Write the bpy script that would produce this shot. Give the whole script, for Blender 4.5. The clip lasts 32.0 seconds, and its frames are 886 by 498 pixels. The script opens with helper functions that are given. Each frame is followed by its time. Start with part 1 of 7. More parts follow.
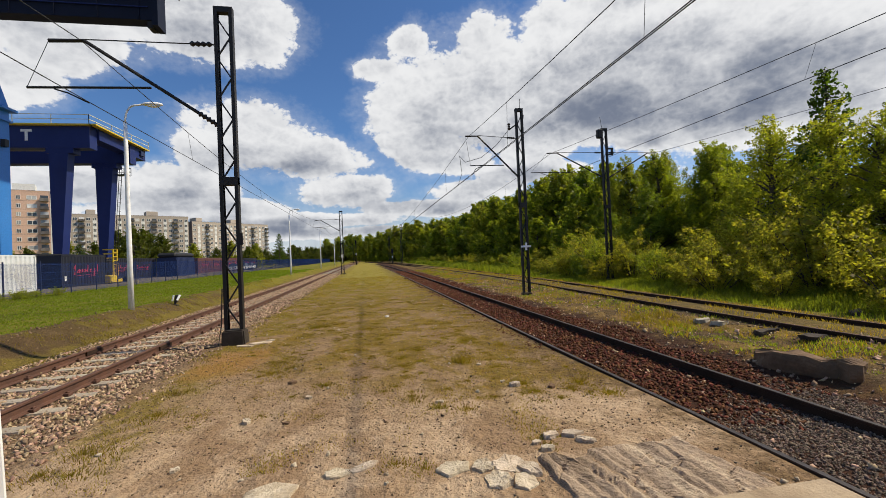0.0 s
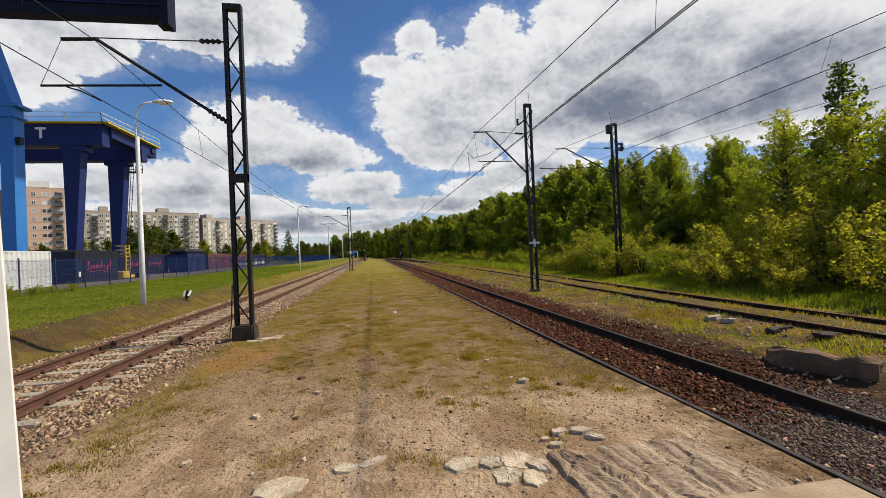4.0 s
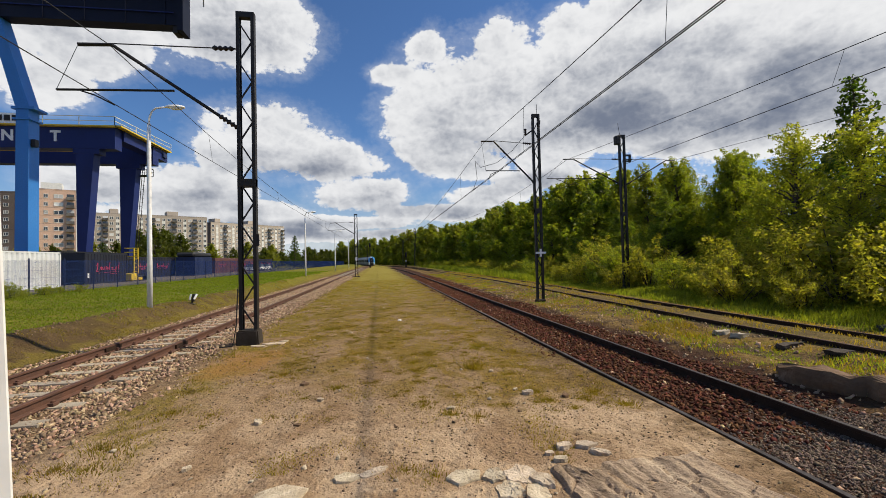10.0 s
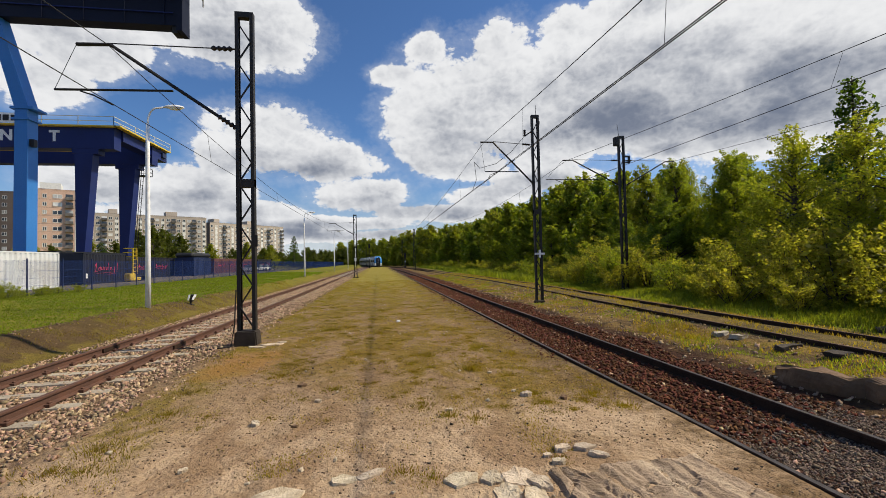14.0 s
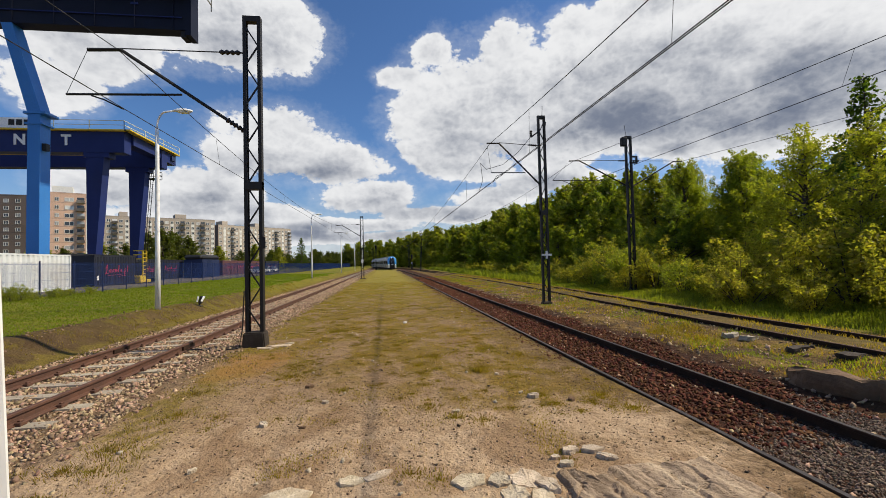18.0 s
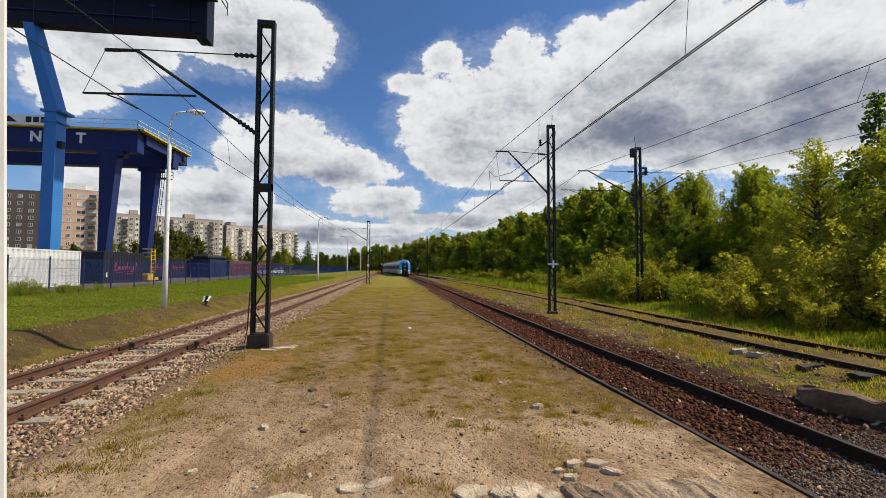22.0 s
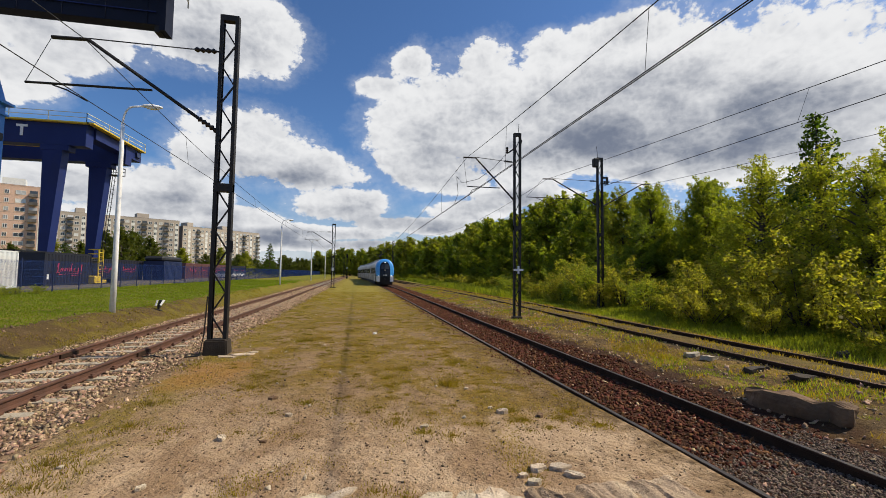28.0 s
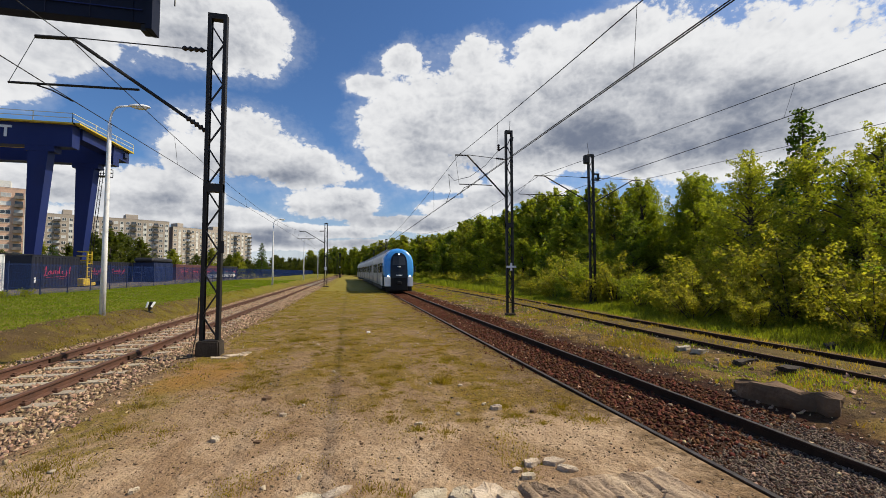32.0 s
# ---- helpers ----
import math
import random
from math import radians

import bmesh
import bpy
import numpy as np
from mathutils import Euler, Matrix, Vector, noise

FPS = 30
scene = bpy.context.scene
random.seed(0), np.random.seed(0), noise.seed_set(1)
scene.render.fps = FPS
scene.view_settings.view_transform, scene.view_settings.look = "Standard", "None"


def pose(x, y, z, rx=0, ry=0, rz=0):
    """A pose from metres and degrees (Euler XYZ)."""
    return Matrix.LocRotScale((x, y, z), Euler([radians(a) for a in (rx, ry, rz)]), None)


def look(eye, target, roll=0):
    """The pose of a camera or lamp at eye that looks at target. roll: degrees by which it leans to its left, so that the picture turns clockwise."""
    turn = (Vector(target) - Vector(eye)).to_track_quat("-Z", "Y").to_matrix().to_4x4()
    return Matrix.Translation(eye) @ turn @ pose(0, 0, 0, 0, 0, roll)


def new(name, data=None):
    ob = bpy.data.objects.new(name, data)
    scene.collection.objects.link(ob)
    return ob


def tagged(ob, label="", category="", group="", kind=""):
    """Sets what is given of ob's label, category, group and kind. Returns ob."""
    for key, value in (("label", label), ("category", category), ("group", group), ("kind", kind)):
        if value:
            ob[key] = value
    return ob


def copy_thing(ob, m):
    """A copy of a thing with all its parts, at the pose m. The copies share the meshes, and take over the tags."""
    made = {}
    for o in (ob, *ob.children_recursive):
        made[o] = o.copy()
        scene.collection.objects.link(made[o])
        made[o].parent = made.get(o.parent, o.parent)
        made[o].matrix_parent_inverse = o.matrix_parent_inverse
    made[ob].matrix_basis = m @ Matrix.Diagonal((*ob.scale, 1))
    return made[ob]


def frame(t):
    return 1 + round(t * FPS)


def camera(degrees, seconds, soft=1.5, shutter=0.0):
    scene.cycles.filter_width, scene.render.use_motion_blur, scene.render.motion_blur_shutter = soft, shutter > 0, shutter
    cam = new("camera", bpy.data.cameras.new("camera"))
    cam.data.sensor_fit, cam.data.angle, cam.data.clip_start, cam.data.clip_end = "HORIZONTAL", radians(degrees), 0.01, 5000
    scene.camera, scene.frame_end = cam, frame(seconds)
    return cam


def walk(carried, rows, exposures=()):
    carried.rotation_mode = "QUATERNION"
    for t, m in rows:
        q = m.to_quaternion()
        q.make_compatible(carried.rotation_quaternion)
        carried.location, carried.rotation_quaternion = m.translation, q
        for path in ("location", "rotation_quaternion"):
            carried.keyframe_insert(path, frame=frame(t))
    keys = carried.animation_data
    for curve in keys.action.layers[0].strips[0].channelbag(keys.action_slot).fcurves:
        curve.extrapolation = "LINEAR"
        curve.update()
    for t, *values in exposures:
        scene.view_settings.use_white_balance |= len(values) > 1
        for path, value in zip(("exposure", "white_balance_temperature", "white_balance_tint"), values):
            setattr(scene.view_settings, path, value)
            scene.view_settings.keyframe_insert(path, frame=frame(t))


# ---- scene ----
from mathutils import geometry

random.seed(7)

# ---------------------------------------------------------------- camera
cam = camera(92.58, 32.0, soft=0.8)
CAMERA_ROWS = [
    (0, pose(0.003, -0.053, 1.995, 90.777, 2.478, -10.309)),
    (0.5, pose(0.016, -0.031, 1.997, 90.441, 2.100, -10.575)),
    (1, pose(0.015, -0.029, 2.003, 90.762, 1.915, -10.574)),
    (1.5, pose(0.009, -0.031, 2.006, 90.903, 1.945, -10.415)),
    (2, pose(0.009, -0.025, 2.004, 90.943, 1.995, -10.339)),
    (2.5, pose(0.010, -0.021, 2.002, 90.868, 1.948, -10.412)),
    (3, pose(0.006, -0.032, 1.998, 90.742, 1.991, -10.169)),
    (3.5, pose(-0.000, -0.044, 1.996, 90.566, 2.267, -9.734)),
    (5.5, pose(-0.001, -0.034, 1.994, 89.800, 2.160, -8.059)),
    (6, pose(-0.001, -0.033, 1.991, 89.882, 1.848, -8.001)),
    (6.5, pose(0.004, -0.022, 1.989, 89.934, 1.194, -8.116)),
    (7, pose(0.005, -0.018, 1.989, 90.073, 0.766, -8.196)),
    (7.5, pose(0.009, -0.011, 1.992, 90.219, 0.710, -8.376)),
    (8, pose(0.011, -0.009, 1.996, 90.461, 0.794, -8.560)),
    (8.5, pose(0.011, -0.009, 1.997, 90.736, 0.997, -8.622)),
    (9, pose(0.011, -0.017, 2.001, 91.049, 1.267, -8.579)),
    (9.5, pose(0.007, -0.017, 2.000, 91.290, 1.356, -8.544)),
    (10, pose(0.000, -0.017, 1.997, 91.465, 1.364, -8.490)),
    (10.5, pose(-0.001, -0.010, 1.997, 91.547, 1.337, -8.438)),
    (11, pose(-0.003, -0.008, 1.998, 91.594, 1.355, -8.476)),
    (11.5, pose(0.000, -0.001, 1.997, 91.580, 1.298, -8.585)),
    (12, pose(-0.001, -0.004, 1.997, 91.554, 1.292, -8.527)),
    (12.5, pose(0.000, -0.001, 1.999, 91.452, 1.278, -8.529)),
    (13, pose(0.003, 0.001, 1.997, 91.402, 1.277, -8.493)),
    (13.5, pose(0.008, -0.000, 2.003, 91.447, 1.283, -8.561)),
    (14, pose(0.015, -0.003, 2.001, 91.561, 1.271, -8.582)),
    (14.5, pose(0.020, 0.002, 1.998, 91.644, 1.266, -8.561)),
    (16.5, pose(0.022, 0.004, 1.997, 91.753, 1.411, -8.267)),
    (17, pose(0.017, 0.001, 1.998, 91.682, 1.461, -8.199)),
    (17.5, pose(0.014, -0.005, 1.999, 91.725, 1.473, -7.995)),
    (18, pose(0.015, -0.005, 2.000, 91.766, 1.420, -7.693)),
    (18.5, pose(0.007, -0.008, 2.000, 91.913, 1.245, -7.414)),
    (19, pose(0.004, -0.004, 2.002, 91.962, 0.988, -7.168)),
    (19.5, pose(0.006, 0.001, 2.003, 92.144, 0.716, -6.982)),
    (20, pose(0.004, 0.000, 2.000, 92.319, 0.421, -6.883)),
    (20.5, pose(-0.001, 0.002, 2.001, 92.477, 0.186, -6.881)),
    (21, pose(0.000, 0.005, 1.997, 92.591, 0.141, -6.895)),
    (21.5, pose(0.003, 0.012, 1.999, 92.617, 0.035, -6.873)),
    (22, pose(0.001, 0.023, 2.001, 92.640, -0.180, -6.952)),
    (22.5, pose(-0.017, 0.035, 2.001, 92.754, -0.562, -7.264)),
    (23, pose(-0.034, 0.050, 1.998, 92.849, -1.142, -7.749)),
    (23.5, pose(-0.061, 0.069, 2.001, 92.996, -1.825, -8.474)),
    (24, pose(-0.092, 0.067, 2.007, 93.211, -2.502, -9.518)),
    (24.5, pose(-0.081, 0.046, 2.010, 93.461, -2.576, -9.662)),
    (25, pose(-0.062, 0.033, 2.007, 93.542, -2.491, -9.576)),
    (25.5, pose(-0.047, 0.022, 2.011, 93.541, -2.138, -9.542)),
    (27.5, pose(-0.026, 0.038, 2.008, 93.359, -0.805, -11.032)),
    (28, pose(-0.011, 0.039, 2.010, 93.306, -0.674, -11.506)),
    (28.5, pose(-0.009, 0.038, 2.011, 93.176, -0.564, -12.001)),
    (29, pose(-0.008, 0.038, 2.011, 93.064, -0.453, -12.274)),
    (29.5, pose(-0.006, 0.031, 2.010, 93.002, -0.312, -12.510)),
    (30, pose(-0.009, 0.024, 2.012, 92.987, -0.235, -12.569)),
    (30.5, pose(-0.008, 0.024, 2.011, 92.883, -0.260, -12.562)),
    (31, pose(-0.006, 0.026, 2.012, 92.995, -0.094, -12.494)),
    (31.5, pose(-0.003, 0.028, 2.009, 92.984, -0.028, -12.454)),
    (32, pose(-0.003, 0.020, 2.010, 93.013, 0.081, -12.403)),
]
walk(cam, CAMERA_ROWS, [(0.0, 0.0), (32.0, 0.0)])

# ---------------------------------------------------------------- light
SUN_AZ, SUN_EL = 91.0, 47.5          # degrees from the track's direction towards the wood, and above the horizon
sun = new("sun", bpy.data.lights.new("sun", "SUN"))
sun.data.energy, sun.data.angle, sun.data.color = 5.0, radians(1.0), (1.0, 0.89, 0.69)
a, e = radians(SUN_AZ), radians(SUN_EL)
sun.matrix_basis = look((0, 0, 60), Vector((0, 0, 60)) - 10 * Vector((math.sin(a) * math.cos(e), math.cos(a) * math.cos(e), math.sin(e))))

# clouds of the sky: azimuth, height, half width and half height of their lobes, in degrees
CLOUDS = [
    (-13.2, 27.2, 5.7, 3.7), (-19.6, 27.3, 8.4, 3.8), (-32.6, 22.8, 6.6, 3.0), (-35.1, 18.1, 3.7, 2.6),
    (-13.4, 15.3, 7.3, 3.7), (-5.8, 13.0, 6.1, 2.3), (-18.2, 13.6, 3.7, 2.6), (-29.9, 8.7, 5.2, 1.8), (-22.6, 8.7, 6.7, 2.6),
    (-2.2, 8.7, 5.9, 2.1), (-5.2, 5.2, 12.1, 0.9), (-22.7, 6.3, 8.4, 1.0), (-15.5, 6.3, 5.8, 1.5)]
CLOUDS += [(23.0, 15.5, 6.5, 3.8), (31.5, 17.0, 7.5, 4.2), 
    (2.6, 23.6, 3.2, 1.3), (7.2, 26.8, 2.2, 1.6), (10.2, 19.1, 8.4, 6.6), (20.1, 20.6, 11.0, 7.0), (30.7, 20.6, 10.5, 6.9),
    (39.9, 20.1, 11.3, 8.7), (49.5, 18.8, 10.3, 8.3), (54.2, 13.3, 6.4, 4.1), (25.4, 27.3, 4.2, 2.4), (11.5, 12.7, 6.5, 1.8),
    (45.0, 14.0, 8.0, 3.5), (16.0, 8.4, 6.8, 1.3), (22.7, 10.3, 6.5, 1.4), (34.2, 28.0, 7.5, 2.2), (8.3, 6.4, 9.1, 1.1),
    (36.7, 12.5, 3.6, 1.0), (-13.0, 3.8, 10.0, 1.1), (3.0, 3.4, 8.0, 0.9), (-30.0, 3.5, 8.0, 1.0)]


class Nodes:
    """Short hand for node trees."""

    def __init__(self, tree):
        self.tree, self.n, self.l = tree, tree.nodes, tree.links

    def put(self, socket, value):
        if isinstance(value, bpy.types.NodeSocket):
            self.l.new(value, socket)
        elif value is not None:
            socket.default_value = value

    def math(self, op, a, b=None, c=None, clamp=False):
        n = self.n.new("ShaderNodeMath")
        n.operation, n.use_clamp = op, clamp
        for i, v in enumerate((a, b, c)):
            self.put(n.inputs[i], v)
        return n.outputs[0]

    def vec(self, op, a, b=None):
        n = self.n.new("ShaderNodeVectorMath")
        n.operation = op
        self.put(n.inputs[0], a)
        self.put(n.inputs[1], b)
        return n.outputs["Value" if op in ("DOT_PRODUCT", "LENGTH") else "Vector"]

    def noise(self, vector, scale, detail=4.0, rough=0.55, distort=0.0):
        n = self.n.new("ShaderNodeTexNoise")
        self.put(n.inputs["Vector"], vector)
        n.inputs["Scale"].default_value, n.inputs["Detail"].default_value = scale, detail
        n.inputs["Roughness"].default_value, n.inputs["Distortion"].default_value = rough, distort
        return n.outputs[0]

    def cells(self, vector, scale):
        n = self.n.new("ShaderNodeTexVoronoi")
        n.feature = "SMOOTH_F1"
        self.put(n.inputs["Vector"], vector)
        n.inputs["Scale"].default_value, n.inputs["Smoothness"].default_value = scale, 0.35
        return n.outputs["Distance"]

    def step(self, x, lo, hi, a=0.0, b=1.0):
        n = self.n.new("ShaderNodeMapRange")
        n.interpolation_type = "SMOOTHSTEP"
        for i, v in enumerate((x, lo, hi, a, b)):
            self.put(n.inputs[i], v)
        return n.outputs[0]

    def mix(self, f, a, b, mode="MIX"):
        n = self.n.new("ShaderNodeMix")
        n.data_type, n.blend_type = "RGBA", mode
        self.put(n.inputs[0], f)
        for i, v in ((6, a), (7, b)):
            self.put(n.inputs[i], (*v, 1) if isinstance(v, tuple) and len(v) == 3 else v)
        return n.outputs[2]


world = bpy.data.worlds.new("sky")
scene.world = world
world.use_nodes = True
w = Nodes(world.node_tree)
w.n.clear()
sky = w.n.new("ShaderNodeTexSky")
sky.sky_type, sky.sun_disc = "NISHITA", False
sky.sun_elevation, sky.sun_rotation = radians(SUN_EL), radians(SUN_AZ)
sky.air_density, sky.dust_density, sky.ozone_density = 1.0, 0.6, 2.0
gen = w.n.new("ShaderNodeTexCoord").outputs["Generated"]
sep = w.n.new("ShaderNodeSeparateXYZ")
w.l.new(gen, sep.inputs[0])
az = w.math("MULTIPLY", w.math("ARCTAN2", sep.outputs[0], sep.outputs[1]), 180 / math.pi)
el = w.math("MULTIPLY", w.math("ARCSINE", sep.outputs[2]), 180 / math.pi)
comb = w.n.new("ShaderNodeCombineXYZ")
w.l.new(az, comb.inputs[0]), w.l.new(el, comb.inputs[1])
big = w.noise(gen, 3.2, 3.0, 0.5)
lobes = None
for ca, ce, ra, re in CLOUDS:
    d = w.vec("MULTIPLY", w.vec("SUBTRACT", comb.outputs[0], (ca, ce, 0)), (1 / (1.15 * ra), 1 / (1.2 * re), 1))
    v = w.math("SUBTRACT", 1.0, w.vec("DOT_PRODUCT", d, d))
    lobes = v if lobes is None else w.math("SMOOTH_MAX", lobes, v, 0.25)
# beyond the lobes in view the sky goes on with scattered clouds
away = w.math("MAXIMUM", w.step(w.math("ABSOLUTE", az), 48.0, 62.0), w.step(el, 32.0, 40.0))
lobes = w.math("MAXIMUM", w.math("MAXIMUM", lobes, -1.5), w.math("MULTIPLY_ADD", away, w.math("MULTIPLY_ADD", big, 9.0, -5.6), w.math("MULTIPLY", w.math("SUBTRACT", 1.0, away), -1.5)))
stretch = w.vec("MULTIPLY", comb.outputs[0], (1.0, 1.35, 1.0))
wn = w.n.new("ShaderNodeTexNoise")
w.put(wn.inputs["Vector"], stretch)
wn.inputs["Scale"].default_value, wn.inputs["Detail"].default_value = 0.35, 2.0
bent = w.vec("ADD", stretch, w.vec("MULTIPLY", w.vec("SUBTRACT", wn.outputs["Color"], (0.5, 0.5, 0.5)), (2.4, 2.4, 0.0)))


def puffs(at):
    """Height of the rounded heads of the clouds."""
    big_, mid_, small_ = w.cells(at, 0.16), w.cells(at, 0.45), w.cells(at, 1.25)
    return w.math("SUBTRACT", 1.0, w.math("ADD", w.math("MULTIPLY", big_, 0.55), w.math("ADD", w.math("MULTIPLY", mid_, 0.30), w.math("MULTIPLY", small_, 0.16))))


heads = puffs(bent)
relief = w.math("SUBTRACT", puffs(w.vec("ADD", bent, (0.45, 0.75, 0.0))), heads)
broad = w.math("MULTIPLY_ADD", w.noise(stretch, 0.14, 3.0, 0.5), 1.6, -0.8)
wisp = w.math("MULTIPLY_ADD", w.noise(stretch, 1.7, 5.0, 0.6), 0.9, -0.45)
dens = w.math("ADD", w.math("MULTIPLY", lobes, 1.35), w.math("ADD", w.math("MULTIPLY_ADD", heads, 2.1, -1.0), w.math("ADD", w.math("MULTIPLY", broad, 0.7), wisp)))
cover = w.step(dens, -0.10, 0.34)
thin = w.math("MAXIMUM", w.step(dens, -1.1, 0.4, 0.0, 0.22), w.step(el, 8.0, 1.5, 0.0, 0.55))
# shade inside the clouds: bright rims, grey hearts and undersides
grey = w.math("ADD", w.step(dens, 0.35, 2.0, -0.05, 0.48), w.math("MULTIPLY", relief, 1.35))
GREYS = [(-6.0, 4.3, 12.0, 0.9, 0.9), (-24.0, 4.4, 12.0, 1.0, 0.9), (10.0, 6.6, 9.0, 1.1, 0.9), (20.0, 9.6, 7.0, 1.0, 0.8), (4.0, 3.3, 9.0, 0.7, 0.7), (41.4, 16.2, 13.1, 3.6, 1.0), (49.4, 16.2, 8.5, 2.6, 0.5), (11.2, 13.8, 6.1, 2.2, 0.8), (15.5, 17.9, 8.3, 3.1, 0.4), (-2.2, 7.5, 5.9, 1.0, 0.8), (-12.8, 12.3, 7.3, 1.5, 0.9),
         (-7.3, 11.5, 5.7, 0.9, 0.9), (-23.2, 7.6, 7.2, 1.0, 0.9), (33.4, 22.6, 10.1, 2.1, 0.5), (29.2, 16.6, 8.1, 2.3, 0.8), (-31.7, 21.5, 5.4, 2.1, 0.35), (-18.4, 25.3, 7.4, 1.4, 0.7), (3.9, 14.2, 3.1, 2.9, 0.4)]
for ca, ce, ra, re, k in GREYS:
    d = w.vec("MULTIPLY", w.vec("SUBTRACT", comb.outputs[0], (ca, ce, 0)), (1 / (1.5 * ra), 1 / (1.7 * re), 1))
    grey = w.math("ADD", grey, w.math("MULTIPLY", w.step(w.vec("DOT_PRODUCT", d, d), 1.0, 0.0), 0.50 * k))
grey = w.math("ADD", grey, w.math("MULTIPLY_ADD", w.noise(stretch, 0.10, 2.0, 0.5, 0.2), 0.8, -0.36))
grey = w.step(grey, -0.22, 1.38)
cloud = w.mix(grey, (10.2, 10.25, 10.35), (2.15, 2.52, 3.4))
skyc = w.mix(1.0, sky.outputs[0], (0.70, 1.0, 1.36), "MULTIPLY")
haze = w.step(el, 14.0, 0.0, 0.0, 0.42)
skyc = w.mix(haze, skyc, (5.0, 5.9, 7.0))
col = w.mix(w.math("MAXIMUM", cover, thin), skyc, cloud)
bg = w.n.new("ShaderNodeBackground")
bg.inputs[1].default_value = 0.083
out = w.n.new("ShaderNodeOutputWorld")
w.l.new(col, bg.inputs[0]), w.l.new(bg.outputs[0], out.inputs[0])


# ---------------------------------------------------------------- materials
def material(name, c1, c2, scale=3.0, rough=0.8, bump=0.3, bscale=30.0, metal=0.0, rand=0.0, stain=None, amount=0.35, island=False, glow=None, translucent=0.0, spec=0.4, tint=(2.1, 2.45, 0.5)):
    m = bpy.data.materials.new(name)
    m.use_nodes = True
    g = Nodes(m.node_tree)
    b = g.n["Principled BSDF"]
    pos = g.n.new("ShaderNodeNewGeometry")
    co = g.n.new("ShaderNodeTexCoord").outputs["Object"]
    coarse, fine = g.noise(co, scale, 5.0, 0.6), g.noise(co, bscale, 3.0, 0.6)
    c = g.mix(g.step(coarse, 0.3, 0.7), c1, c2)
    c = g.mix(g.step(fine, 0.35, 0.75, 0.0, 0.4), c, tuple(0.6 * v for v in c1))
    if stain:
        c = g.mix(g.step(g.noise(co, scale * 0.37, 6.0, 0.65, 0.5), 0.52, 0.68, 0.0, amount), c, stain)
    if rand:
        r = pos.outputs["Random Per Island"] if island else g.n.new("ShaderNodeObjectInfo").outputs["Random"]
        h = g.n.new("ShaderNodeHueSaturation")
        g.put(h.inputs["Hue"], g.math("MULTIPLY_ADD", r, rand * 0.05, 0.5 - rand * 0.025))
        wn = g.n.new("ShaderNodeTexWhiteNoise")
        wn.noise_dimensions = "1D"
        g.put(wn.inputs["W"], g.math("MULTIPLY", r, 91.7))
        g.put(h.inputs["Value"], g.math("MULTIPLY_ADD", wn.outputs["Value"], rand, 1.0 - rand * 0.5))
        g.put(h.inputs["Color"], c)
        c = h.outputs[0]
    g.put(b.inputs["Base Color"], c)
    b.inputs["Metallic"].default_value = metal
    b.inputs["Specular IOR Level"].default_value = spec
    g.put(b.inputs["Roughness"], g.math("MULTIPLY_ADD", coarse, 0.25, rough - 0.12, clamp=True))
    if bump:
        n = g.n.new("ShaderNodeBump")
        n.inputs["Strength"].default_value, n.inputs["Distance"].default_value = bump, 0.02
        g.put(n.inputs["Height"], g.math("ADD", fine, coarse))
        g.put(b.inputs["Normal"], n.outputs[0])
    if glow:
        b.inputs["Emission Color"].default_value, b.inputs["Emission Strength"].default_value = (*glow[:3], 1), glow[3]
    if translucent:
        t = g.n.new("ShaderNodeBsdfTranslucent")
        g.put(t.inputs[0], g.mix(1.0, c, tint, "MULTIPLY"))
        s = g.n.new("ShaderNodeMixShader")
        s.inputs[0].default_value = translucent
        g.l.new(b.outputs[0], s.inputs[1]), g.l.new(t.outputs[0], s.inputs[2])
        g.l.new(s.outputs[0], g.n["Material Output"].inputs[0])
    return m


RUST = material("rusty_rail_steel", (0.13, 0.058, 0.034), (0.085, 0.042, 0.028), 4.0, 0.75, 0.3, 60, stain=(0.05, 0.03, 0.025))
RAILTOP = material("worn_rail_top", (0.13, 0.11, 0.10), (0.075, 0.058, 0.048), 6.0, 0.42, 0.1, 60, metal=0.7)
DARKRAIL = material("dark_oily_rail", (0.030, 0.019, 0.013), (0.055, 0.031, 0.020), 4.0, 0.75, 0.3, 60, spec=0.12)
CONCRETE = material("weathered_concrete", (0.44, 0.375, 0.285), (0.33, 0.275, 0.20), 3.0, 0.9, 0.5, 45, stain=(0.16, 0.13, 0.10), rand=0.25)
DARKCON = material("sooty_concrete", (0.050, 0.036, 0.025), (0.026, 0.019, 0.013), 3.0, 0.9, 0.6, 30, stain=(0.10, 0.08, 0.055))
PALECON = material("broken_white_concrete", (0.62, 0.51, 0.37), (0.42, 0.32, 0.21), 9.0, 0.9, 0.9, 40, stain=(0.22, 0.155, 0.095), amount=0.75, rand=0.3)
BLOCKCON = material("earthy_old_concrete", (0.20, 0.118, 0.062), (0.11, 0.064, 0.035), 4.0, 0.9, 0.8, 22, stain=(0.15, 0.115, 0.075))
DIRTYSLAB = material("dirt_covered_slab", (0.46, 0.345, 0.22), (0.34, 0.24, 0.145), 2.5, 0.95, 0.6, 35, stain=(0.2, 0.135, 0.08), amount=0.6)
OLDWOOD = material("old_tarred_timber", (0.07, 0.05, 0.035), (0.035, 0.026, 0.02), 5.0, 0.9, 0.6, 30, rand=0.4)
BALLAST = material("crushed_stone", (0.46, 0.315, 0.20), (0.22, 0.14, 0.082), 9.0, 0.9, 0.5, 50, rand=1.1, island=True)
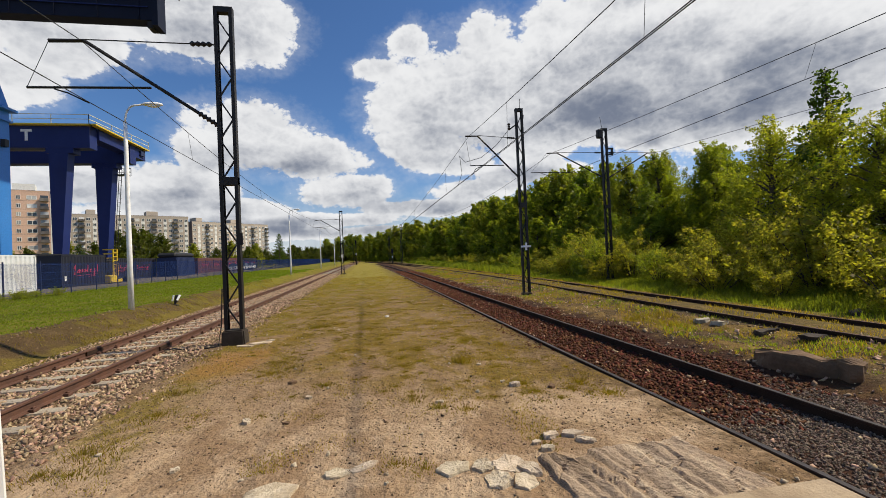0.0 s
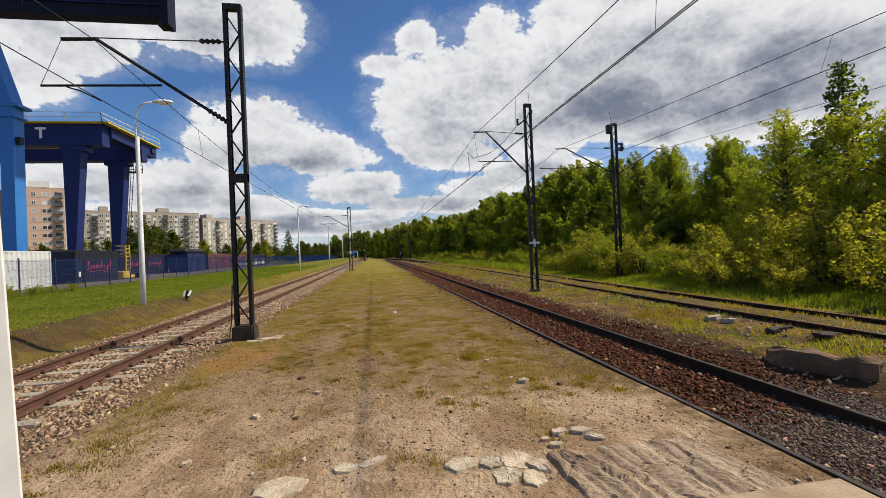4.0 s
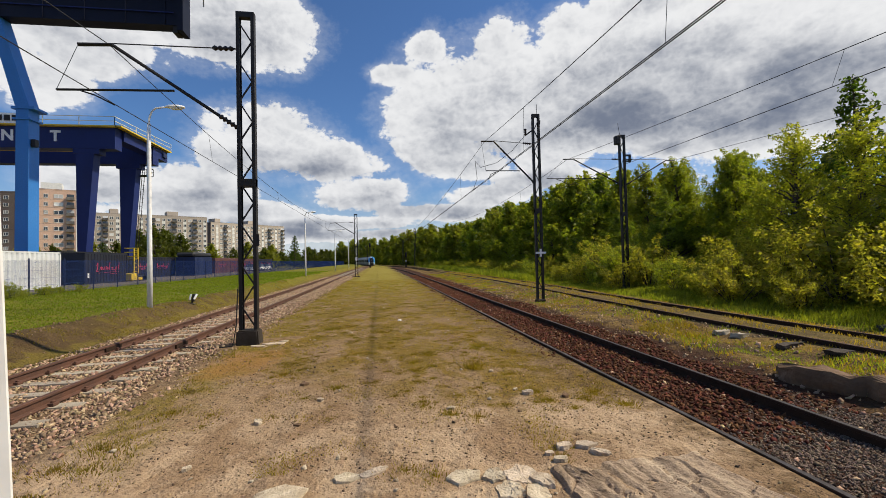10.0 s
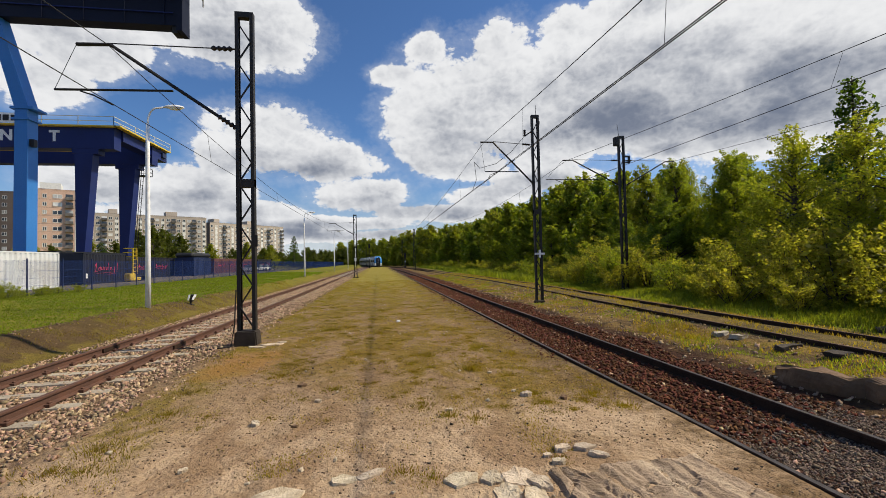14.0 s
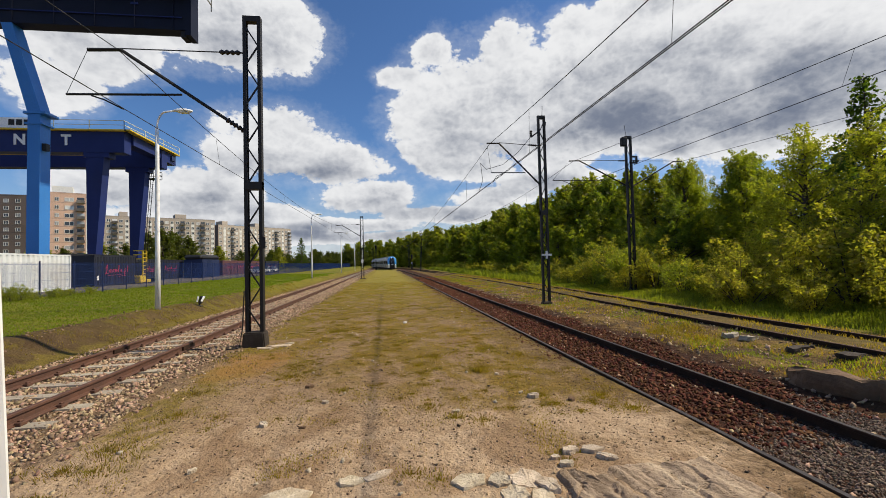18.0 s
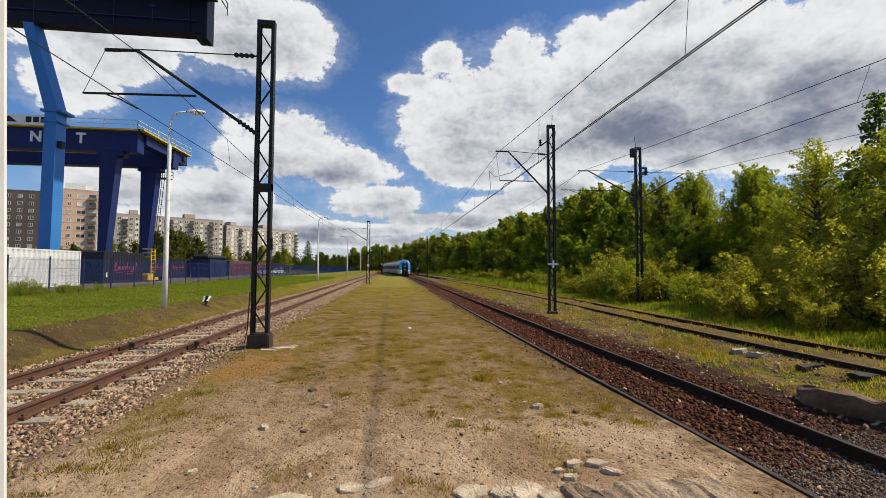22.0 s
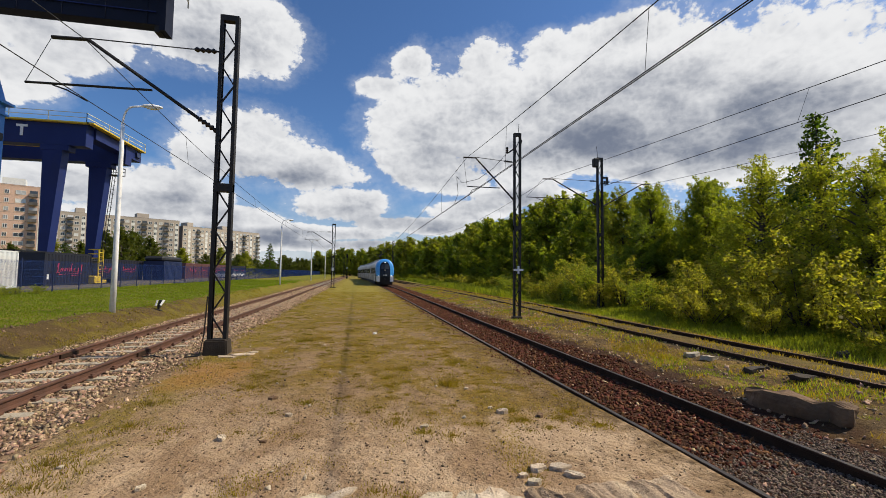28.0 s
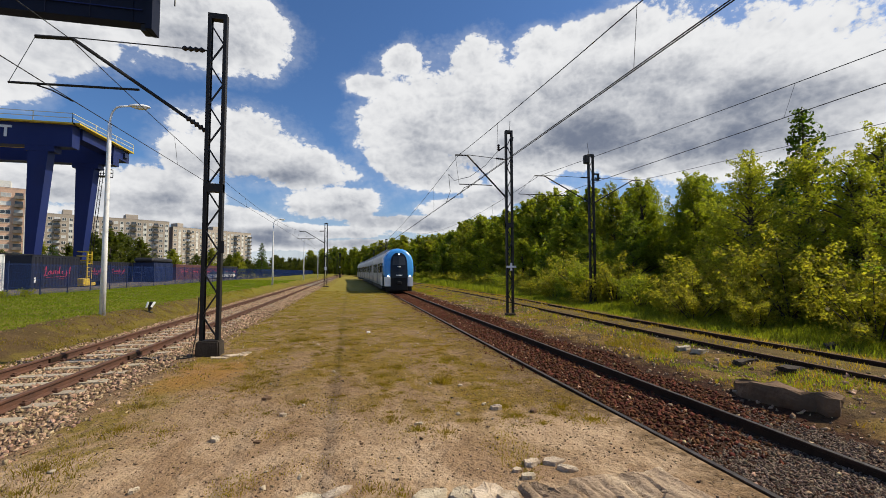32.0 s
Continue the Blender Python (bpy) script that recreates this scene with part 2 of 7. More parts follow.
RUSTBALLAST = material("rust_stained_crushed_stone", (0.145, 0.055, 0.028), (0.072, 0.029, 0.016), 9.0, 0.9, 0.5, 50, rand=1.0, island=True, spec=0.12)
GREYBALLAST = material("grey_crushed_stone", (0.22, 0.162, 0.122), (0.115, 0.083, 0.062), 9.0, 0.9, 0.5, 50, rand=1.0, island=True, spec=0.12)
STEELDARK = material("dark_painted_steel", (0.010, 0.009, 0.0085), (0.016, 0.013, 0.012), 2.0, 0.6, 0.2, 40, stain=(0.035, 0.02, 0.014))
INSUL = material("brown_glazed_insulator", (0.018, 0.012, 0.010), (0.026, 0.017, 0.013), 5.0, 0.45, 0.0)
WIRE = material("weathered_wire", (0.035, 0.035, 0.034), (0.05, 0.048, 0.045), 5.0, 0.6, 0.0, metal=0.3)
GALV = material("galvanised_pole", (0.90, 0.89, 0.87), (0.87, 0.86, 0.83), 2.0, 0.6, 0.0, 8, stain=(0.78, 0.75, 0.70))
WHITEPAINT = material("white_painted_metal", (0.88, 0.87, 0.83), (0.85, 0.84, 0.80), 1.5, 0.5, 0.0, 6)
GREYTRIM = material("grey_weathered_trim", (0.30, 0.29, 0.27), (0.24, 0.23, 0.22), 3.0, 0.7, 0.2, 30)
NAVY = material("navy_crane_paint", (0.0145, 0.025, 0.115), (0.018, 0.031, 0.132), 0.3, 0.5, 0.08, 12, stain=(0.018, 0.02, 0.05), amount=0.3, spec=0.2)
# navy crane paint blackened: the near girder's shade is put into the colour
NAVYSHADE = material("shade_darkened_navy_paint", (0.005, 0.007, 0.020), (0.007, 0.010, 0.028), 0.5, 0.55, 0.1, 12, stain=(0.02, 0.02, 0.03), amount=0.3, spec=0.2)
SKYBLUE = material("sky_blue_crane_paint", (0.033, 0.18, 0.50), (0.042, 0.205, 0.55), 0.4, 0.5, 0.08, 12, stain=(0.06, 0.17, 0.38), amount=0.25)
YELLOW = material("yellow_paint", (0.72, 0.50, 0.03), (0.62, 0.42, 0.03), 1.0, 0.5, 0.1, 20)
RAILWHITE = material("pale_handrail_paint", (0.72, 0.68, 0.5), (0.66, 0.6, 0.4), 1.0, 0.5, 0.0)
FENCE = material("navy_fence_paint", (0.016, 0.045, 0.19), (0.020, 0.055, 0.22), 1.0, 0.5, 0.1, 30)
CONTWHITE = material("white_container_paint", (0.74, 0.75, 0.74), (0.64, 0.66, 0.66), 0.8, 0.5, 0.1, 15, stain=(0.38, 0.30, 0.22), amount=0.3)
CONTNAVY = material("navy_container_paint", (0.014, 0.015, 0.024), (0.019, 0.020, 0.032), 0.7, 0.5, 0.1, 15, stain=(0.06, 0.05, 0.05))
CONTRED = material("maroon_container_paint", (0.11, 0.045, 0.045), (0.14, 0.06, 0.055), 0.7, 0.55, 0.1, 15)
CONTBLUE = material("blue_container_paint", (0.014, 0.024, 0.075), (0.018, 0.03, 0.09), 0.7, 0.5, 0.1, 15)
TARP = material("black_tarpaulin", (0.012, 0.012, 0.014), (0.02, 0.02, 0.022), 1.0, 0.6, 0.3, 8)
REDSCRIPT = material("pink_red_lettering", (0.62, 0.07, 0.13), (0.55, 0.06, 0.11), 1.0, 0.5, 0.0)
PINKWALL = material("salmon_plaster", (0.70, 0.46, 0.34), (0.64, 0.42, 0.31), 0.15, 0.9, 0.1, 2)
BEIGEWALL = material("beige_panel_facade", (0.50, 0.42, 0.345), (0.42, 0.35, 0.285), 0.12, 0.9, 0.1, 2, stain=(0.36, 0.32, 0.26))
GREYWALL = material("dark_brown_gable", (0.20, 0.15, 0.125), (0.16, 0.12, 0.10), 0.12, 0.9, 0.1, 2)
WHITEWALL = material("white_plaster", (0.82, 0.80, 0.75), (0.76, 0.74, 0.69), 0.15, 0.9, 0.1, 2)
BALCONY = material("balcony_panel", (0.20, 0.18, 0.16), (0.08, 0.07, 0.065), 0.4, 0.8, 0.0, rand=0.9)
CURTAIN = material("curtained_window", (0.62, 0.61, 0.58), (0.45, 0.45, 0.45), 0.7, 0.3, 0.0, rand=0.9)
PANE = material("dark_window_glass", (0.05, 0.06, 0.075), (0.07, 0.08, 0.09), 0.5, 0.12, 0.0, spec=0.6)
ROOFING = material("roofing_felt", (0.10, 0.095, 0.09), (0.13, 0.12, 0.11), 0.3, 0.9, 0.1, 3)
BARK = material("bark", (0.085, 0.065, 0.045), (0.05, 0.038, 0.028), 6.0, 0.9, 0.6, 25)


def leafmat(name, c1, c2, through_=0.56, tint=(2.1, 2.4, 0.6)):
    return material(name, c1, c2, 0.6, 0.55, 0.0, 2.0, rand=0.55, island=True, translucent=through_, spec=0.25, tint=tint)


LEAF_DEEP = leafmat("deep_green_leaves", (0.125, 0.148, 0.022), (0.155, 0.175, 0.027), 0.55)
LEAF_BRIGHT = leafmat("fresh_green_leaves", (0.185, 0.195, 0.026), (0.225, 0.222, 0.033), 0.57)
LEAF_OLIVE = leafmat("yellow_green_leaves", (0.195, 0.190, 0.030), (0.23, 0.215, 0.038))
LEAF_BUSH = leafmat("olive_bush_leaves", (0.245, 0.213, 0.038), (0.30, 0.245, 0.054), 0.62)
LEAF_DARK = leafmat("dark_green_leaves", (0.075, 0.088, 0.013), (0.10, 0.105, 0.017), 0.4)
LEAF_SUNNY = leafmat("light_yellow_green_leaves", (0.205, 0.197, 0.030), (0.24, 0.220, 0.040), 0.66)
NEEDLE = leafmat("dark_needles", (0.045, 0.07, 0.014), (0.06, 0.085, 0.018))
LAWN = leafmat("lawn_blades", (0.140, 0.180, 0.015), (0.175, 0.195, 0.019))
DRYGRASS = leafmat("dry_grass_blades", (0.31, 0.225, 0.042), (0.23, 0.20, 0.028), 0.5, (2.15, 1.95, 0.6))
TALLGRASS = leafmat("tall_grass_blades", (0.165, 0.178, 0.024), (0.205, 0.200, 0.034))
DULLGRASS = leafmat("dull_straw_blades", (0.225, 0.165, 0.038), (0.180, 0.148, 0.024), 0.5, (2.15, 1.95, 0.6))
TUFTGRASS = leafmat("olive_tuft_blades", (0.19, 0.160, 0.024), (0.225, 0.175, 0.030), 0.5, (2.15, 1.95, 0.6))


def ground_material():
    m = bpy.data.materials.new("trodden_ground")
    m.use_nodes = True
    g = Nodes(m.node_tree)
    b = g.n["Principled BSDF"]
    p = g.n.new("ShaderNodeNewGeometry").outputs["Position"]
    s = g.n.new("ShaderNodeSeparateXYZ")
    g.l.new(p, s.inputs[0])
    x, y = s.outputs[0], s.outputs[1]
    n1, n2, n3, n4 = g.noise(p, 0.35, 5, 0.6), g.noise(p, 2.2, 5, 0.6), g.noise(p, 14, 4, 0.6), g.noise(p, 70, 3, 0.6)
    n5, n6 = g.noise(p, 5.5, 6, 0.65), g.noise(p, 34, 4, 0.65)
    n7 = g.noise(g.vec("MULTIPLY", p, (1.0, 0.75, 1.0)), 0.95, 7, 0.66, 0.6)
    dirt = g.mix(g.step(n2, 0.35, 0.65), (0.53, 0.405, 0.28), (0.43, 0.315, 0.205))
    dirt = g.mix(g.step(n7, 0.46, 0.60, 0.0, 0.75), dirt, (0.27, 0.175, 0.10))
    dirt = g.mix(g.step(n5, 0.52, 0.70, 0.0, 0.5), dirt, (0.19, 0.12, 0.07))
    dirt = g.mix(g.step(n6, 0.55, 0.66, 0.0, 0.38), dirt, (0.16, 0.10, 0.06))
    dirt = g.mix(g.step(n4, 0.60, 0.74, 0.0, 0.35), dirt, (0.60, 0.50, 0.38))
    dry = g.mix(g.step(n5, 0.35, 0.65), (0.275, 0.175, 0.034), (0.195, 0.142, 0.017))
    dry = g.mix(g.step(n6, 0.50, 0.60, 0.0, 0.7), dry, (0.085, 0.058, 0.02))
    dry = g.mix(g.step(g.noise(p, 3.1, 5, 0.7, 0.8), 0.52, 0.64, 0.0, 0.5), dry, (0.10, 0.072, 0.020))
    dry = g.mix(g.step(n4, 0.60, 0.72, 0.0, 0.6), dry, (0.44, 0.33, 0.14))
    brown = g.mix(g.step(n5, 0.35, 0.65), (0.31, 0.205, 0.105), (0.20, 0.125, 0.06))
    brown = g.mix(g.step(n6, 0.50, 0.60, 0.0, 0.75), brown, (0.08, 0.05, 0.026))
    green = g.mix(g.step(n5, 0.3, 0.7), (0.145, 0.160, 0.014), (0.215, 0.20, 0.024))
    green = g.mix(g.step(n6, 0.48, 0.68, 0.0, 0.6), green, (0.05, 0.065, 0.010))
    soil = g.mix(g.step(n2, 0.3, 0.7), (0.085, 0.056, 0.028), (0.135, 0.094, 0.046))
    soil = g.mix(g.step(n6, 0.48, 0.60, 0.0, 0.75), soil, (0.045, 0.028, 0.016))
    soil = g.mix(g.step(n4, 0.62, 0.74, 0.0, 0.5), soil, (0.34, 0.26, 0.17))
    rusty = g.mix(g.step(n3, 0.3, 0.7), (0.070, 0.031, 0.018), (0.042, 0.020, 0.012))
    stone = g.mix(g.step(n3, 0.3, 0.7), (0.23, 0.158, 0.10), (0.14, 0.094, 0.06))
    wob = g.math("MULTIPLY_ADD", n1, 2.4, -1.2)
    wob2 = g.math("MULTIPLY_ADD", n2, 1.2, -0.6)
    xw = g.math("ADD", x, g.math("ADD", g.math("MULTIPLY", wob, 0.4), wob2))
    yw = g.math("ADD", y, g.math("MULTIPLY", wob, 2.0))
    # the middle strip: bare by the camera, dry grass in patches further on, greener far off
    yv = g.math("ADD", yw, g.math("MULTIPLY", g.math("MINIMUM", x, 2.0), 0.9))
    c = g.mix(g.math("MULTIPLY", g.step(yw, 4.6, 6.6), g.step(n7, 0.36, 0.54, 0.9, 0.4)), dirt, brown)
    c = g.mix(g.math("MULTIPLY", g.step(yv, 5.6, 8.0), g.step(n7, 0.42, 0.54, 0.0, 0.95)), c, dry)
    c = g.mix(g.math("MULTIPLY", g.step(yw, 8.0, 30.0), g.step(n7, 0.36, 0.58, 0.1, 0.95)), c, g.mix(0.35, dry, green))
    c = g.mix(g.math("MULTIPLY", g.step(yw, 18.0, 55.0), 0.75), c, g.mix(0.6, green, (0.36, 0.31, 0.060)))
    fringe = g.math("MULTIPLY", g.step(g.math("ABSOLUTE", g.math("ADD", xw, 3.0)), 0.75, 0.25), g.step(yw, 3.6, 5.0))
    c = g.mix(g.math("MULTIPLY", fringe, g.step(n7, 0.42, 0.56, 0.0, 0.8)), c, g.mix(0.3, dry, green))
    tan = g.math("MULTIPLY", g.step(g.math("ABSOLUTE", g.math("ADD", xw, 2.75)), 0.8, 0.3), g.step(g.math("ABSOLUTE", g.math("SUBTRACT", yw, 9.2)), 1.4, 0.5))
    c = g.mix(g.math("MULTIPLY", tan, 0.75), c, (0.33, 0.18, 0.055))
    # ballast shoulders of the near track, soil bank, lawn
    c = g.mix(g.step(xw, -3.3, -3.9), c, stone)
    c = g.mix(g.step(xw, -7.0, -7.5), c, soil)
    c = g.mix(g.math("MULTIPLY", g.math("MULTIPLY", g.step(xw, -7.1, -7.7), g.step(yw, 12.0, 18.0)), g.step(n7, 0.34, 0.5, 0.35, 0.95)), c, g.mix(g.step(yw, 14.0, 34.0, 0.5, 0.9), dry, green))
    c = g.mix(g.math("MULTIPLY", g.step(xw, -7.2, -8.2), g.step(n7, 0.44, 0.60, 0.0, 0.6)), c, g.mix(0.5, dry, green))
    moss = g.math("MULTIPLY", g.step(g.math("ABSOLUTE", g.math("ADD", xw, 7.35)), 0.6, 0.3), g.step(n7, 0.34, 0.52, 0.25, 0.85))
    c = g.mix(moss, c, g.mix(g.step(n6, 0.45, 0.62), (0.20, 0.155, 0.034), (0.115, 0.095, 0.020)))
    bank = g.math("MULTIPLY", g.step(g.math("ABSOLUTE", g.math("ADD", xw, 8.35)), 0.75, 0.5), g.step(yw, 34.0, 22.0))
    c = g.mix(g.math("MULTIPLY", bank, g.step(n2, 0.36, 0.56, 0.15, 0.9)), c, soil)
    lawn = g.mix(g.step(n7, 0.45, 0.62, 0.0, 0.55), green, (0.075, 0.095, 0.010))
    lawn = g.mix(g.step(n1, 0.5, 0.66, 0.0, 0.6), lawn, (0.25, 0.235, 0.035))
    c = g.mix(g.step(g.math("ADD", xw, g.math("MULTIPLY", wob2, 0.6)), -8.8, -9.1), c, lawn)
    c = g.mix(g.math("MULTIPLY", g.step(x, -19.5, -21.0), g.step(y, 130.0, 110.0)), c, g.mix(n2, (0.20, 0.18, 0.16), (0.14, 0.125, 0.11)))
    # rust-stained bed of the main track, weedy strip, green verge
    c = g.mix(g.math("MULTIPLY", g.step(x, 3.69, 3.74), g.step(y, 230.0, 150.0)), c, rusty)
    c = g.mix(g.math("MULTIPLY", g.step(xw, 6.3, 7.0), 1.0), c, g.mix(g.step(n7, 0.42, 0.56), soil, g.mix(0.5, brown, dry)))
    c = g.mix(g.math("MULTIPLY", g.step(xw, 6.5, 7.6), g.step(n7, 0.52, 0.64, 0.0, 0.85)), c, g.mix(0.3, dry, green))
    c = g.mix(g.math("MULTIPLY", g.step(g.math("ABSOLUTE", g.math("SUBTRACT", xw, 9.95)), 1.5, 0.9), g.step(n5, 0.35, 0.6, 0.35, 0.85)), c, g.mix(n2, (0.105, 0.080, 0.040), (0.15, 0.125, 0.040)))
    c = g.mix(g.math("MULTIPLY", g.math("MULTIPLY", g.step(xw, g.step(yw, 4.0, 8.0, 3.0, 1.9), 3.5), g.step(x, 3.74, 3.69)), g.step(n5, 0.36, 0.6, 0.25, 0.85)), c, g.mix(0.35, soil, brown))
    c = g.mix(g.step(xw, 11.3, 12.2), c, green)
    g.put(b.inputs["Base Color"], g.mix(1.0, c, (0.95, 0.885, 0.80), "MULTIPLY"))
    b.inputs["Roughness"].default_value = 0.95
    b.inputs["Specular IOR Level"].default_value = 0.15
    bp = g.n.new("ShaderNodeBump")
    bp.inputs["Strength"].default_value, bp.inputs["Distance"].default_value = 1.0, 0.07
    g.put(bp.inputs["Height"], g.math("ADD", g.math("MULTIPLY", n3, 0.7), g.math("ADD", g.math("MULTIPLY", n6, 0.26), g.math("ADD", n5, n2))))
    g.put(b.inputs["Normal"], bp.outputs[0])
    return m


GROUND = ground_material()


# ---------------------------------------------------------------- mesh helpers
def mesh_of(name, verts, faces, mat, smooth=False):
    me = bpy.data.meshes.new(name)
    me.from_pydata([tuple(map(float, v)) for v in verts], [], faces)
    me.materials.append(mat)
    if smooth:
        me.polygons.foreach_set("use_smooth", [True] * len(me.polygons))
    me.update()
    return me


def raw(name, verts, faces, mat, parent=None, label="", smooth=False):
    ob = new(name, mesh_of(name, verts, faces, mat, smooth))
    ob.parent = parent
    if label:
        tagged(ob, label)
    return ob


def part(name, bm, mat, parent=None, label="", smooth=False):
    """Links a bmesh as one mesh object under a thing or a part."""
    me = bpy.data.meshes.new(name)
    bmesh.ops.recalc_face_normals(bm, faces=bm.faces)
    bm.to_mesh(me)
    bm.free()
    me.materials.append(mat)
    if smooth:
        me.polygons.foreach_set("use_smooth", [True] * len(me.polygons))
    ob = new(name, me)
    ob.parent = parent
    if label:
        tagged(ob, label)
    return ob


def thing(name, m, label, category, group="", kind=""):
    ob = new(name)
    ob.matrix_basis = m
    ob.empty_display_size = 0.3
    return tagged(ob, label, category, group, kind)


def box(bm, x0, x1, y0, y1, z0, z1, bevel=0.0):
    vs = [bm.verts.new(c) for c in ((x0, y0, z0), (x1, y0, z0), (x1, y1, z0), (x0, y1, z0), (x0, y0, z1), (x1, y0, z1), (x1, y1, z1), (x0, y1, z1))]
    fs = [bm.faces.new([vs[i] for i in q]) for q in ((3, 2, 1, 0), (4, 5, 6, 7), (0, 1, 5, 4), (1, 2, 6, 5), (2, 3, 7, 6), (3, 0, 4, 7))]
    if bevel:
        bmesh.ops.bevel(bm, geom=list({e for f in fs for e in f.edges}), offset=bevel, segments=1, affect="EDGES")
    return bm


def boxes(*specs, bevel=0.0):
    bm = bmesh.new()
    for s in specs:
        box(bm, *s, bevel=bevel)
    return bm


def prism(bm, ring0, ring1):
    """A solid between two rings of equally many corners."""
    a, b = [bm.verts.new(v) for v in ring0], [bm.verts.new(v) for v in ring1]
    n = len(a)
    bm.faces.new(a[::-1]), bm.faces.new(b)
    for i in range(n):
        bm.faces.new((a[i], a[(i + 1) % n], b[(i + 1) % n], b[i]))
    return bm


def bar(bm, p, q, wx=0.05, wy=None, sides=4):
    """A straight bar from p to q."""
    p, q = Vector(p), Vector(q)
    d = (q - p).normalized()
    u = d.cross(Vector((0, 0, 1)) if abs(d.z) < 0.95 else Vector((0, 1, 0))).normalized()
    v = d.cross(u)
    wy = wx if wy is None else wy
    ring = []
    for i in range(sides):
        t = 2 * math.pi * (i + 0.5) / sides
        k = math.sqrt(2) if sides == 4 else 1.0
        ring.append(u * (math.cos(t) * wx * k / 2) + v * (math.sin(t) * wy * k / 2))
    return prism(bm, [p + r for r in ring], [q + r for r in ring])


def tube(points, radius, sides=6, radii=None):
    """A round rod through points, as vertices and faces."""
    vs, fs = [], []
    pts = [Vector(p) for p in points]
    for i, p in enumerate(pts):
        d = (pts[min(i + 1, len(pts) - 1)] - pts[max(i - 1, 0)]).normalized()
        u = d.cross(Vector((0, 0, 1)) if abs(d.z) < 0.9 else Vector((0, 1, 0))).normalized()
        v = d.cross(u)
        r = radii[i] if radii else radius
        for k in range(sides):
            t = 2 * math.pi * k / sides
            vs.append(p + u * math.cos(t) * r + v * math.sin(t) * r)
    for i in range(len(pts) - 1):
        for k in range(sides):
            a, b = i * sides + k, i * sides + (k + 1) % sides
            fs.append((a, b, b + sides, a + sides))
    fs += [tuple(range(sides))[::-1], tuple(range((len(pts) - 1) * sides, len(pts) * sides))]
    return vs, fs


def join(*pieces):
    vs, fs = [], []
    for v, f in pieces:
        k = len(vs)
        vs += list(v)
        fs += [tuple(i + k for i in q) for q in f]
    return vs, fs


def curve_through(keys):
    ks = np.array(keys, float)

    def at(y):
        i = int(np.clip(np.searchsorted(ks[:, 0], y) - 1, 0, len(ks) - 2))
        p = [ks[max(0, i - 1)], ks[i], ks[i + 1], ks[min(len(ks) - 1, i + 2)]]
        t = (y - p[1][0]) / (p[2][0] - p[1][0])
        m0 = (p[2][1] - p[0][1]) / (p[2][0] - p[0][0]) * (p[2][0] - p[1][0])
        m1 = (p[3][1] - p[1][1]) / (p[3][0] - p[1][0]) * (p[2][0] - p[1][0])
        t2, t3 = t * t, t * t * t
        return float((2 * t3 - 3 * t2 + 1) * p[1][1] + (t3 - 2 * t2 + t) * m0 + (-2 * t3 + 3 * t2) * p[2][1] + (t3 - t2) * m1)
    return at


# ---------------------------------------------------------------- plan: tracks run along y, the camera stands at (0, 0, 2)
main_x = curve_through([(-30, 4.46), (0, 4.46), (45, 4.42), (58, 4.32), (70, 4.24), (83, 4.08), (93.5, 3.85), (106, 3.4), (120, 2.75), (139, 1.5),
                        (160, -0.3), (181, -2.6), (196, -4.4), (212, -6.5), (246, -11.2), (275, -15.5), (310, -21.5), (380, -36)])
near_x = curve_through([(-30, -5.6), (60, -5.6), (100, -5.55), (130, -5.1), (150, -4.4), (165, -3.8), (180, -4.1), (196, -5.2), (212, -6.9), (225, -8.4)])
side_x = curve_through([(-30, 9.66), (8, 9.68), (14, 9.8), (20, 10.0), (28, 10.35), (40, 10.4), (55, 10.0), (90, 9.2), (130, 7.2), (200, -1.0)])
MAIN_Z, NEAR_Z, SIDE_Z = 0.02, 0.17, 0.18      # rail tops


def smooth01(v, a, b):
    t = min(1.0, max(0.0, (v - a) / (b - a)))
    return t * t * (3 - 2 * t)


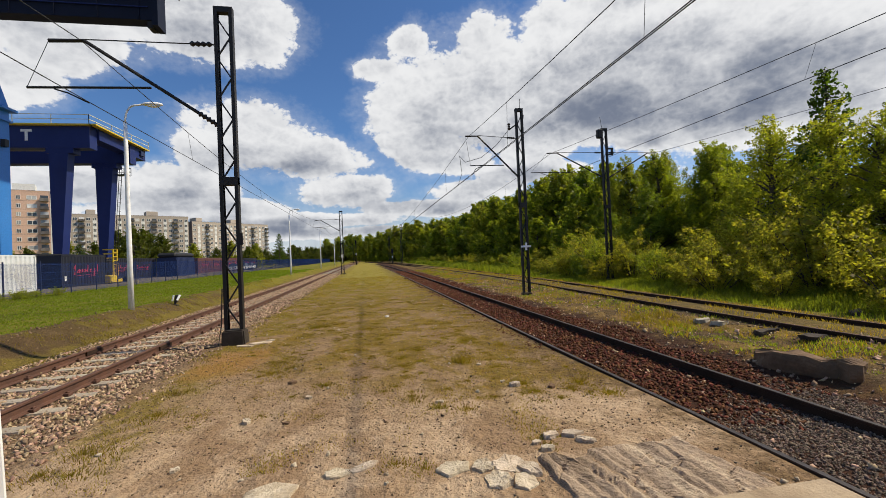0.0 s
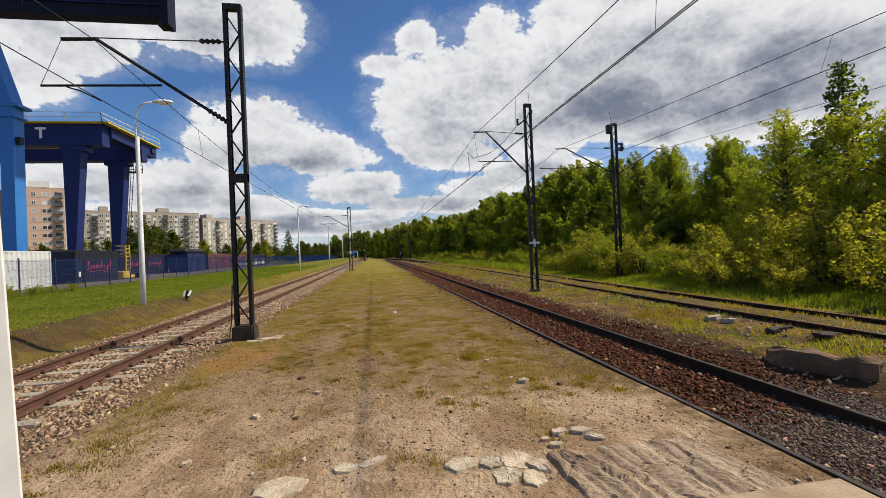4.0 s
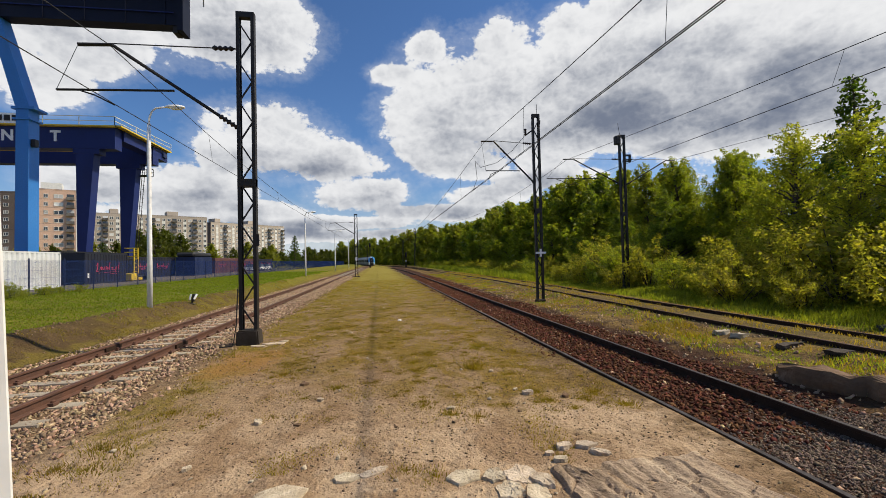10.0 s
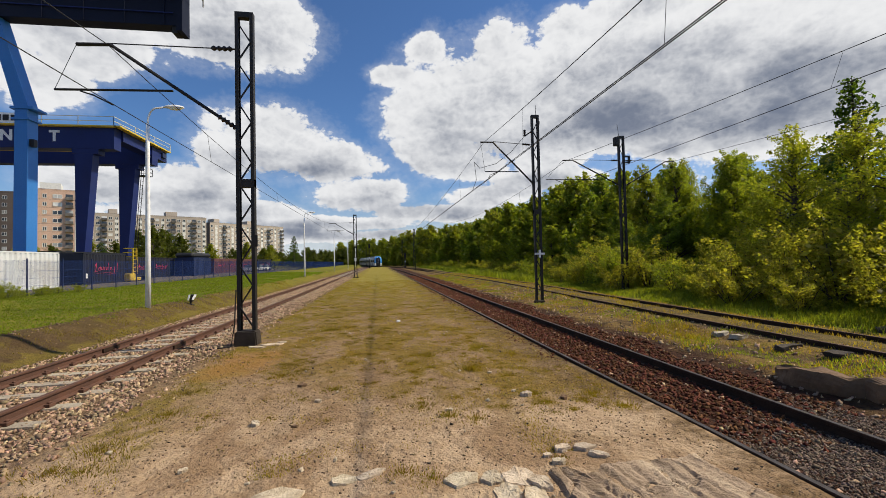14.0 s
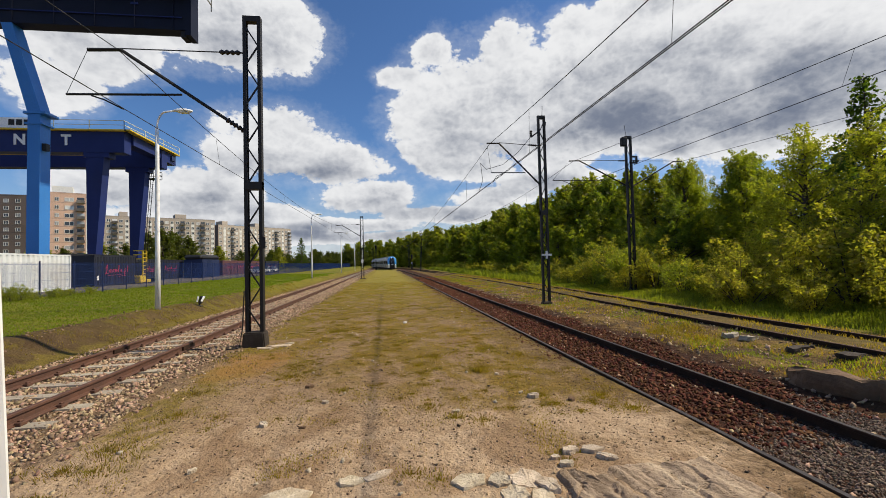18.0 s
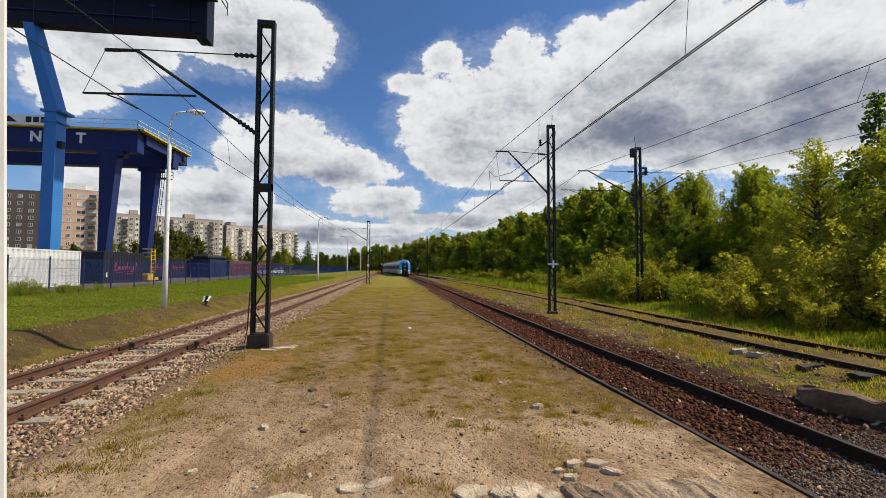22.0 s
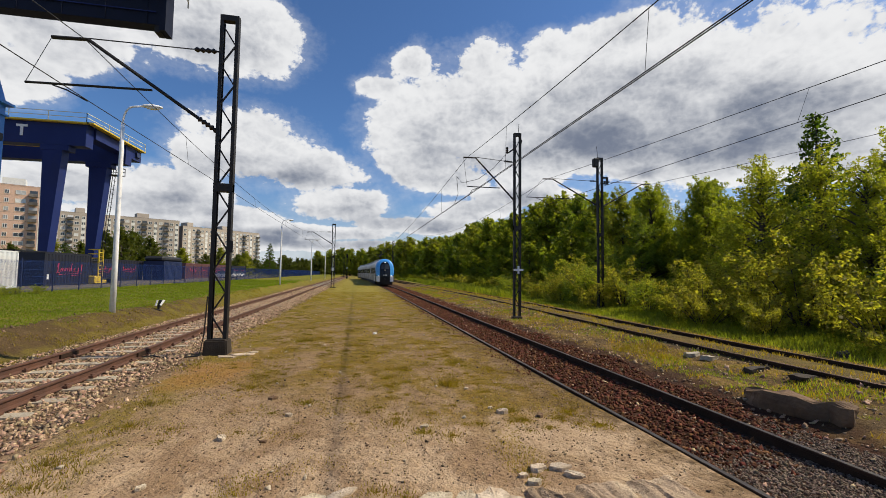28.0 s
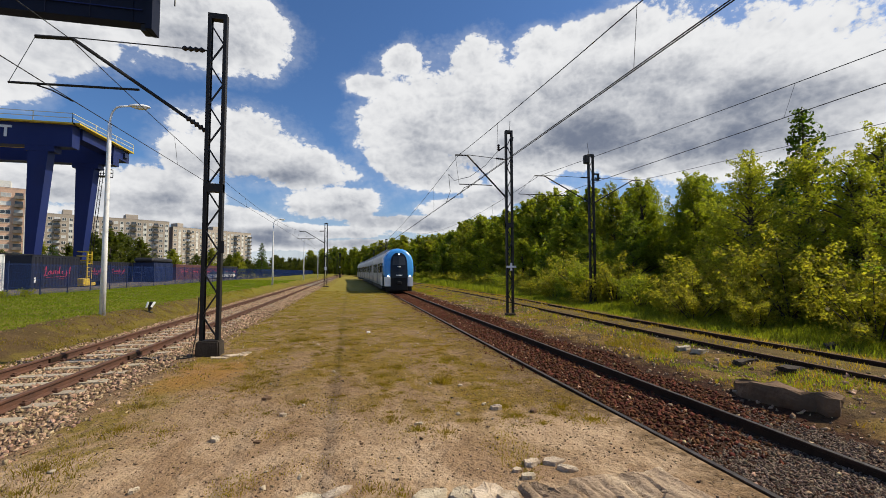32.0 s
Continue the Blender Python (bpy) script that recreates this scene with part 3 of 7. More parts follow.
def ground_z(x, y):
    """Height of the ground."""
    z = 0.03 * noise.noise((x * 0.5, y * 0.5, 0)) + 0.02 * noise.noise((x * 1.7, y * 1.7, 3))
    if abs(x) < 3.8 and 1 < y < 16:
        lump = 0.5 + 0.8 * noise.noise((x * 0.9, y * 0.9, 8))
        z += max(0.15, lump) * (0.014 * noise.noise((x * 4.5, y * 4.0, 1)) + 0.011 * noise.noise((x * 11, y * 10, 4)))
    if x < -3.0:
        bed = smooth01(-x, 3.3, 4.2) * (1 - smooth01(-x, 6.9, 7.6))
        z = z * (1 - bed) + bed * (NEAR_Z - 0.200)
        z += 0.50 * smooth01(-x, 7.4, 8.8) + 0.14 * smooth01(-x, 10.0, 18.0) + 0.06 * noise.noise((x * 0.6, y * 0.35, 7)) * smooth01(-x, 7.2, 8.5)
    if x > 2.8:
        dx = x - main_x(min(max(y, -20), 370)) if y > 60 else x - 4.45
        lip = smooth01(dx, -1.5, -0.85)
        z = z * (1 - lip) + lip * (MAIN_Z - 0.02 - 0.03 * smooth01(y, 4.5, 9.0) + 0.3 * z)
        bed = smooth01(dx, -0.79, -0.71) * (1 - smooth01(dx, 1.6, 2.6))
        z = z * (1 - bed) + bed * (MAIN_Z - 0.16 + 0.07 * (1 - smooth01(y, 2.8, 4.6)))
        if -20 < y < 75:
            ds = x - side_x(y)
            bank = 0.5 + 0.5 * noise.noise((x * 1.3, y * 0.8, 5))
            z += (0.09 + 0.05 * smooth01(y, 10, 26)) * (1 - smooth01(abs(ds), 1.2, 1.9)) + (0.02 + 0.05 * bank) * (1 - smooth01(abs(ds + 0.05), 0.50, 0.72)) + 0.07 * bank * smooth01(ds, 0.78, 0.95) * (1 - smooth01(ds, 1.6, 2.6))
        z += 0.25 * smooth01(x, 12.0, 17.0)
    return z


def sheet():
    """The ground in one sheet to the horizon, finer by the camera."""
    xs = sorted({round(s * v, 3) for s in (-1, 1) for v in [i * 0.045 for i in range(0, 78)] + [3.55, 3.6, 3.66, 3.735] + [i * 0.12 for i in range(32, 96)] + [11.4 + i * 0.4 for i in range(1, 33)] + [26, 30, 36, 45, 60, 90, 140, 220, 350, 600, 1000, 1800, 3500]})
    ys = [-3500, -1500, -600, -200, -80, -30, -15, -8, -4, -2, -1] + [i * 0.14 for i in range(0, 15)] + [2.1 + i * 0.05 for i in range(0, 120)] + [8.1 + i * 0.09 for i in range(0, 66)] + [14.04 + i * 0.5 for i in range(0, 60)] + [44 + 2 * i for i in range(0, 40)]
    ys += [130, 145, 160, 180, 200, 230, 260, 300, 360, 450, 600, 900, 1500, 3500]
    verts = [(x, y, ground_z(x, y) if abs(x) < 60 and -40 < y < 300 else 0.0 + (0.64 if x < -60 else 0.25 if x > 60 else 0)) for y in ys for x in xs]
    n = len(xs)
    faces = [(j * n + i, j * n + i + 1, (j + 1) * n + i + 1, (j + 1) * n + i) for j in range(len(ys) - 1) for i in range(n - 1)]
    ob = raw("ground", verts, faces, GROUND, smooth=True)
    tagged(ob, "bare sandy ground with dry grass, ballast and lawn", "ground", kind="structure")


sheet()


# ---------------------------------------------------------------- tracks
def rail_mesh(path, z, off, y0, y1, step, h=0.165):
    """One rail along a path: foot, web and head. Its profile is swept from y0 to y1."""
    prof = [(-0.07, 0), (0.07, 0), (0.07, 0.014), (0.012, 0.035), (0.011, h - 0.05), (0.036, h - 0.038), (0.036, h - 0.008), (0.028, h), (-0.028, h),
            (-0.036, h - 0.008), (-0.036, h - 0.038), (-0.011, h - 0.05), (-0.012, 0.035), (-0.07, 0.014)]
    ys = [y0]
    while ys[-1] < y1:
        ys.append(min(y1, ys[-1] + step * (1 + max(0, ys[-1]) / 25)))
    vs, fs, n = [], [], len(prof)
    for y in ys:
        x, s = path(y), (path(y + 0.5) - path(y - 0.5))
        nx, ny = 1 / math.hypot(1, s), -s / math.hypot(1, s)
        vs += [(x + nx * (off + px), y + ny * (off + px), z - h + pz) for px, pz in prof]
    for j in range(len(ys) - 1):
        for i in range(n):
            fs.append((j * n + i, j * n + (i + 1) % n, (j + 1) * n + (i + 1) % n, (j + 1) * n + i))
    fs += [tuple(range(n)), tuple(range((len(ys) - 1) * n, len(ys) * n))[::-1]]
    return vs, fs, n


def add_rail(track, path, z, off, y0, y1, mat, topmat, label, step=1.5):
    vs, fs, n = rail_mesh(path, z, off, y0, y1, step)
    ob = raw("rail", vs, fs, mat, track, label)
    ob.data.materials.append(topmat)
    for k, p in enumerate(ob.data.polygons):
        if k < len(fs) - 2 and k % n in (7,):
            p.material_index = 1
    return ob


near_track = thing("railway_track", pose(0, 0, 0), "rusty railway track on pale concrete sleepers", "track", "tracks", "structure")
main_track = thing("railway_track", pose(0, 0, 0), "railway track sunk in rust-stained ballast", "track", "tracks", "structure")
side_track = thing("railway_track", pose(0, 0, 0), "overgrown siding track with dark rails", "track", "tracks", "structure")
for s in (-0.753, 0.753):
    add_rail(near_track, near_x, NEAR_Z, s, -3.0, 215.0, RUST, RUST, "rust-brown rail")
    add_rail(main_track, main_x, MAIN_Z, s, -3.0, 370.0, DARKRAIL, RAILTOP, "dark rail with a worn shiny head")
    add_rail(side_track, side_x, SIDE_Z, s, -3.0, 190.0, DARKRAIL, RUST, "dark rusty rail")


# ---------------------------------------------------------------- overhead line masts
def lattice_mast(name, m, h, w, d, label, bays, base=True):
    """A lattice mast of two channels with zigzag bracing; local z up, width along x."""
    t = thing(name, m, label, "mast", "overhead line masts")
    for s in (-1, 1):
        bm = bmesh.new()
        x = s * (w / 2 - 0.02)
        xo, xi, xt, yo, yi = x + s * 0.028, x - s * 0.028, x - s * 0.055, d / 2 + 0.012, d / 2 - 0.012
        ring = [(xo, -yo), (xo, yo), (xt, yo), (xt, yi), (xi, yi), (xi, -yi), (xt, -yi), (xt, -yo)][::s]
        prism(bm, [(u, v, 0.0) for u, v in ring], [(u, v, h) for u, v in ring])
        part("channel", bm, STEELDARK, t)
    step = (h - 0.7) / bays
    for i in range(bays):
        z = 0.45 + i * step
        a, b = (-1, 1) if i % 2 else (1, -1)
        part("brace", bar(bmesh.new(), (a * (w / 2 - 0.05), -d / 2, z), (b * (w / 2 - 0.05), -d / 2, z + step), 0.034), STEELDARK, t)
    part("cap_plate", boxes((-w / 2 - 0.01, w / 2 + 0.01, -d / 2 - 0.01, d / 2 + 0.01, h - 0.12, h + 0.02)), STEELDARK, t)
    part("batten_plate", boxes((-w / 2 - 0.008, w / 2 + 0.008, -d / 2 - 0.02, d / 2 + 0.02, h * 0.47, h * 0.47 + 0.2)), STEELDARK, t)
    if base:
        bm = bmesh.new()
        prism(bm, [(-0.28, -0.22, -0.12), (0.28, -0.22, -0.12), (0.28, 0.26, -0.12), (-0.28, 0.26, -0.12)], [(-0.25, -0.2, 0.36), (0.25, -0.2, 0.36), (0.25, 0.23, 0.36), (-0.25, 0.23, 0.36)])
        bmesh.ops.bevel(bm, geom=bm.edges[:], offset=0.03, segments=2, affect="EDGES")
        part("foundation", bm, DARKCON, t, "dark sooty concrete foundation block")
    return t


def ribbed(p, q, n, r):
    """An insulator of n ribs between two points, with its metal ends."""
    p, q = Vector(p), Vector(q)
    pts, radii = [], []
    for i in range(n * 2 + 1):
        pts.append(p.lerp(q, i / (n * 2)))
        radii.append(r if i % 2 else r * 0.45)
    return tube(pts, r, 8, radii)


def cantilever(t, s, x_mast, tip, elbow, foot, steady, drop, topz, size=1.0):
    """Arm of an overhead line mast: pipe, tie, steady arm, insulators. s: side."""
    k = 0.045 * size
    el_, ti, fo = Vector((elbow[0], 0, elbow[1])), Vector((tip[0], 0, tip[1])), Vector((foot[0], 0, foot[1]))
    d = (el_ - fo).normalized()
    a = fo + d * 0.55 * size
    raw("cantilever_pipe", *tube([a, el_, ti], k), STEELDARK, t)
    raw("insulator", *ribbed(fo, a, 5, 0.075 * size), INSUL, t, "ribbed brown insulator")
    tm = Vector((x_mast, 0, topz))
    dt = (el_ + Vector((0, 0, 0.03)) - tm).normalized()
    raw("insulator", *ribbed(tm + dt * 0.1, tm + dt * 0.6 * size, 4, 0.07 * size), INSUL, t, "ribbed brown insulator")
    raw("tie_rod", *join(tube([tm, tm + dt * 0.1], 0.02), tube([tm + dt * 0.6 * size, el_ + Vector((0, 0, 0.03))], 0.014)), STEELDARK, t)
    if steady:
        (sx, sz), (ex, ez) = steady
        raw("steady_arm", *tube([(sx, 0, sz), (ex, 0, ez)], 0.028 * size), STEELDARK, t)
        raw("hanger_wire", *tube([ti, (ex, 0, ez)], 0.007), WIRE, t)
        if drop:
            raw("registration_arm", *tube([(ex + s * -0.55, 0, ez - 0.02), ((ex + drop[0]) / 2 - s * 0.2, 0, (ez + drop[1]) / 2 + 0.06), (drop[0], 0, drop[1])], 0.018 * size), STEELDARK, t)


mast = lattice_mast("catenary_mast", pose(-3.28, 11.3, 0.0), 8.42, 0.42, 0.15, "black steel lattice mast on a sooty concrete block", 15)
cantilever(mast, -1, -0.2, (-3.85, 7.43), (-3.11, 7.46), (-0.2, 5.46), ((-1.70, 6.37), (-4.32, 6.31)), (-3.05, 5.97), 7.5)
part("signal_plate", boxes((0.19, 0.30, -0.16, -0.13, 2.45, 2.75)), STEELDARK, mast)
raw("earth_cable", *tube([(-0.2, -0.2, 1.4), (-0.24, -0.22, 0.5), (-0.3, -0.3, 0.02), (-0.9, -0.35, -0.02), (-1.3, -0.2, 0.03), (-1.8, -0.3, 0.02)], 0.016), STEELDARK, mast)

far_mast = lattice_mast("catenary_mast", pose(-3.05, 57, 0.0), 8.3, 0.42, 0.24, "dark lattice mast with one arm over the track", 12, base=False)
part("footing", boxes((-0.42, 0.42, -0.25, 0.25, -0.1, 0.10), bevel=0.03), DARKCON, far_mast)
cantilever(far_mast, -1, -0.2, (-3.3, 7.15), (-2.6, 7.2), (-0.2, 5.7), ((-1.4, 6.3), (-3.6, 6.2)), (-2.9, 5.9), 7.25)
part("number_board", boxes((-0.15, 0.15, -0.16, -0.13, 2.2, 2.6)), WHITEPAINT, far_mast, "small pale plate")

cross_mast = lattice_mast("catenary_mast", pose(7.26, 18.59, 0.0), 8.62, 0.34, 0.13, "slender black lattice mast with a white cross plate", 16, base=False)
part("footing", boxes((-0.22, 0.22, -0.16, 0.16, -0.1, 0.08), bevel=0.03), DARKCON, cross_mast)
cantilever(cross_mast, -1, -0.16, (-2.60, 7.33), (-2.02, 7.34), (-0.16, 5.46), ((-0.83, 6.0), (-2.42, 5.99)), (-2.35, 5.56), 7.25, 0.8)
part("cross_plate", boxes((-0.24, 0.24, -0.19, -0.165, 2.17, 2.26), (-0.045, 0.045, -0.192, -0.162, 2.04, 2.39)), WHITEPAINT, cross_mast, "white cross-shaped plate")
part("feeder_bracket", bar(bmesh.new(), (-0.15, 0, 7.9), (-0.5, 0, 7.65), 0.06), STEELDARK, cross_mast)
part("feeder_bracket", bar(bmesh.new(), (0.15, 0, 8.0), (0.22, 0, 8.35), 0.05), STEELDARK, cross_mast)
raw("insulator", *ribbed((-0.5, 0, 7.65), (-0.5, 0, 7.95), 3, 0.07), INSUL, cross_mast)
raw("lightning_rod", *tube([(0.05, 0, 8.6), (0.08, 0, 9.1)], 0.012), STEELDARK, cross_mast)

twin_mast = lattice_mast("catenary_mast", pose(13.96, 22.5, 0.15), 8.8, 0.36, 0.13, "dark lattice mast with arms on two sides", 16, base=False)
part("footing", boxes((-0.22, 0.22, -0.16, 0.16, -0.15, 0.06), bevel=0.03), DARKCON, twin_mast)
cantilever(twin_mast, -1, -0.16, (-3.6, 7.36), (-2.99, 7.38), (-0.2, 5.97), ((-1.49, 6.28), (-4.6, 6.26)), (-3.3, 5.9), 7.4, 0.8)
cantilever(twin_mast, 1, 0.16, (3.36, 7.4), (2.8, 7.38), (0.2, 5.93), None, None, 7.4, 0.8)
part("bracket", boxes((0.15, 0.5, -0.06, 0.06, 7.25, 7.33), (0.15, 0.5, -0.06, 0.06, 7.6, 7.68), (0.44, 0.52, -0.06, 0.06, 7.25, 7.68)), STEELDARK, twin_mast)
part("transformer_box", boxes((-0.42, -0.12, -0.15, 0.15, 8.25, 8.75), bevel=0.03), STEELDARK, twin_mast)
raw("lightning_rod", *tube([(-0.1, 0, 8.8), (-0.2, 0, 9.5)], 0.012), STEELDARK, twin_mast)

for px, py, ph, arm in ((7.6, 91.5, 8.9, -3.5), (7.0, 128, 8.4, -3), (-4.8, 168, 8.4, -3)):
    mm = lattice_mast("catenary_mast", pose(px, py, 0), ph, 0.36, 0.25, "distant dark lattice mast", 8, base=False)
    cantilever(mm, -1, -0.16, (arm, 7.2), (arm + 0.7, 7.25), (-0.16, 5.6), None, None, 7.3, 0.8)
    if py < 100:
        cantilever(mm, 1, 0.16, (3.2, 6.8), (2.6, 6.85), (0.16, 5.4), None, None, 7.0, 0.8)


def line_signal(x, y, h, label):
    """A light signal on a post: mast, head with hood, ladder and number plate."""
    t = thing("railway_signal", pose(x, y, 0.0), label, "signal", "line signals")
    raw("post", *tube([(0, 0, -0.1), (0, 0, h)], 0.075, 8), STEELDARK, t)
    part("signal_head", boxes((-0.26, 0.26, -0.16, 0.06, h - 1.25, h + 0.1), bevel=0.06), STEELDARK, t)
    for k in range(3):
        part("lamp_hood", boxes((-0.12, 0.12, -0.36, -0.16, h - 0.16 - 0.36 * k, h - 0.10 - 0.36 * k)), STEELDARK, t)
    part("number_plate", boxes((-0.16, 0.16, -0.11, -0.08, h * 0.4, h * 0.4 + 0.5)), WHITEPAINT, t, "small pale plate")
    part("base_box", boxes((-0.25, 0.25, -0.22, 0.22, -0.05, 0.7), bevel=0.03), STEELDARK, t)
    for sx in (-0.2, 0.2):
        part("ladder_rail", bar(bmesh.new(), (sx, 0.3, 0.1), (sx, 0.12, h - 0.9), 0.04), STEELDARK, t)


line_signal(-3.1, 140, 7.9, "tall dark light signal beside the far track")
line_signal(7.5, 123, 4.3, "low dark light signal before the wood")


def sagging(p, q, sag, n=24):
    p, q = Vector(p), Vector(q)
    return [p.lerp(q, i / n) - Vector((0, 0, sag * 4 * (i / n) * (1 - i / n))) for i in range(n + 1)]


def overhead(label, spans, r=0.011):
    """Contact wire, messenger and droppers over a track: spans of (contact0, messenger0, contact1, messenger1, sag, droppers)."""
    t = thing("overhead_line", pose(0, 0, 0), label, "overhead line", "overhead lines")
    for c0, m0, c1, m1, sag, drops, twin in spans:
        for k in range(twin):
            dx = Vector((0.05 * k, 0, 0))
            raw("contact_wire", *tube([Vector(c0) + dx, Vector(c1) + dx], r, 5), WIRE, t)
        pts = sagging(m0, m1, sag)
        raw("messenger_wire", *tube(pts, r, 5), WIRE, t)
        for f in drops:
            a = pts[0].lerp(pts[-1], f) - Vector((0, 0, sag * 4 * f * (1 - f)))
            b = Vector(c0).lerp(Vector(c1), f)
            raw("dropper", *tube([a, b], 0.006, 4), WIRE, t)
    return t


overhead("thin dark wires over the near track", [
    ((-6.3, 11.3, 5.97), (-6.45, 11.3, 7.46), (-6.0, 57, 5.95), (-6.0, 57, 7.2), 0.95, (0.13, 0.36, 0.6, 0.84), 1),
    ((-6.1, -34, 5.9), (-6.1, -34, 7.3), (-6.3, 11.3, 5.97), (-6.45, 11.3, 7.46), 0.9, (0.15, 0.4, 0.62, 0.85), 1),
    ((-6.0, 57, 5.95), (-6.0, 57, 7.2), (-5.6, 110, 5.95), (-5.6, 110, 7.2), 0.9, (), 1)])
overhead("twin contact wires and messenger over the main track", [
    ((4.83, 18.6, 5.56), (4.82, 18.6, 7.33), (4.6, 91, 5.6), (4.6, 91, 7.2), 1.1, (0.08, 0.3, 0.5, 0.7), 2),
    ((5.05, -32, 5.7), (5.5, -32, 7.3), (4.83, 18.6, 5.56), (4.82, 18.6, 7.33), 0.75, (0.2, 0.45, 0.76, 0.9), 2),
    ((4.6, 91, 5.6), (4.6, 91, 7.2), (4.0, 128, 5.6), (4.0, 128, 7.2), 0.9, (), 1)])
overhead("dark wires over the siding", [
    ((10.66, 22.5, 6.05), (10.6, 22.5, 7.5), (9.5, 60, 6.0), (9.4, 60, 7.4), 0.9, (0.2, 0.6), 1),
    ((12.9, -26, 6.2), (14.6, -26, 7.3), (10.66, 22.5, 6.05), (10.6, 22.5, 7.5), 0.45, (0.72, 0.3), 1)])
side_wire = thing("overhead_line", pose(0, 0, 0), "single slack wire beside the wood", "overhead line", "overhead lines")
raw("messenger_wire", *tube(sagging((17.3, 22.5, 7.55), (21.5, -10, 7.4), 0.2), 0.011, 5), WIRE, side_wire)
jumper = thing("jumper_cable", pose(0, 0, 0), "slack looping jumper cable between wires", "cable")
raw("cable", *tube([(6.78, 18.6, 7.7), (6.2, 18.9, 7.0), (5.6, 19.4, 6.55), (5.0, 20.2, 6.5), (4.82, 20.6, 6.9), (4.9, 20.8, 6.6), (5.0, 21.0, 6.1), (4.84, 21.2, 5.58)], 0.012, 5), WIRE, jumper)


# ---------------------------------------------------------------- street lamps
def street_lamp(m):
    t = thing("street_lamp", m, "pale galvanised street lamp with a curved arm", "lamp", "street lamps")
    raw("pole", *tube([(0, 0, -0.1), (0, 0, 2.5), (0, 0, 6.0), (0, 0, 7.0)], 0.07, 10, [0.10, 0.085, 0.07, 0.06]), GALV, t, smooth=True)
    arc = [(0.0, 0, 6.98)] + [(0.32 * (1 - math.cos(a_)), 0, 7.0 + 0.62 * math.sin(a_)) for a_ in np.linspace(0.2, math.pi / 2, 6)] + [(0.62, 0, 7.66)]
    raw("arm", *tube(arc, 0.035, 8), GALV, t, smooth=True)
    bm = bmesh.new()
    bmesh.ops.create_uvsphere(bm, u_segments=14, v_segments=8, radius=1.0)
    for v in bm.verts:
        v.co = Vector((v.co.x * 0.38 + 0.93, v.co.y * 0.13, v.co.z * (0.10 if v.co.z > 0 else 0.05) + 7.66))
    part("lamp_head", bm, GALV, t, "oval grey lamp head", True)
    bm = bmesh.new()
    bmesh.ops.create_uvsphere(bm, u_segments=12, v_segments=6, radius=1.0)
    for v in bm.verts:
        v.co = Vector((v.co.x * 0.24 + 0.98, v.co.y * 0.10, v.co.z * 0.06 + 7.615))
    part("lamp_glass", bm, WHITEPAINT, t)
    return t


lamp = street_lamp(pose(-8.62, 17.5, 0.46))
for lx, ly in ((-8.62, 51.6), (-8.4, 83), (-8.0, 113), (-7.8, 145)):
    copy_thing(lamp, pose(lx, ly, 0.35))

# little points signal by the near track
sig = thing("dwarf_signal", pose(-8.25, 20.2, ground_z(-8.25, 20.2) - 0.03, 0, 14, 0), "leaning dwarf signal with two white plates", "signal")
part("post", boxes((-0.03, 0.03, -0.03, 0.03, -0.1, 0.3)), STEELDARK, sig)
part("signal_housing", boxes((-0.06, 0.06, -0.07, 0.08, 0.12, 0.46), bevel=0.02), STEELDARK, sig)
for k in (-1, 1):
    o = part("signal_disc", boxes((-0.042, 0.042, -0.012, 0.012, -0.13, 0.13), bevel=0.006), WHITEPAINT, sig, "white reflective plate")
    o.matrix_basis = pose(k * 0.105, -0.09, 0.34 + 0.03 * k, -18, 16 * k, 22 * k)
part("foot", boxes((-0.14, 0.14, -0.1, 0.1, -0.08, 0.05), bevel=0.02), STEELDARK, sig)


# ---------------------------------------------------------------- fence and yard
def mesh_fence():
    t = thing("mesh_fence", pose(-18, 0, 0), "dark blue welded mesh fence on the lawn", "fence", kind="structure")
    me_post = mesh_of("post", *solid(boxes((-0.025, 0.025, -0.025, 0.025, -0.1, 1.95))), CONTBLUE)
    line = [(-0.0, 22.4 + 2.5 * i) for i in range(31)] + [(-0.012 * (i + 1) * 2.5, 97.4 + 2.5 * (i + 1)) for i in range(58)]
    panel = bmesh.new()
    for k in range(50):
        box(panel, -0.003, 0.003, 0.02 + k * 0.05, 0.0255 + k * 0.05, 0.05, 1.85)
    for z in (0.1, 0.5, 0.9, 1.3, 1.75):
        box(panel, -0.009, -0.003, 0.0, 2.5, z, z + 0.009)
    me_panel = mesh_of("mesh_panel", *solid(panel), FENCE)
    for px, y in line:
        p = new("post", me_post)
        p.parent, p.location = t, (px, y, ground_z(-18, y))
        p = new("mesh_panel", me_panel)
        p.parent, p.location = t, (px, y, ground_z(-18, y))
    return t


def solid(bm):
    """Vertices and faces of a bmesh, which is freed."""
    bm.verts.index_update()
    vs, fs = [tuple(v.co) for v in bm.verts], [tuple(v.index for v in f.verts) for f in bm.faces]
    bm.free()
    return vs, fs


mesh_fence()


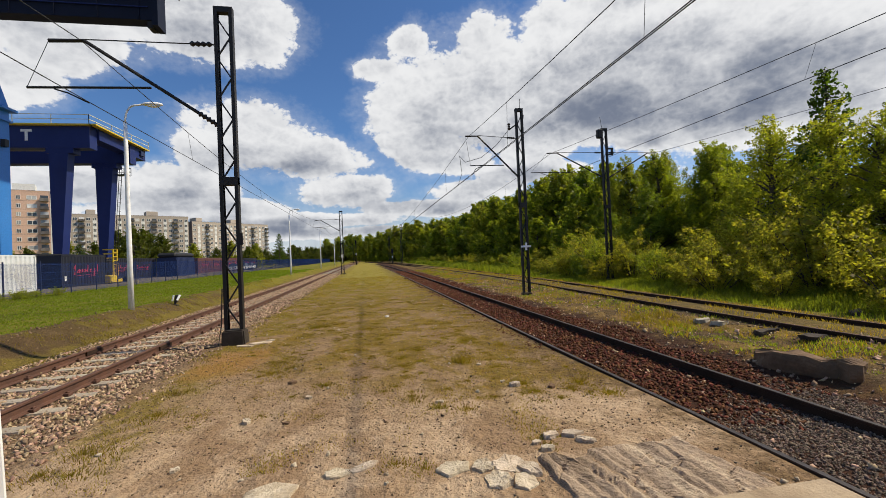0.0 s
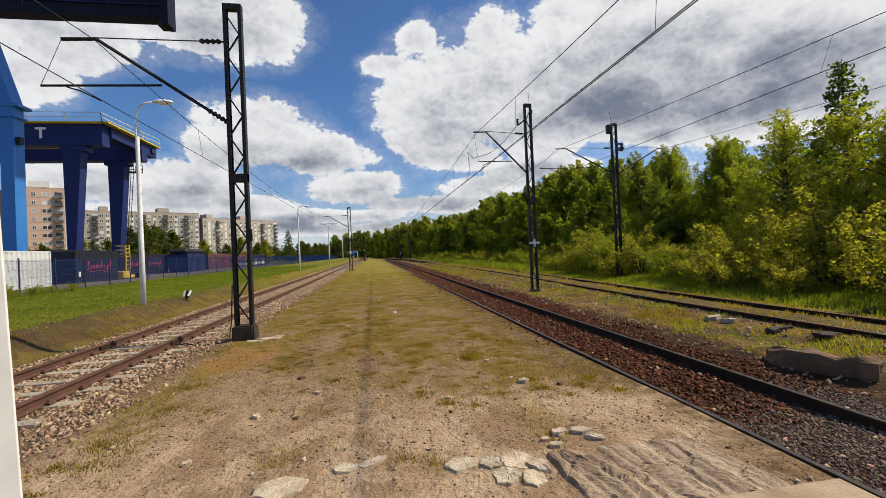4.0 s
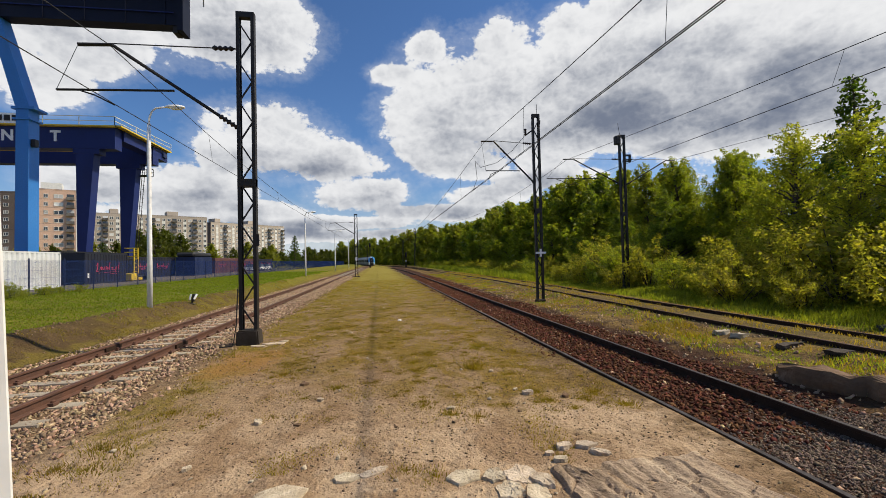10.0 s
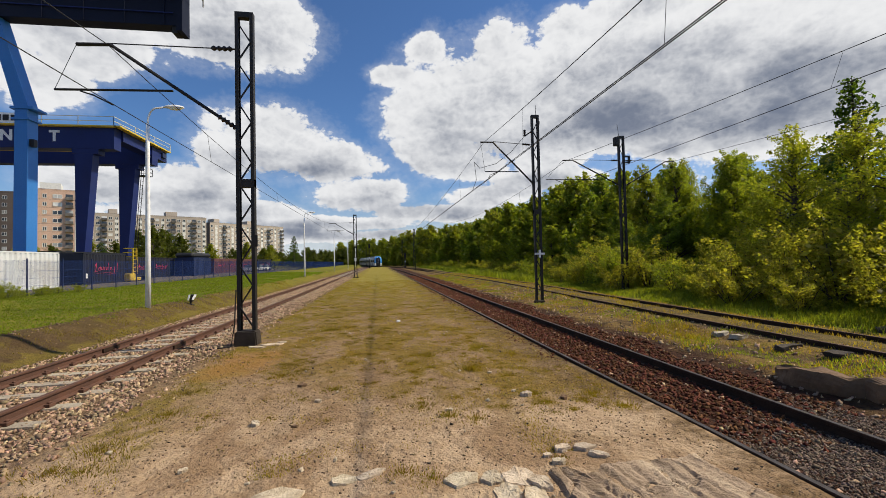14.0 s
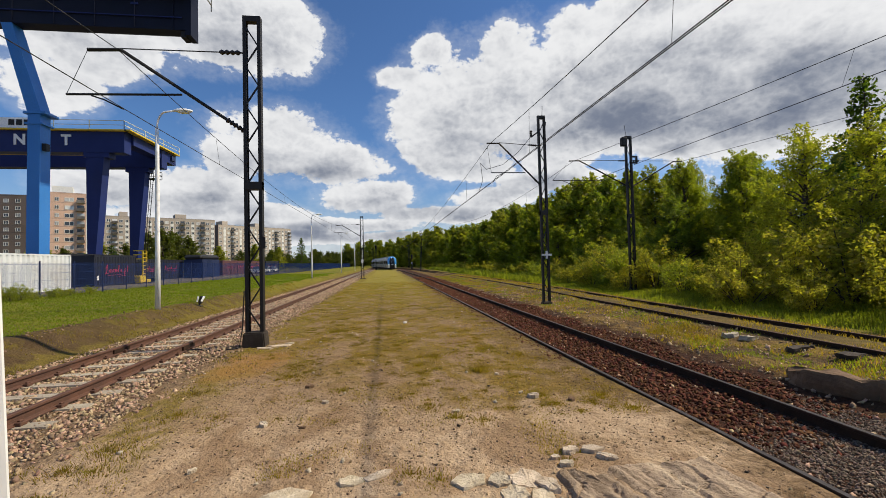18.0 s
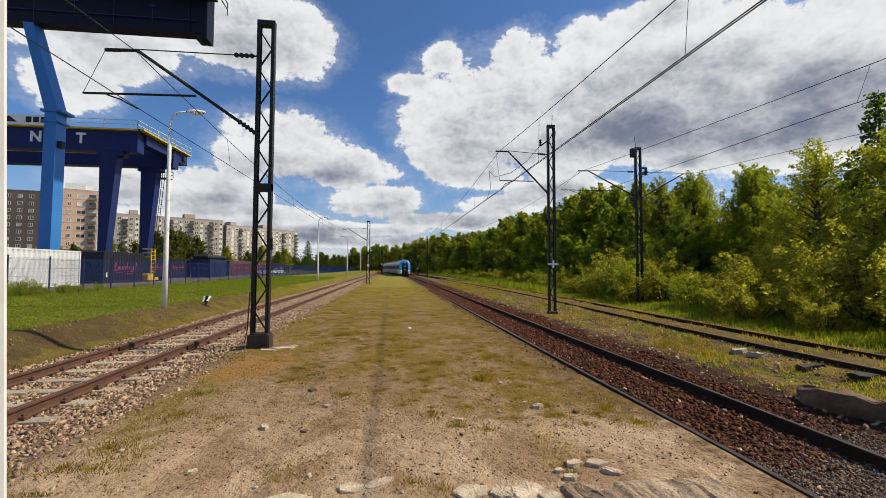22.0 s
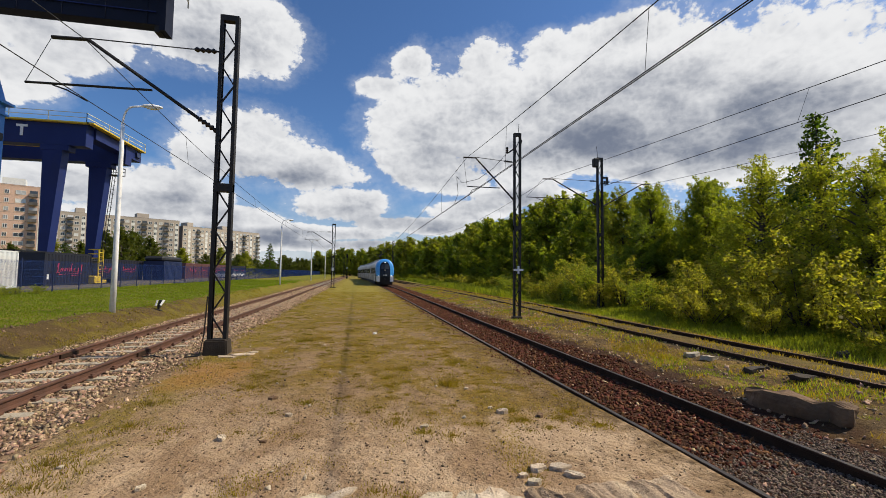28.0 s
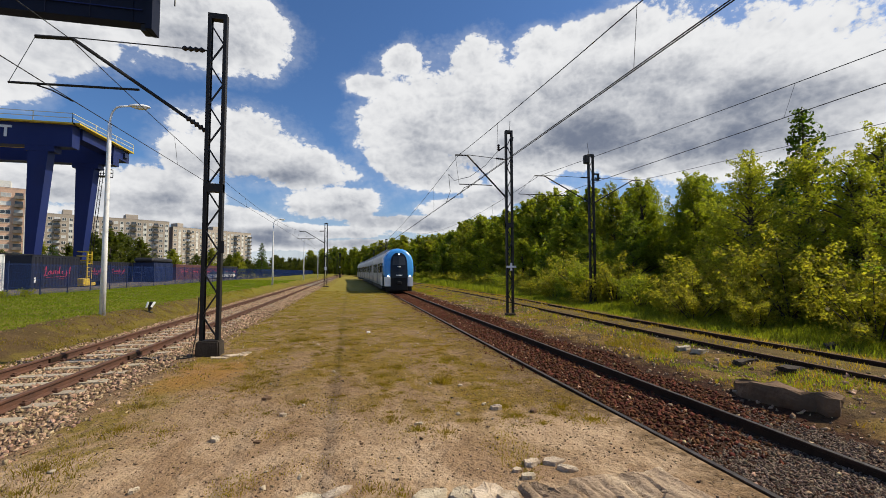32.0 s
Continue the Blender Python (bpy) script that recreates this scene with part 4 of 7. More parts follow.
def container(m, length, mat, label, wide=2.44, h=2.6, doors=False):
    """A shipping container: corrugated sides as one body, corner posts and rails as frame. Local x along its length."""
    t = thing("shipping_container", m, label, "container", "yard containers")
    n = int(length / 0.10)
    vs, fs = [], []
    for face in (-1, 1):
        k = len(vs)
        for i in range(n + 1):
            x = -length / 2 + 0.08 + (length - 0.16) * i / n
            y = face * (wide / 2 - (0.12 if i % 4 == 0 else 0.012))
            vs += [(x, y, 0.14), (x, y, h - 0.1)]
        fs += [(k + 2 * i, k + 2 * i + 2, k + 2 * i + 3, k + 2 * i + 1) for i in range(n)]
    k = len(vs)
    L, W = length / 2 - 0.04, wide / 2 - 0.03
    vs += [(-L, -W, 0.14), (L, -W, 0.14), (L, W, 0.14), (-L, W, 0.14), (-L, -W, h - 0.05), (L, -W, h - 0.05), (L, W, h - 0.05), (-L, W, h - 0.05)]
    fs += [(k, k + 3, k + 7, k + 4), (k + 1, k + 5, k + 6, k + 2), (k + 4, k + 5, k + 6, k + 7), (k, k + 1, k + 2, k + 3)]
    raw("corrugated_body", vs, fs, mat, t)
    bm = bmesh.new()
    for sx in (-1, 1):
        for sy in (-1, 1):
            x, y = sx * (length / 2 - 0.06), sy * (wide / 2 - 0.06)
            box(bm, x - 0.06, x + 0.06, y - 0.06, y + 0.06, 0, h)
    for sy in (-1, 1):
        y = sy * (wide / 2 - 0.05)
        box(bm, -length / 2, length / 2, y - 0.05, y + 0.05, 0.03, 0.16)
        box(bm, -length / 2, length / 2, y - 0.045, y + 0.045, h - 0.11, h - 0.01)
    for sx in (-1, 1):
        x = sx * (length / 2 - 0.05)
        box(bm, x - 0.05, x + 0.05, -wide / 2, wide / 2, 0.03, 0.16)
        box(bm, x - 0.045, x + 0.045, -wide / 2, wide / 2, h - 0.11, h - 0.01)
    part("frame", bm, mat, t)
    return t


YARD = 0.62
container(pose(-24.3, 28.7, YARD, 0, 0, 90), 12.2, CONTWHITE, "white corrugated shipping container with rust streaks")
stack = container(pose(-25.42, 42.15, YARD, 0, 0, 90), 6.06, CONTNAVY, "dark navy container with pink-red lettering strokes", h=2.68)
# brush strokes of the lettering on its side
STROKES = [[(-1.9, 1.55), (-1.65, 1.85), (-1.75, 1.3), (-1.95, 1.05), (-1.5, 1.1)], [(-1.2, 1.45), (-1.4, 1.2), (-1.1, 1.2), (-1.05, 1.5)], [(-0.9, 1.45), (-0.85, 1.2), (-0.6, 1.25), (-0.55, 1.5)],
           [(-0.35, 1.2), (-0.3, 1.5), (-0.1, 1.45), (-0.05, 1.2)], [(0.35, 1.85), (0.25, 1.2), (0.1, 1.35), (0.3, 1.5)], [(0.6, 1.35), (0.85, 1.45), (0.7, 1.2), (0.95, 1.2)], [(1.15, 1.18), (1.2, 1.22)],
           [(1.45, 1.5), (1.35, 0.95)], [(1.5, 1.5), (1.7, 1.4), (1.5, 1.22)], [(2.0, 1.85), (1.9, 1.2)], [(-1.6, 0.92), (0.2, 0.98), (1.9, 1.02)], [(0.3, 0.82), (1.6, 0.86)]]
for line in STROKES:
    bm = bmesh.new()
    for (p0, z0), (p1, z1) in zip(line, line[1:]):
        bar(bm, (p0 * 0.82, -1.226, z0), (p1 * 0.82, -1.226, z1), 0.07, 0.02)
    part("lettering_stroke", bm, REDSCRIPT, stack, "pink-red brush stroke")
part("notice", boxes((-2.7, -2.5, -1.24, -1.222, 0.55, 0.95)), WHITEPAINT, stack, "small white notice")
container(pose(-26.5, 66, YARD, 0, 0, 90), 6.1, CONTBLUE, "blue open-top container under a black tarpaulin")
tagged(part("tarpaulin", boxes((-27.7, -25.3, 62.9, 69.1, YARD + 2.55, YARD + 3.25), bevel=0.25), TARP), "black tarpaulin humped over an open container", "tarpaulin")
for i, (cx, cy, mt, lb) in enumerate(((-29.5, 58, CONTNAVY, "navy container in a row behind the fence"), (-28.5, 82, CONTRED, "maroon container in a row behind the fence"), (-28.5, 95, CONTRED, "maroon container in a row behind the fence"), (-28.5, 108, CONTNAVY, "navy container in a row behind the fence"), (-33, 122, CONTRED, "maroon container in a row behind the fence"))):
    box_ = container(pose(cx, cy, YARD, 0, 0, 90), 12.2, mt, lb)
    for off in (-2.8, 2.6):
        for line in STROKES:
            bm = bmesh.new()
            for (p0, z0), (p1, z1) in zip(line, line[1:]):
                bar(bm, (off + p0 * 0.75, -1.228, z0 * 0.7 + 0.5), (off + p1 * 0.75, -1.228, z1 * 0.7 + 0.5), 0.06, 0.02)
            part("lettering_stroke", bm, REDSCRIPT, box_, "pink-red brush stroke")
container(pose(-34.0, 55.0, YARD, 0, 0, 90), 12.2, TARP, "black covered container behind the lettered one", h=3.25)
container(pose(-42, 50, YARD), 12.2, CONTRED, "maroon container seen over the white one", h=2.9)

truck = thing("yard_machine", pose(-24.4, 45.9, YARD - 0.25), "yellow yard machine with a caged ladder behind the dark container", "machine")
part("chassis", boxes((-0.9, 0.7, -0.9, 1.7, 0.35, 0.8), bevel=0.06), TARP, truck, "dark chassis")
part("counterweight", boxes((-0.2, 0.72, -1.0, 0.0, 0.3, 1.05), bevel=0.08), YELLOW, truck, "yellow counterweight")
part("step_box", boxes((0.2, 0.78, 0.05, 0.75, 0.35, 0.65), bevel=0.04), YELLOW, truck)
for k in range(6):
    part("ladder_rung", boxes((0.66, 0.72, -0.55, 0.05, 1.2 + 0.4 * k, 1.26 + 0.4 * k)), YELLOW, truck)
for dy in (-0.58, 0.08):
    part("ladder_rail", boxes((0.64, 0.74, dy - 0.05, dy + 0.05, 1.0, 3.5)), YELLOW, truck)
for z in (2.7, 3.1, 3.5):
    part("cage_hoop", boxes((-0.1, 0.74, -0.62, -0.55, z - 0.04, z + 0.04), (-0.1, 0.74, 0.05, 0.12, z - 0.04, z + 0.04), (-0.16, -0.08, -0.62, 0.12, z - 0.04, z + 0.04)), YELLOW, truck)
part("cab", boxes((-0.9, 0.3, -0.7, 0.6, 1.0, 2.5), bevel=0.08), TARP, truck, "dark glazed cab")
for sx in (-0.75, 0.55):
    for sy in (-0.55, 1.25):
        bm = bmesh.new()
        bmesh.ops.create_cone(bm, cap_ends=True, segments=16, radius1=0.42, radius2=0.42, depth=0.3, matrix=pose(sx, sy, 0.42, 0, 90, 0))
        part("wheel", bm, TARP, truck, "black rubber wheel")

# cars behind the fence
for k in range(3):
    cars = thing("parked_car", pose(-25.0, 88 + 5 * k, 0.62), "pale parked car behind the fence", "car", "parked cars")
    bm = bmesh.new()
    prism(bm, [(-0.85, -2.1, 0.3), (0.85, -2.1, 0.3), (0.85, 2.1, 0.3), (-0.85, 2.1, 0.3)], [(-0.82, -2.05, 0.85), (0.82, -2.05, 0.85), (0.82, 2.05, 0.85), (-0.82, 2.05, 0.85)])
    part("car_body", bm, CONTWHITE, cars)
    bm = bmesh.new()
    prism(bm, [(-0.8, -1.3, 0.85), (0.8, -1.3, 0.85), (0.8, 1.5, 0.85), (-0.8, 1.5, 0.85)], [(-0.62, -0.6, 1.42), (0.62, -0.6, 1.42), (0.62, 1.0, 1.42), (-0.62, 1.0, 1.42)])
    part("cabin", bm, PANE, cars)
    for sx in (-1, 1):
        for sy in (-1.3, 1.3):
            bm = bmesh.new()
            bmesh.ops.create_cone(bm, cap_ends=True, segments=12, radius1=0.31, radius2=0.31, depth=0.2, matrix=pose(sx * 0.8, sy, 0.31, 0, 90, 0))
            part("wheel", bm, TARP, cars)


# ---------------------------------------------------------------- gantry cranes
def handrail(parent, pts, h=1.5, step=2.6, mat=None):
    mat = mat or RAILWHITE
    pts = [Vector(p) for p in pts]
    for p, q in zip(pts, pts[1:]):
        n = max(1, int((q - p).length / step))
        for i in range(n + 1):
            b = p.lerp(q, i / n)
            part("rail_post", bar(bmesh.new(), b, b + Vector((0, 0, h)), 0.09), mat, parent)
        for z in (h, h * 0.5):
            part("handrail", bar(bmesh.new(), p + Vector((0, 0, z)), q + Vector((0, 0, z)), 0.085), mat, parent)


def tapered_leg(parent, bottom, top, y0, y1, z0, z1, lit):
    """A box leg, wider above; bottom and top are its x ranges."""
    bm = bmesh.new()
    prism(bm, [(bottom[0], y0, z0), (bottom[1], y0, z0), (bottom[1], y1, z0), (bottom[0], y1, z0)], [(top[0], y0, z1), (top[1], y0, z1), (top[1], y1, z1), (top[0], y1, z1)])
    return part("leg", bm, lit, parent)


crane_far = thing("gantry_crane", pose(0, 0, 0), "navy blue gantry crane with yellow-edged walkway", "crane", "gantry cranes")
part("girder", boxes((-150, -46.6, 83.3, 85.4, 23.3, 27.3)), NAVY, crane_far, "navy box girder with white letters")
part("girder", boxes((-150, -46.0, 95.0, 97.2, 23.2, 27.2)), NAVY, crane_far)
part("end_carriage", boxes((-48.4, -46.2, 85.4, 95.0, 25.2, 27.2)), NAVY, crane_far)
part("end_carriage", boxes((-48.4, -46.0, 97.2, 101.0, 24.9, 27.2)), NAVY, crane_far)
part("walkway", boxes((-150, -45.9, 82.6, 83.3, 27.1, 27.35), (-46.2, -45.2, 82.6, 101.2, 27.1, 27.35)), YELLOW, crane_far, "yellow walkway edge")
part("walkway_deck", boxes((-150, -46.2, 83.3, 85.6, 27.3, 27.4)), STEELDARK, crane_far)
tapered_leg(crane_far, (-52.7, -51.7), (-53.0, -50.0), 83.4, 85.2, YARD, 23.3, NAVY)
tapered_leg(crane_far, (-52.1, -51.0), (-52.4, -49.2), 95.1, 97.0, YARD, 23.2, NAVY)
part("gusset", boxes((-53.4, -49.2, 83.35, 85.3, 22.4, 23.3)), NAVY, crane_far)
part("gusset", boxes((-53.0, -48.6, 95.05, 97.1, 22.3, 23.2)), NAVY, crane_far)
part("lower_chord", boxes((-150, -50, 85.4, 85.7, 23.3, 23.45)), YELLOW, crane_far)
part("bogie", boxes((-53.6, -50.6, 81.5, 99, YARD, YARD + 1.2), bevel=0.1), NAVY, crane_far)
handrail(crane_far, [(-92, 82.7, 27.35), (-46.3, 82.7, 27.35), (-45.3, 101.1, 27.35)], 1.6, 5.2)
for zz in np.arange(3.0, 21.5, 0.9):
    part("ladder_rung", bar(bmesh.new(), (-50.6 + (zz - 0.6) * 0.08, 97.0, zz), (-50.6 + (zz - 0.6) * 0.08, 97.9, zz), 0.06), STEELDARK, crane_far)
for yy in (97.0, 97.9):
    part("ladder_rail", bar(bmesh.new(), (-50.7, yy, 1.2), (-49.0, yy, 22.5), 0.09), STEELDARK, crane_far)
part("platform", boxes((-50.2, -47.6, 96.6, 98.4, 21.2, 21.3)), STEELDARK, crane_far)
handrail(crane_far, [(-50.2, 98.4, 21.3), (-47.6, 98.4, 21.3), (-47.6, 96.6, 21.3)], 1.5, 1.0, STEELDARK)
part("drive_box", boxes((-46.0, -45.6, 98.5, 100.0, 25.6, 26.5)), CONTBLUE, crane_far)
part("bracket_plate", boxes((-61.0, -59.5, 83.2, 83.3, 24.5, 26.0)), NAVY, crane_far)


def lettering(text, size, m, mat, parent, label):
    cu = bpy.data.curves.new("letter", "FONT")
    cu.body, cu.size, cu.extrude, cu.offset, cu.align_x = text, size, 0.03, 0.09, "CENTER"
    o = new("letter", cu)
    me = bpy.data.meshes.new_from_object(o.evaluated_get(bpy.context.evaluated_depsgraph_get()))
    bpy.data.objects.remove(o)
    me.materials.append(mat)
    ob = new("letter", me)
    ob.parent, ob.matrix_basis = parent, m
    return tagged(ob, label)


lettering("T", 2.6, pose(-56.1, 83.25, 24.6, 90, 0, 0), WHITEPAINT, crane_far, "white letter T")
lettering("N", 2.6, pose(-63.5, 83.25, 24.6, 90, 0, 0), WHITEPAINT, crane_far, "white letter N")
board = tagged(part("sign_board", boxes((-71.0, -59.8, 82.45, 82.55, 27.4, 29.1)), WHITEPAINT), "white company board with dark bars and a triangle", "sign")
part("sign_bar", boxes((-64.6, -63.7, 82.40, 82.45, 27.75, 28.75), (-63.4, -62.5, 82.40, 82.45, 27.75, 28.75), (-62.2, -61.3, 82.40, 82.45, 27.75, 28.75)), STEELDARK, board)
bm = bmesh.new()
prism(bm, [(-68.6, 82.45, 27.75), (-66.0, 82.45, 27.75), (-67.3, 82.45, 28.8)], [(-68.6, 82.40, 27.75), (-66.0, 82.40, 27.75), (-67.3, 82.40, 28.8)])
part("triangle_mark", bm, STEELDARK, board)

crane_near = thing("gantry_crane", pose(0, 0, 0), "blue gantry crane with a kinked leg and overhanging girder", "crane", "gantry cranes")
# girder, end plate and stiffeners have their shade painted in as darker navy
part("girder", boxes((-80, -17.3, 40.0, 41.2, 23.32, 27.6)), NAVYSHADE, crane_near, "navy overhanging box girder, its shade put into the colour")
part("end_plate", boxes((-17.3, -16.8, 39.8, 41.3, 22.8, 27.6)), NAVYSHADE, crane_near)
part("buffer_bracket", boxes((-17.75, -17.3, 40.1, 41.1, 22.72, 23.32)), STEELDARK, crane_near)
for k in range(14):
    part("stiffener", boxes((-18.4 - 3.2 * k, -18.3 - 3.2 * k, 39.93, 40.0, 23.4, 27.5)), NAVYSHADE, crane_near)
    if k % 2:
        part("cable_tray_clip", boxes((-18.6 - 3.2 * k, -18.0 - 3.2 * k, 39.88, 39.93, 25.4, 25.6)), NAVY, crane_near)
part("cable_tray", boxes((-80, -17.6, 39.84, 39.93, 24.35, 24.43)), NAVY, crane_near)
part("walkway", boxes((-80, -15.9, 39.1, 39.84, 26.2, 26.32)), STEELDARK, crane_near)
handrail(crane_near, [(-60, 39.1, 26.3), (-15.9, 39.1, 26.3), (-15.9, 42.0, 26.3)], 1.2, 2.0, GREYTRIM)
tapered_leg(crane_near, (-30.0, -29.0), (-29.9, -28.95), 40.0, 41.15, YARD, 15.5, SKYBLUE)
tapered_leg(crane_near, (-29.95, -28.9), (-32.0, -31.15), 40.0, 41.15, 15.7, 23.32, SKYBLUE)
part("leg_flange", boxes((-30.2, -28.5, 39.9, 41.5, 15.5, 15.7)), SKYBLUE, crane_near)
part("leg_flange", boxes((-30.1, -28.75, 39.9, 41.3, 14.6, 14.75)), SKYBLUE, crane_near)
part("bogie", boxes((-31.0, -28.2, 38.4, 43, YARD, YARD + 1.1), bevel=0.1), NAVY, crane_near)
part("horn", boxes((-28.95, -28.6, 40.2, 40.6, 12.4, 13.0)), STEELDARK, crane_near)


# ---------------------------------------------------------------- blocks of flats
def flats(m, width, depth, floors, columns, wall, label, gable=None, storey=2.8, pent=(), edge=None):
    """A panel-built block, facade towards local -y. columns: (middle, width, kind) with kind w for windows, p for windows over pale panels, b for balconies."""
    t = thing("apartment_block", m, label, "building", "apartment blocks")
    h = floors * storey + 1.0
    part("wall", boxes((0, width, 0, depth, -1.0, h)), wall, t)
    if gable:
        part("gable_wall", boxes((-0.15, -0.004, 0.0, depth, -1.0, h)), gable, t, "dark gable wall")
    if edge:
        part("edge_strip", boxes((width - 1.1, width + 0.02, -0.08, -0.004, -1.0, h - 0.1)), edge, t, "pale edge strip")
    part("parapet", boxes((-0.05, width + 0.05, -0.06, depth + 0.05, h, h + 0.3)), wall, t)
    part("roof", boxes((0.2, width - 0.2, 0.2, depth - 0.2, h + 0.3, h + 0.45)), ROOFING, t)
    for px, pw in pent:
        part("roof_house", boxes((px, px + pw, 2, depth - 2, h + 0.45, h + 3.2)), WHITEWALL if edge else wall, t)
    for f in range(1, floors):
        part("panel_joint", boxes((0.02, width - 1.2, -0.010, -0.004, f * storey + 0.52, f * storey + 0.60)), BALCONY, t)
    made = {}
    for cx, ww, kind in columns:
        if (ww, kind) not in made:
            hw = ww / 2
            made[ww, kind] = (
                mesh_of("window", *solid(boxes((-hw, hw, -0.09, -0.004, 0, 0.14), (-hw, hw, -0.09, -0.004, 1.48, 1.62), (-hw, -hw + 0.14, -0.09, -0.004, 0.14, 1.48), (hw - 0.14, hw, -0.09, -0.004, 0.14, 1.48), (-0.08, 0.08, -0.09, -0.004, 0.14, 1.48))), WHITEWALL),
                mesh_of("pane", *solid(boxes((-hw + 0.1, hw - 0.1, -0.035, -0.003, 0.1, 1.52))), CURTAIN),
                mesh_of("pane", *solid(boxes((-hw + 0.1, hw - 0.1, -0.035, -0.003, 0.1, 1.52))), PANE),
                mesh_of("spandrel_panel", *solid(boxes((-hw - 0.15, hw + 0.15, -0.05, -0.004, -storey + 1.7, -0.06))), WHITEWALL),
                mesh_of("balcony", *solid(boxes((-hw, hw, -1.35, -1.25, 0.0, 1.05), (-hw, hw, -1.35, -0.004, -0.15, 0.0), (-hw, -hw + 0.1, -1.25, -0.004, 0.0, 1.0), (hw - 0.1, hw, -1.25, -0.004, 0.0, 1.0))), BALCONY),
                mesh_of("balcony_recess", *solid(boxes((-hw + 0.15, hw - 0.15, -0.03, -0.003, 0.0, 2.3))), PANE))
        fr, pale, dark, panel, bl, recess = made[ww, kind]
        for f in range(floors):
            z, pick = 1.05 + f * storey, (int(cx * 7.3) * 5 + f * 7 + int(cx) * f) % 11
            if kind == "b":
                b = new("balcony", bl)
                b.parent, b.location = t, (cx, 0, z - 0.45)
                r = new("balcony_recess", recess)
                r.parent = b
                if pick % 3 == 0:
                    c = new("balcony_curtain", pale)
                    c.parent, c.location = b, (0, -0.04, 0.75)
                continue
            win = new("window", fr)
            win.parent, win.location = t, (cx, 0, z)
            p = new("pane", pale if pick < 3 else dark)
            p.parent = win
            if kind == "p" and f:
                sp = new("spandrel_panel", panel)
                sp.parent = win
    return t


def long_front(width, n):
    """Columns of a long panel block: two of windows, one on pale panels, one of balconies, and so on."""
    pitch = width / n
    return [(pitch * (i + 0.5), (1.9, 1.5, 1.9, 2.6)[i % 4], "wpwb"[i % 4]) for i in range(n)]


flats(pose(-134.0, 190, 0, 0, 0, 30), 12.4, 12, 10, [(2.2, 1.3, "w"), (6.0, 2.9, "w"), (9.6, 2.6, "b")], PINKWALL, "salmon tower block with a balcony column", storey=3.3, pent=((0.5, 6.5),), edge=WHITEWALL)
flats(pose(-178.0, 215, 0, 0, 0, 12), 24.0, 12, 11, [(3.5 + 4.2 * k, 1.8, "w") for k in range(5)], GREYWALL, "brown tower block behind the crane leg", storey=3.3)
flats(pose(-163.0, 262, 0, 0, 0, 33), 62.0, 12, 10, long_front(62.0, 22), BEIGEWALL, "long beige panel block with many windows", storey=3.2, pent=((40, 6), (12, 4)))
flats(pose(-117.0, 318, 0, 0, 0, 50), 61.0, 12, 10, long_front(61.0, 20), BEIGEWALL, "long beige panel block with a dark gable", gable=GREYWALL, storey=3.12, pent=((30, 5), (4, 4)))


# ---------------------------------------------------------------- trees and shrubs
def leaf_cloud(rng, centres, radii, count, size, droop=0.0, flat=0.75, sprays=None):
    """Many small leaf quads round clump centres, as vertices and faces."""
    k = rng.choice(len(centres), count, p=(radii ** 2) / (radii ** 2).sum())
    d = rng.normal(size=(count, 3))
    d /= np.linalg.norm(d, axis=1, keepdims=True)
    r = radii[k] * rng.uniform(0.35, 1.0, count) ** 0.5 * rng.uniform(0.85, 1.2, count)
    c = centres[k] + d * r[:, None] * np.array([1, 1, flat])
    c[:, 2] -= droop * rng.random(count) * np.hypot(d[:, 0], d[:, 1]) * r
    if sprays is not None:
        along = rng.uniform(-1.0, 1.0, count)
        c = centres[k] + d * (r * (0.72 - 0.40 * along))[:, None] + sprays[k] * (along * 1.9 * radii[k])[:, None]
        c[:, 2] -= droop * 0.8 * radii[k] * np.clip(along, 0, 1) ** 2
    n = d + rng.normal(scale=0.7, size=(count, 3)) + np.array([0, 0, 0.35])
    n /= np.linalg.norm(n, axis=1, keepdims=True)
    u = np.cross(n, rng.normal(size=(count, 3)))
    u /= np.linalg.norm(u, axis=1, keepdims=True)
    v = np.cross(n, u)
    s = size * rng.uniform(0.6, 1.4, count)[:, None]
    quad = np.stack([c - u * s * 0.5, c + v * s * 0.32 + n * s * 0.08, c + u * s * 0.5, c - v * s * 0.32 + n * s * 0.08], 1).reshape(-1, 3)
    return quad


def quads(name, pts, mat):
    me = bpy.data.meshes.new(name)
    n = len(pts) // 4
    me.vertices.add(len(pts))
    me.vertices.foreach_set("co", np.ascontiguousarray(pts, dtype=np.float32).ravel())
    me.loops.add(4 * n)
    me.loops.foreach_set("vertex_index", np.arange(4 * n, dtype=np.int32))
    me.polygons.add(n)
    me.polygons.foreach_set("loop_start", np.arange(0, 4 * n, 4, dtype=np.int32))
    me.update(calc_edges=True)
    me.validate()
    me.materials.append(mat)
    return me


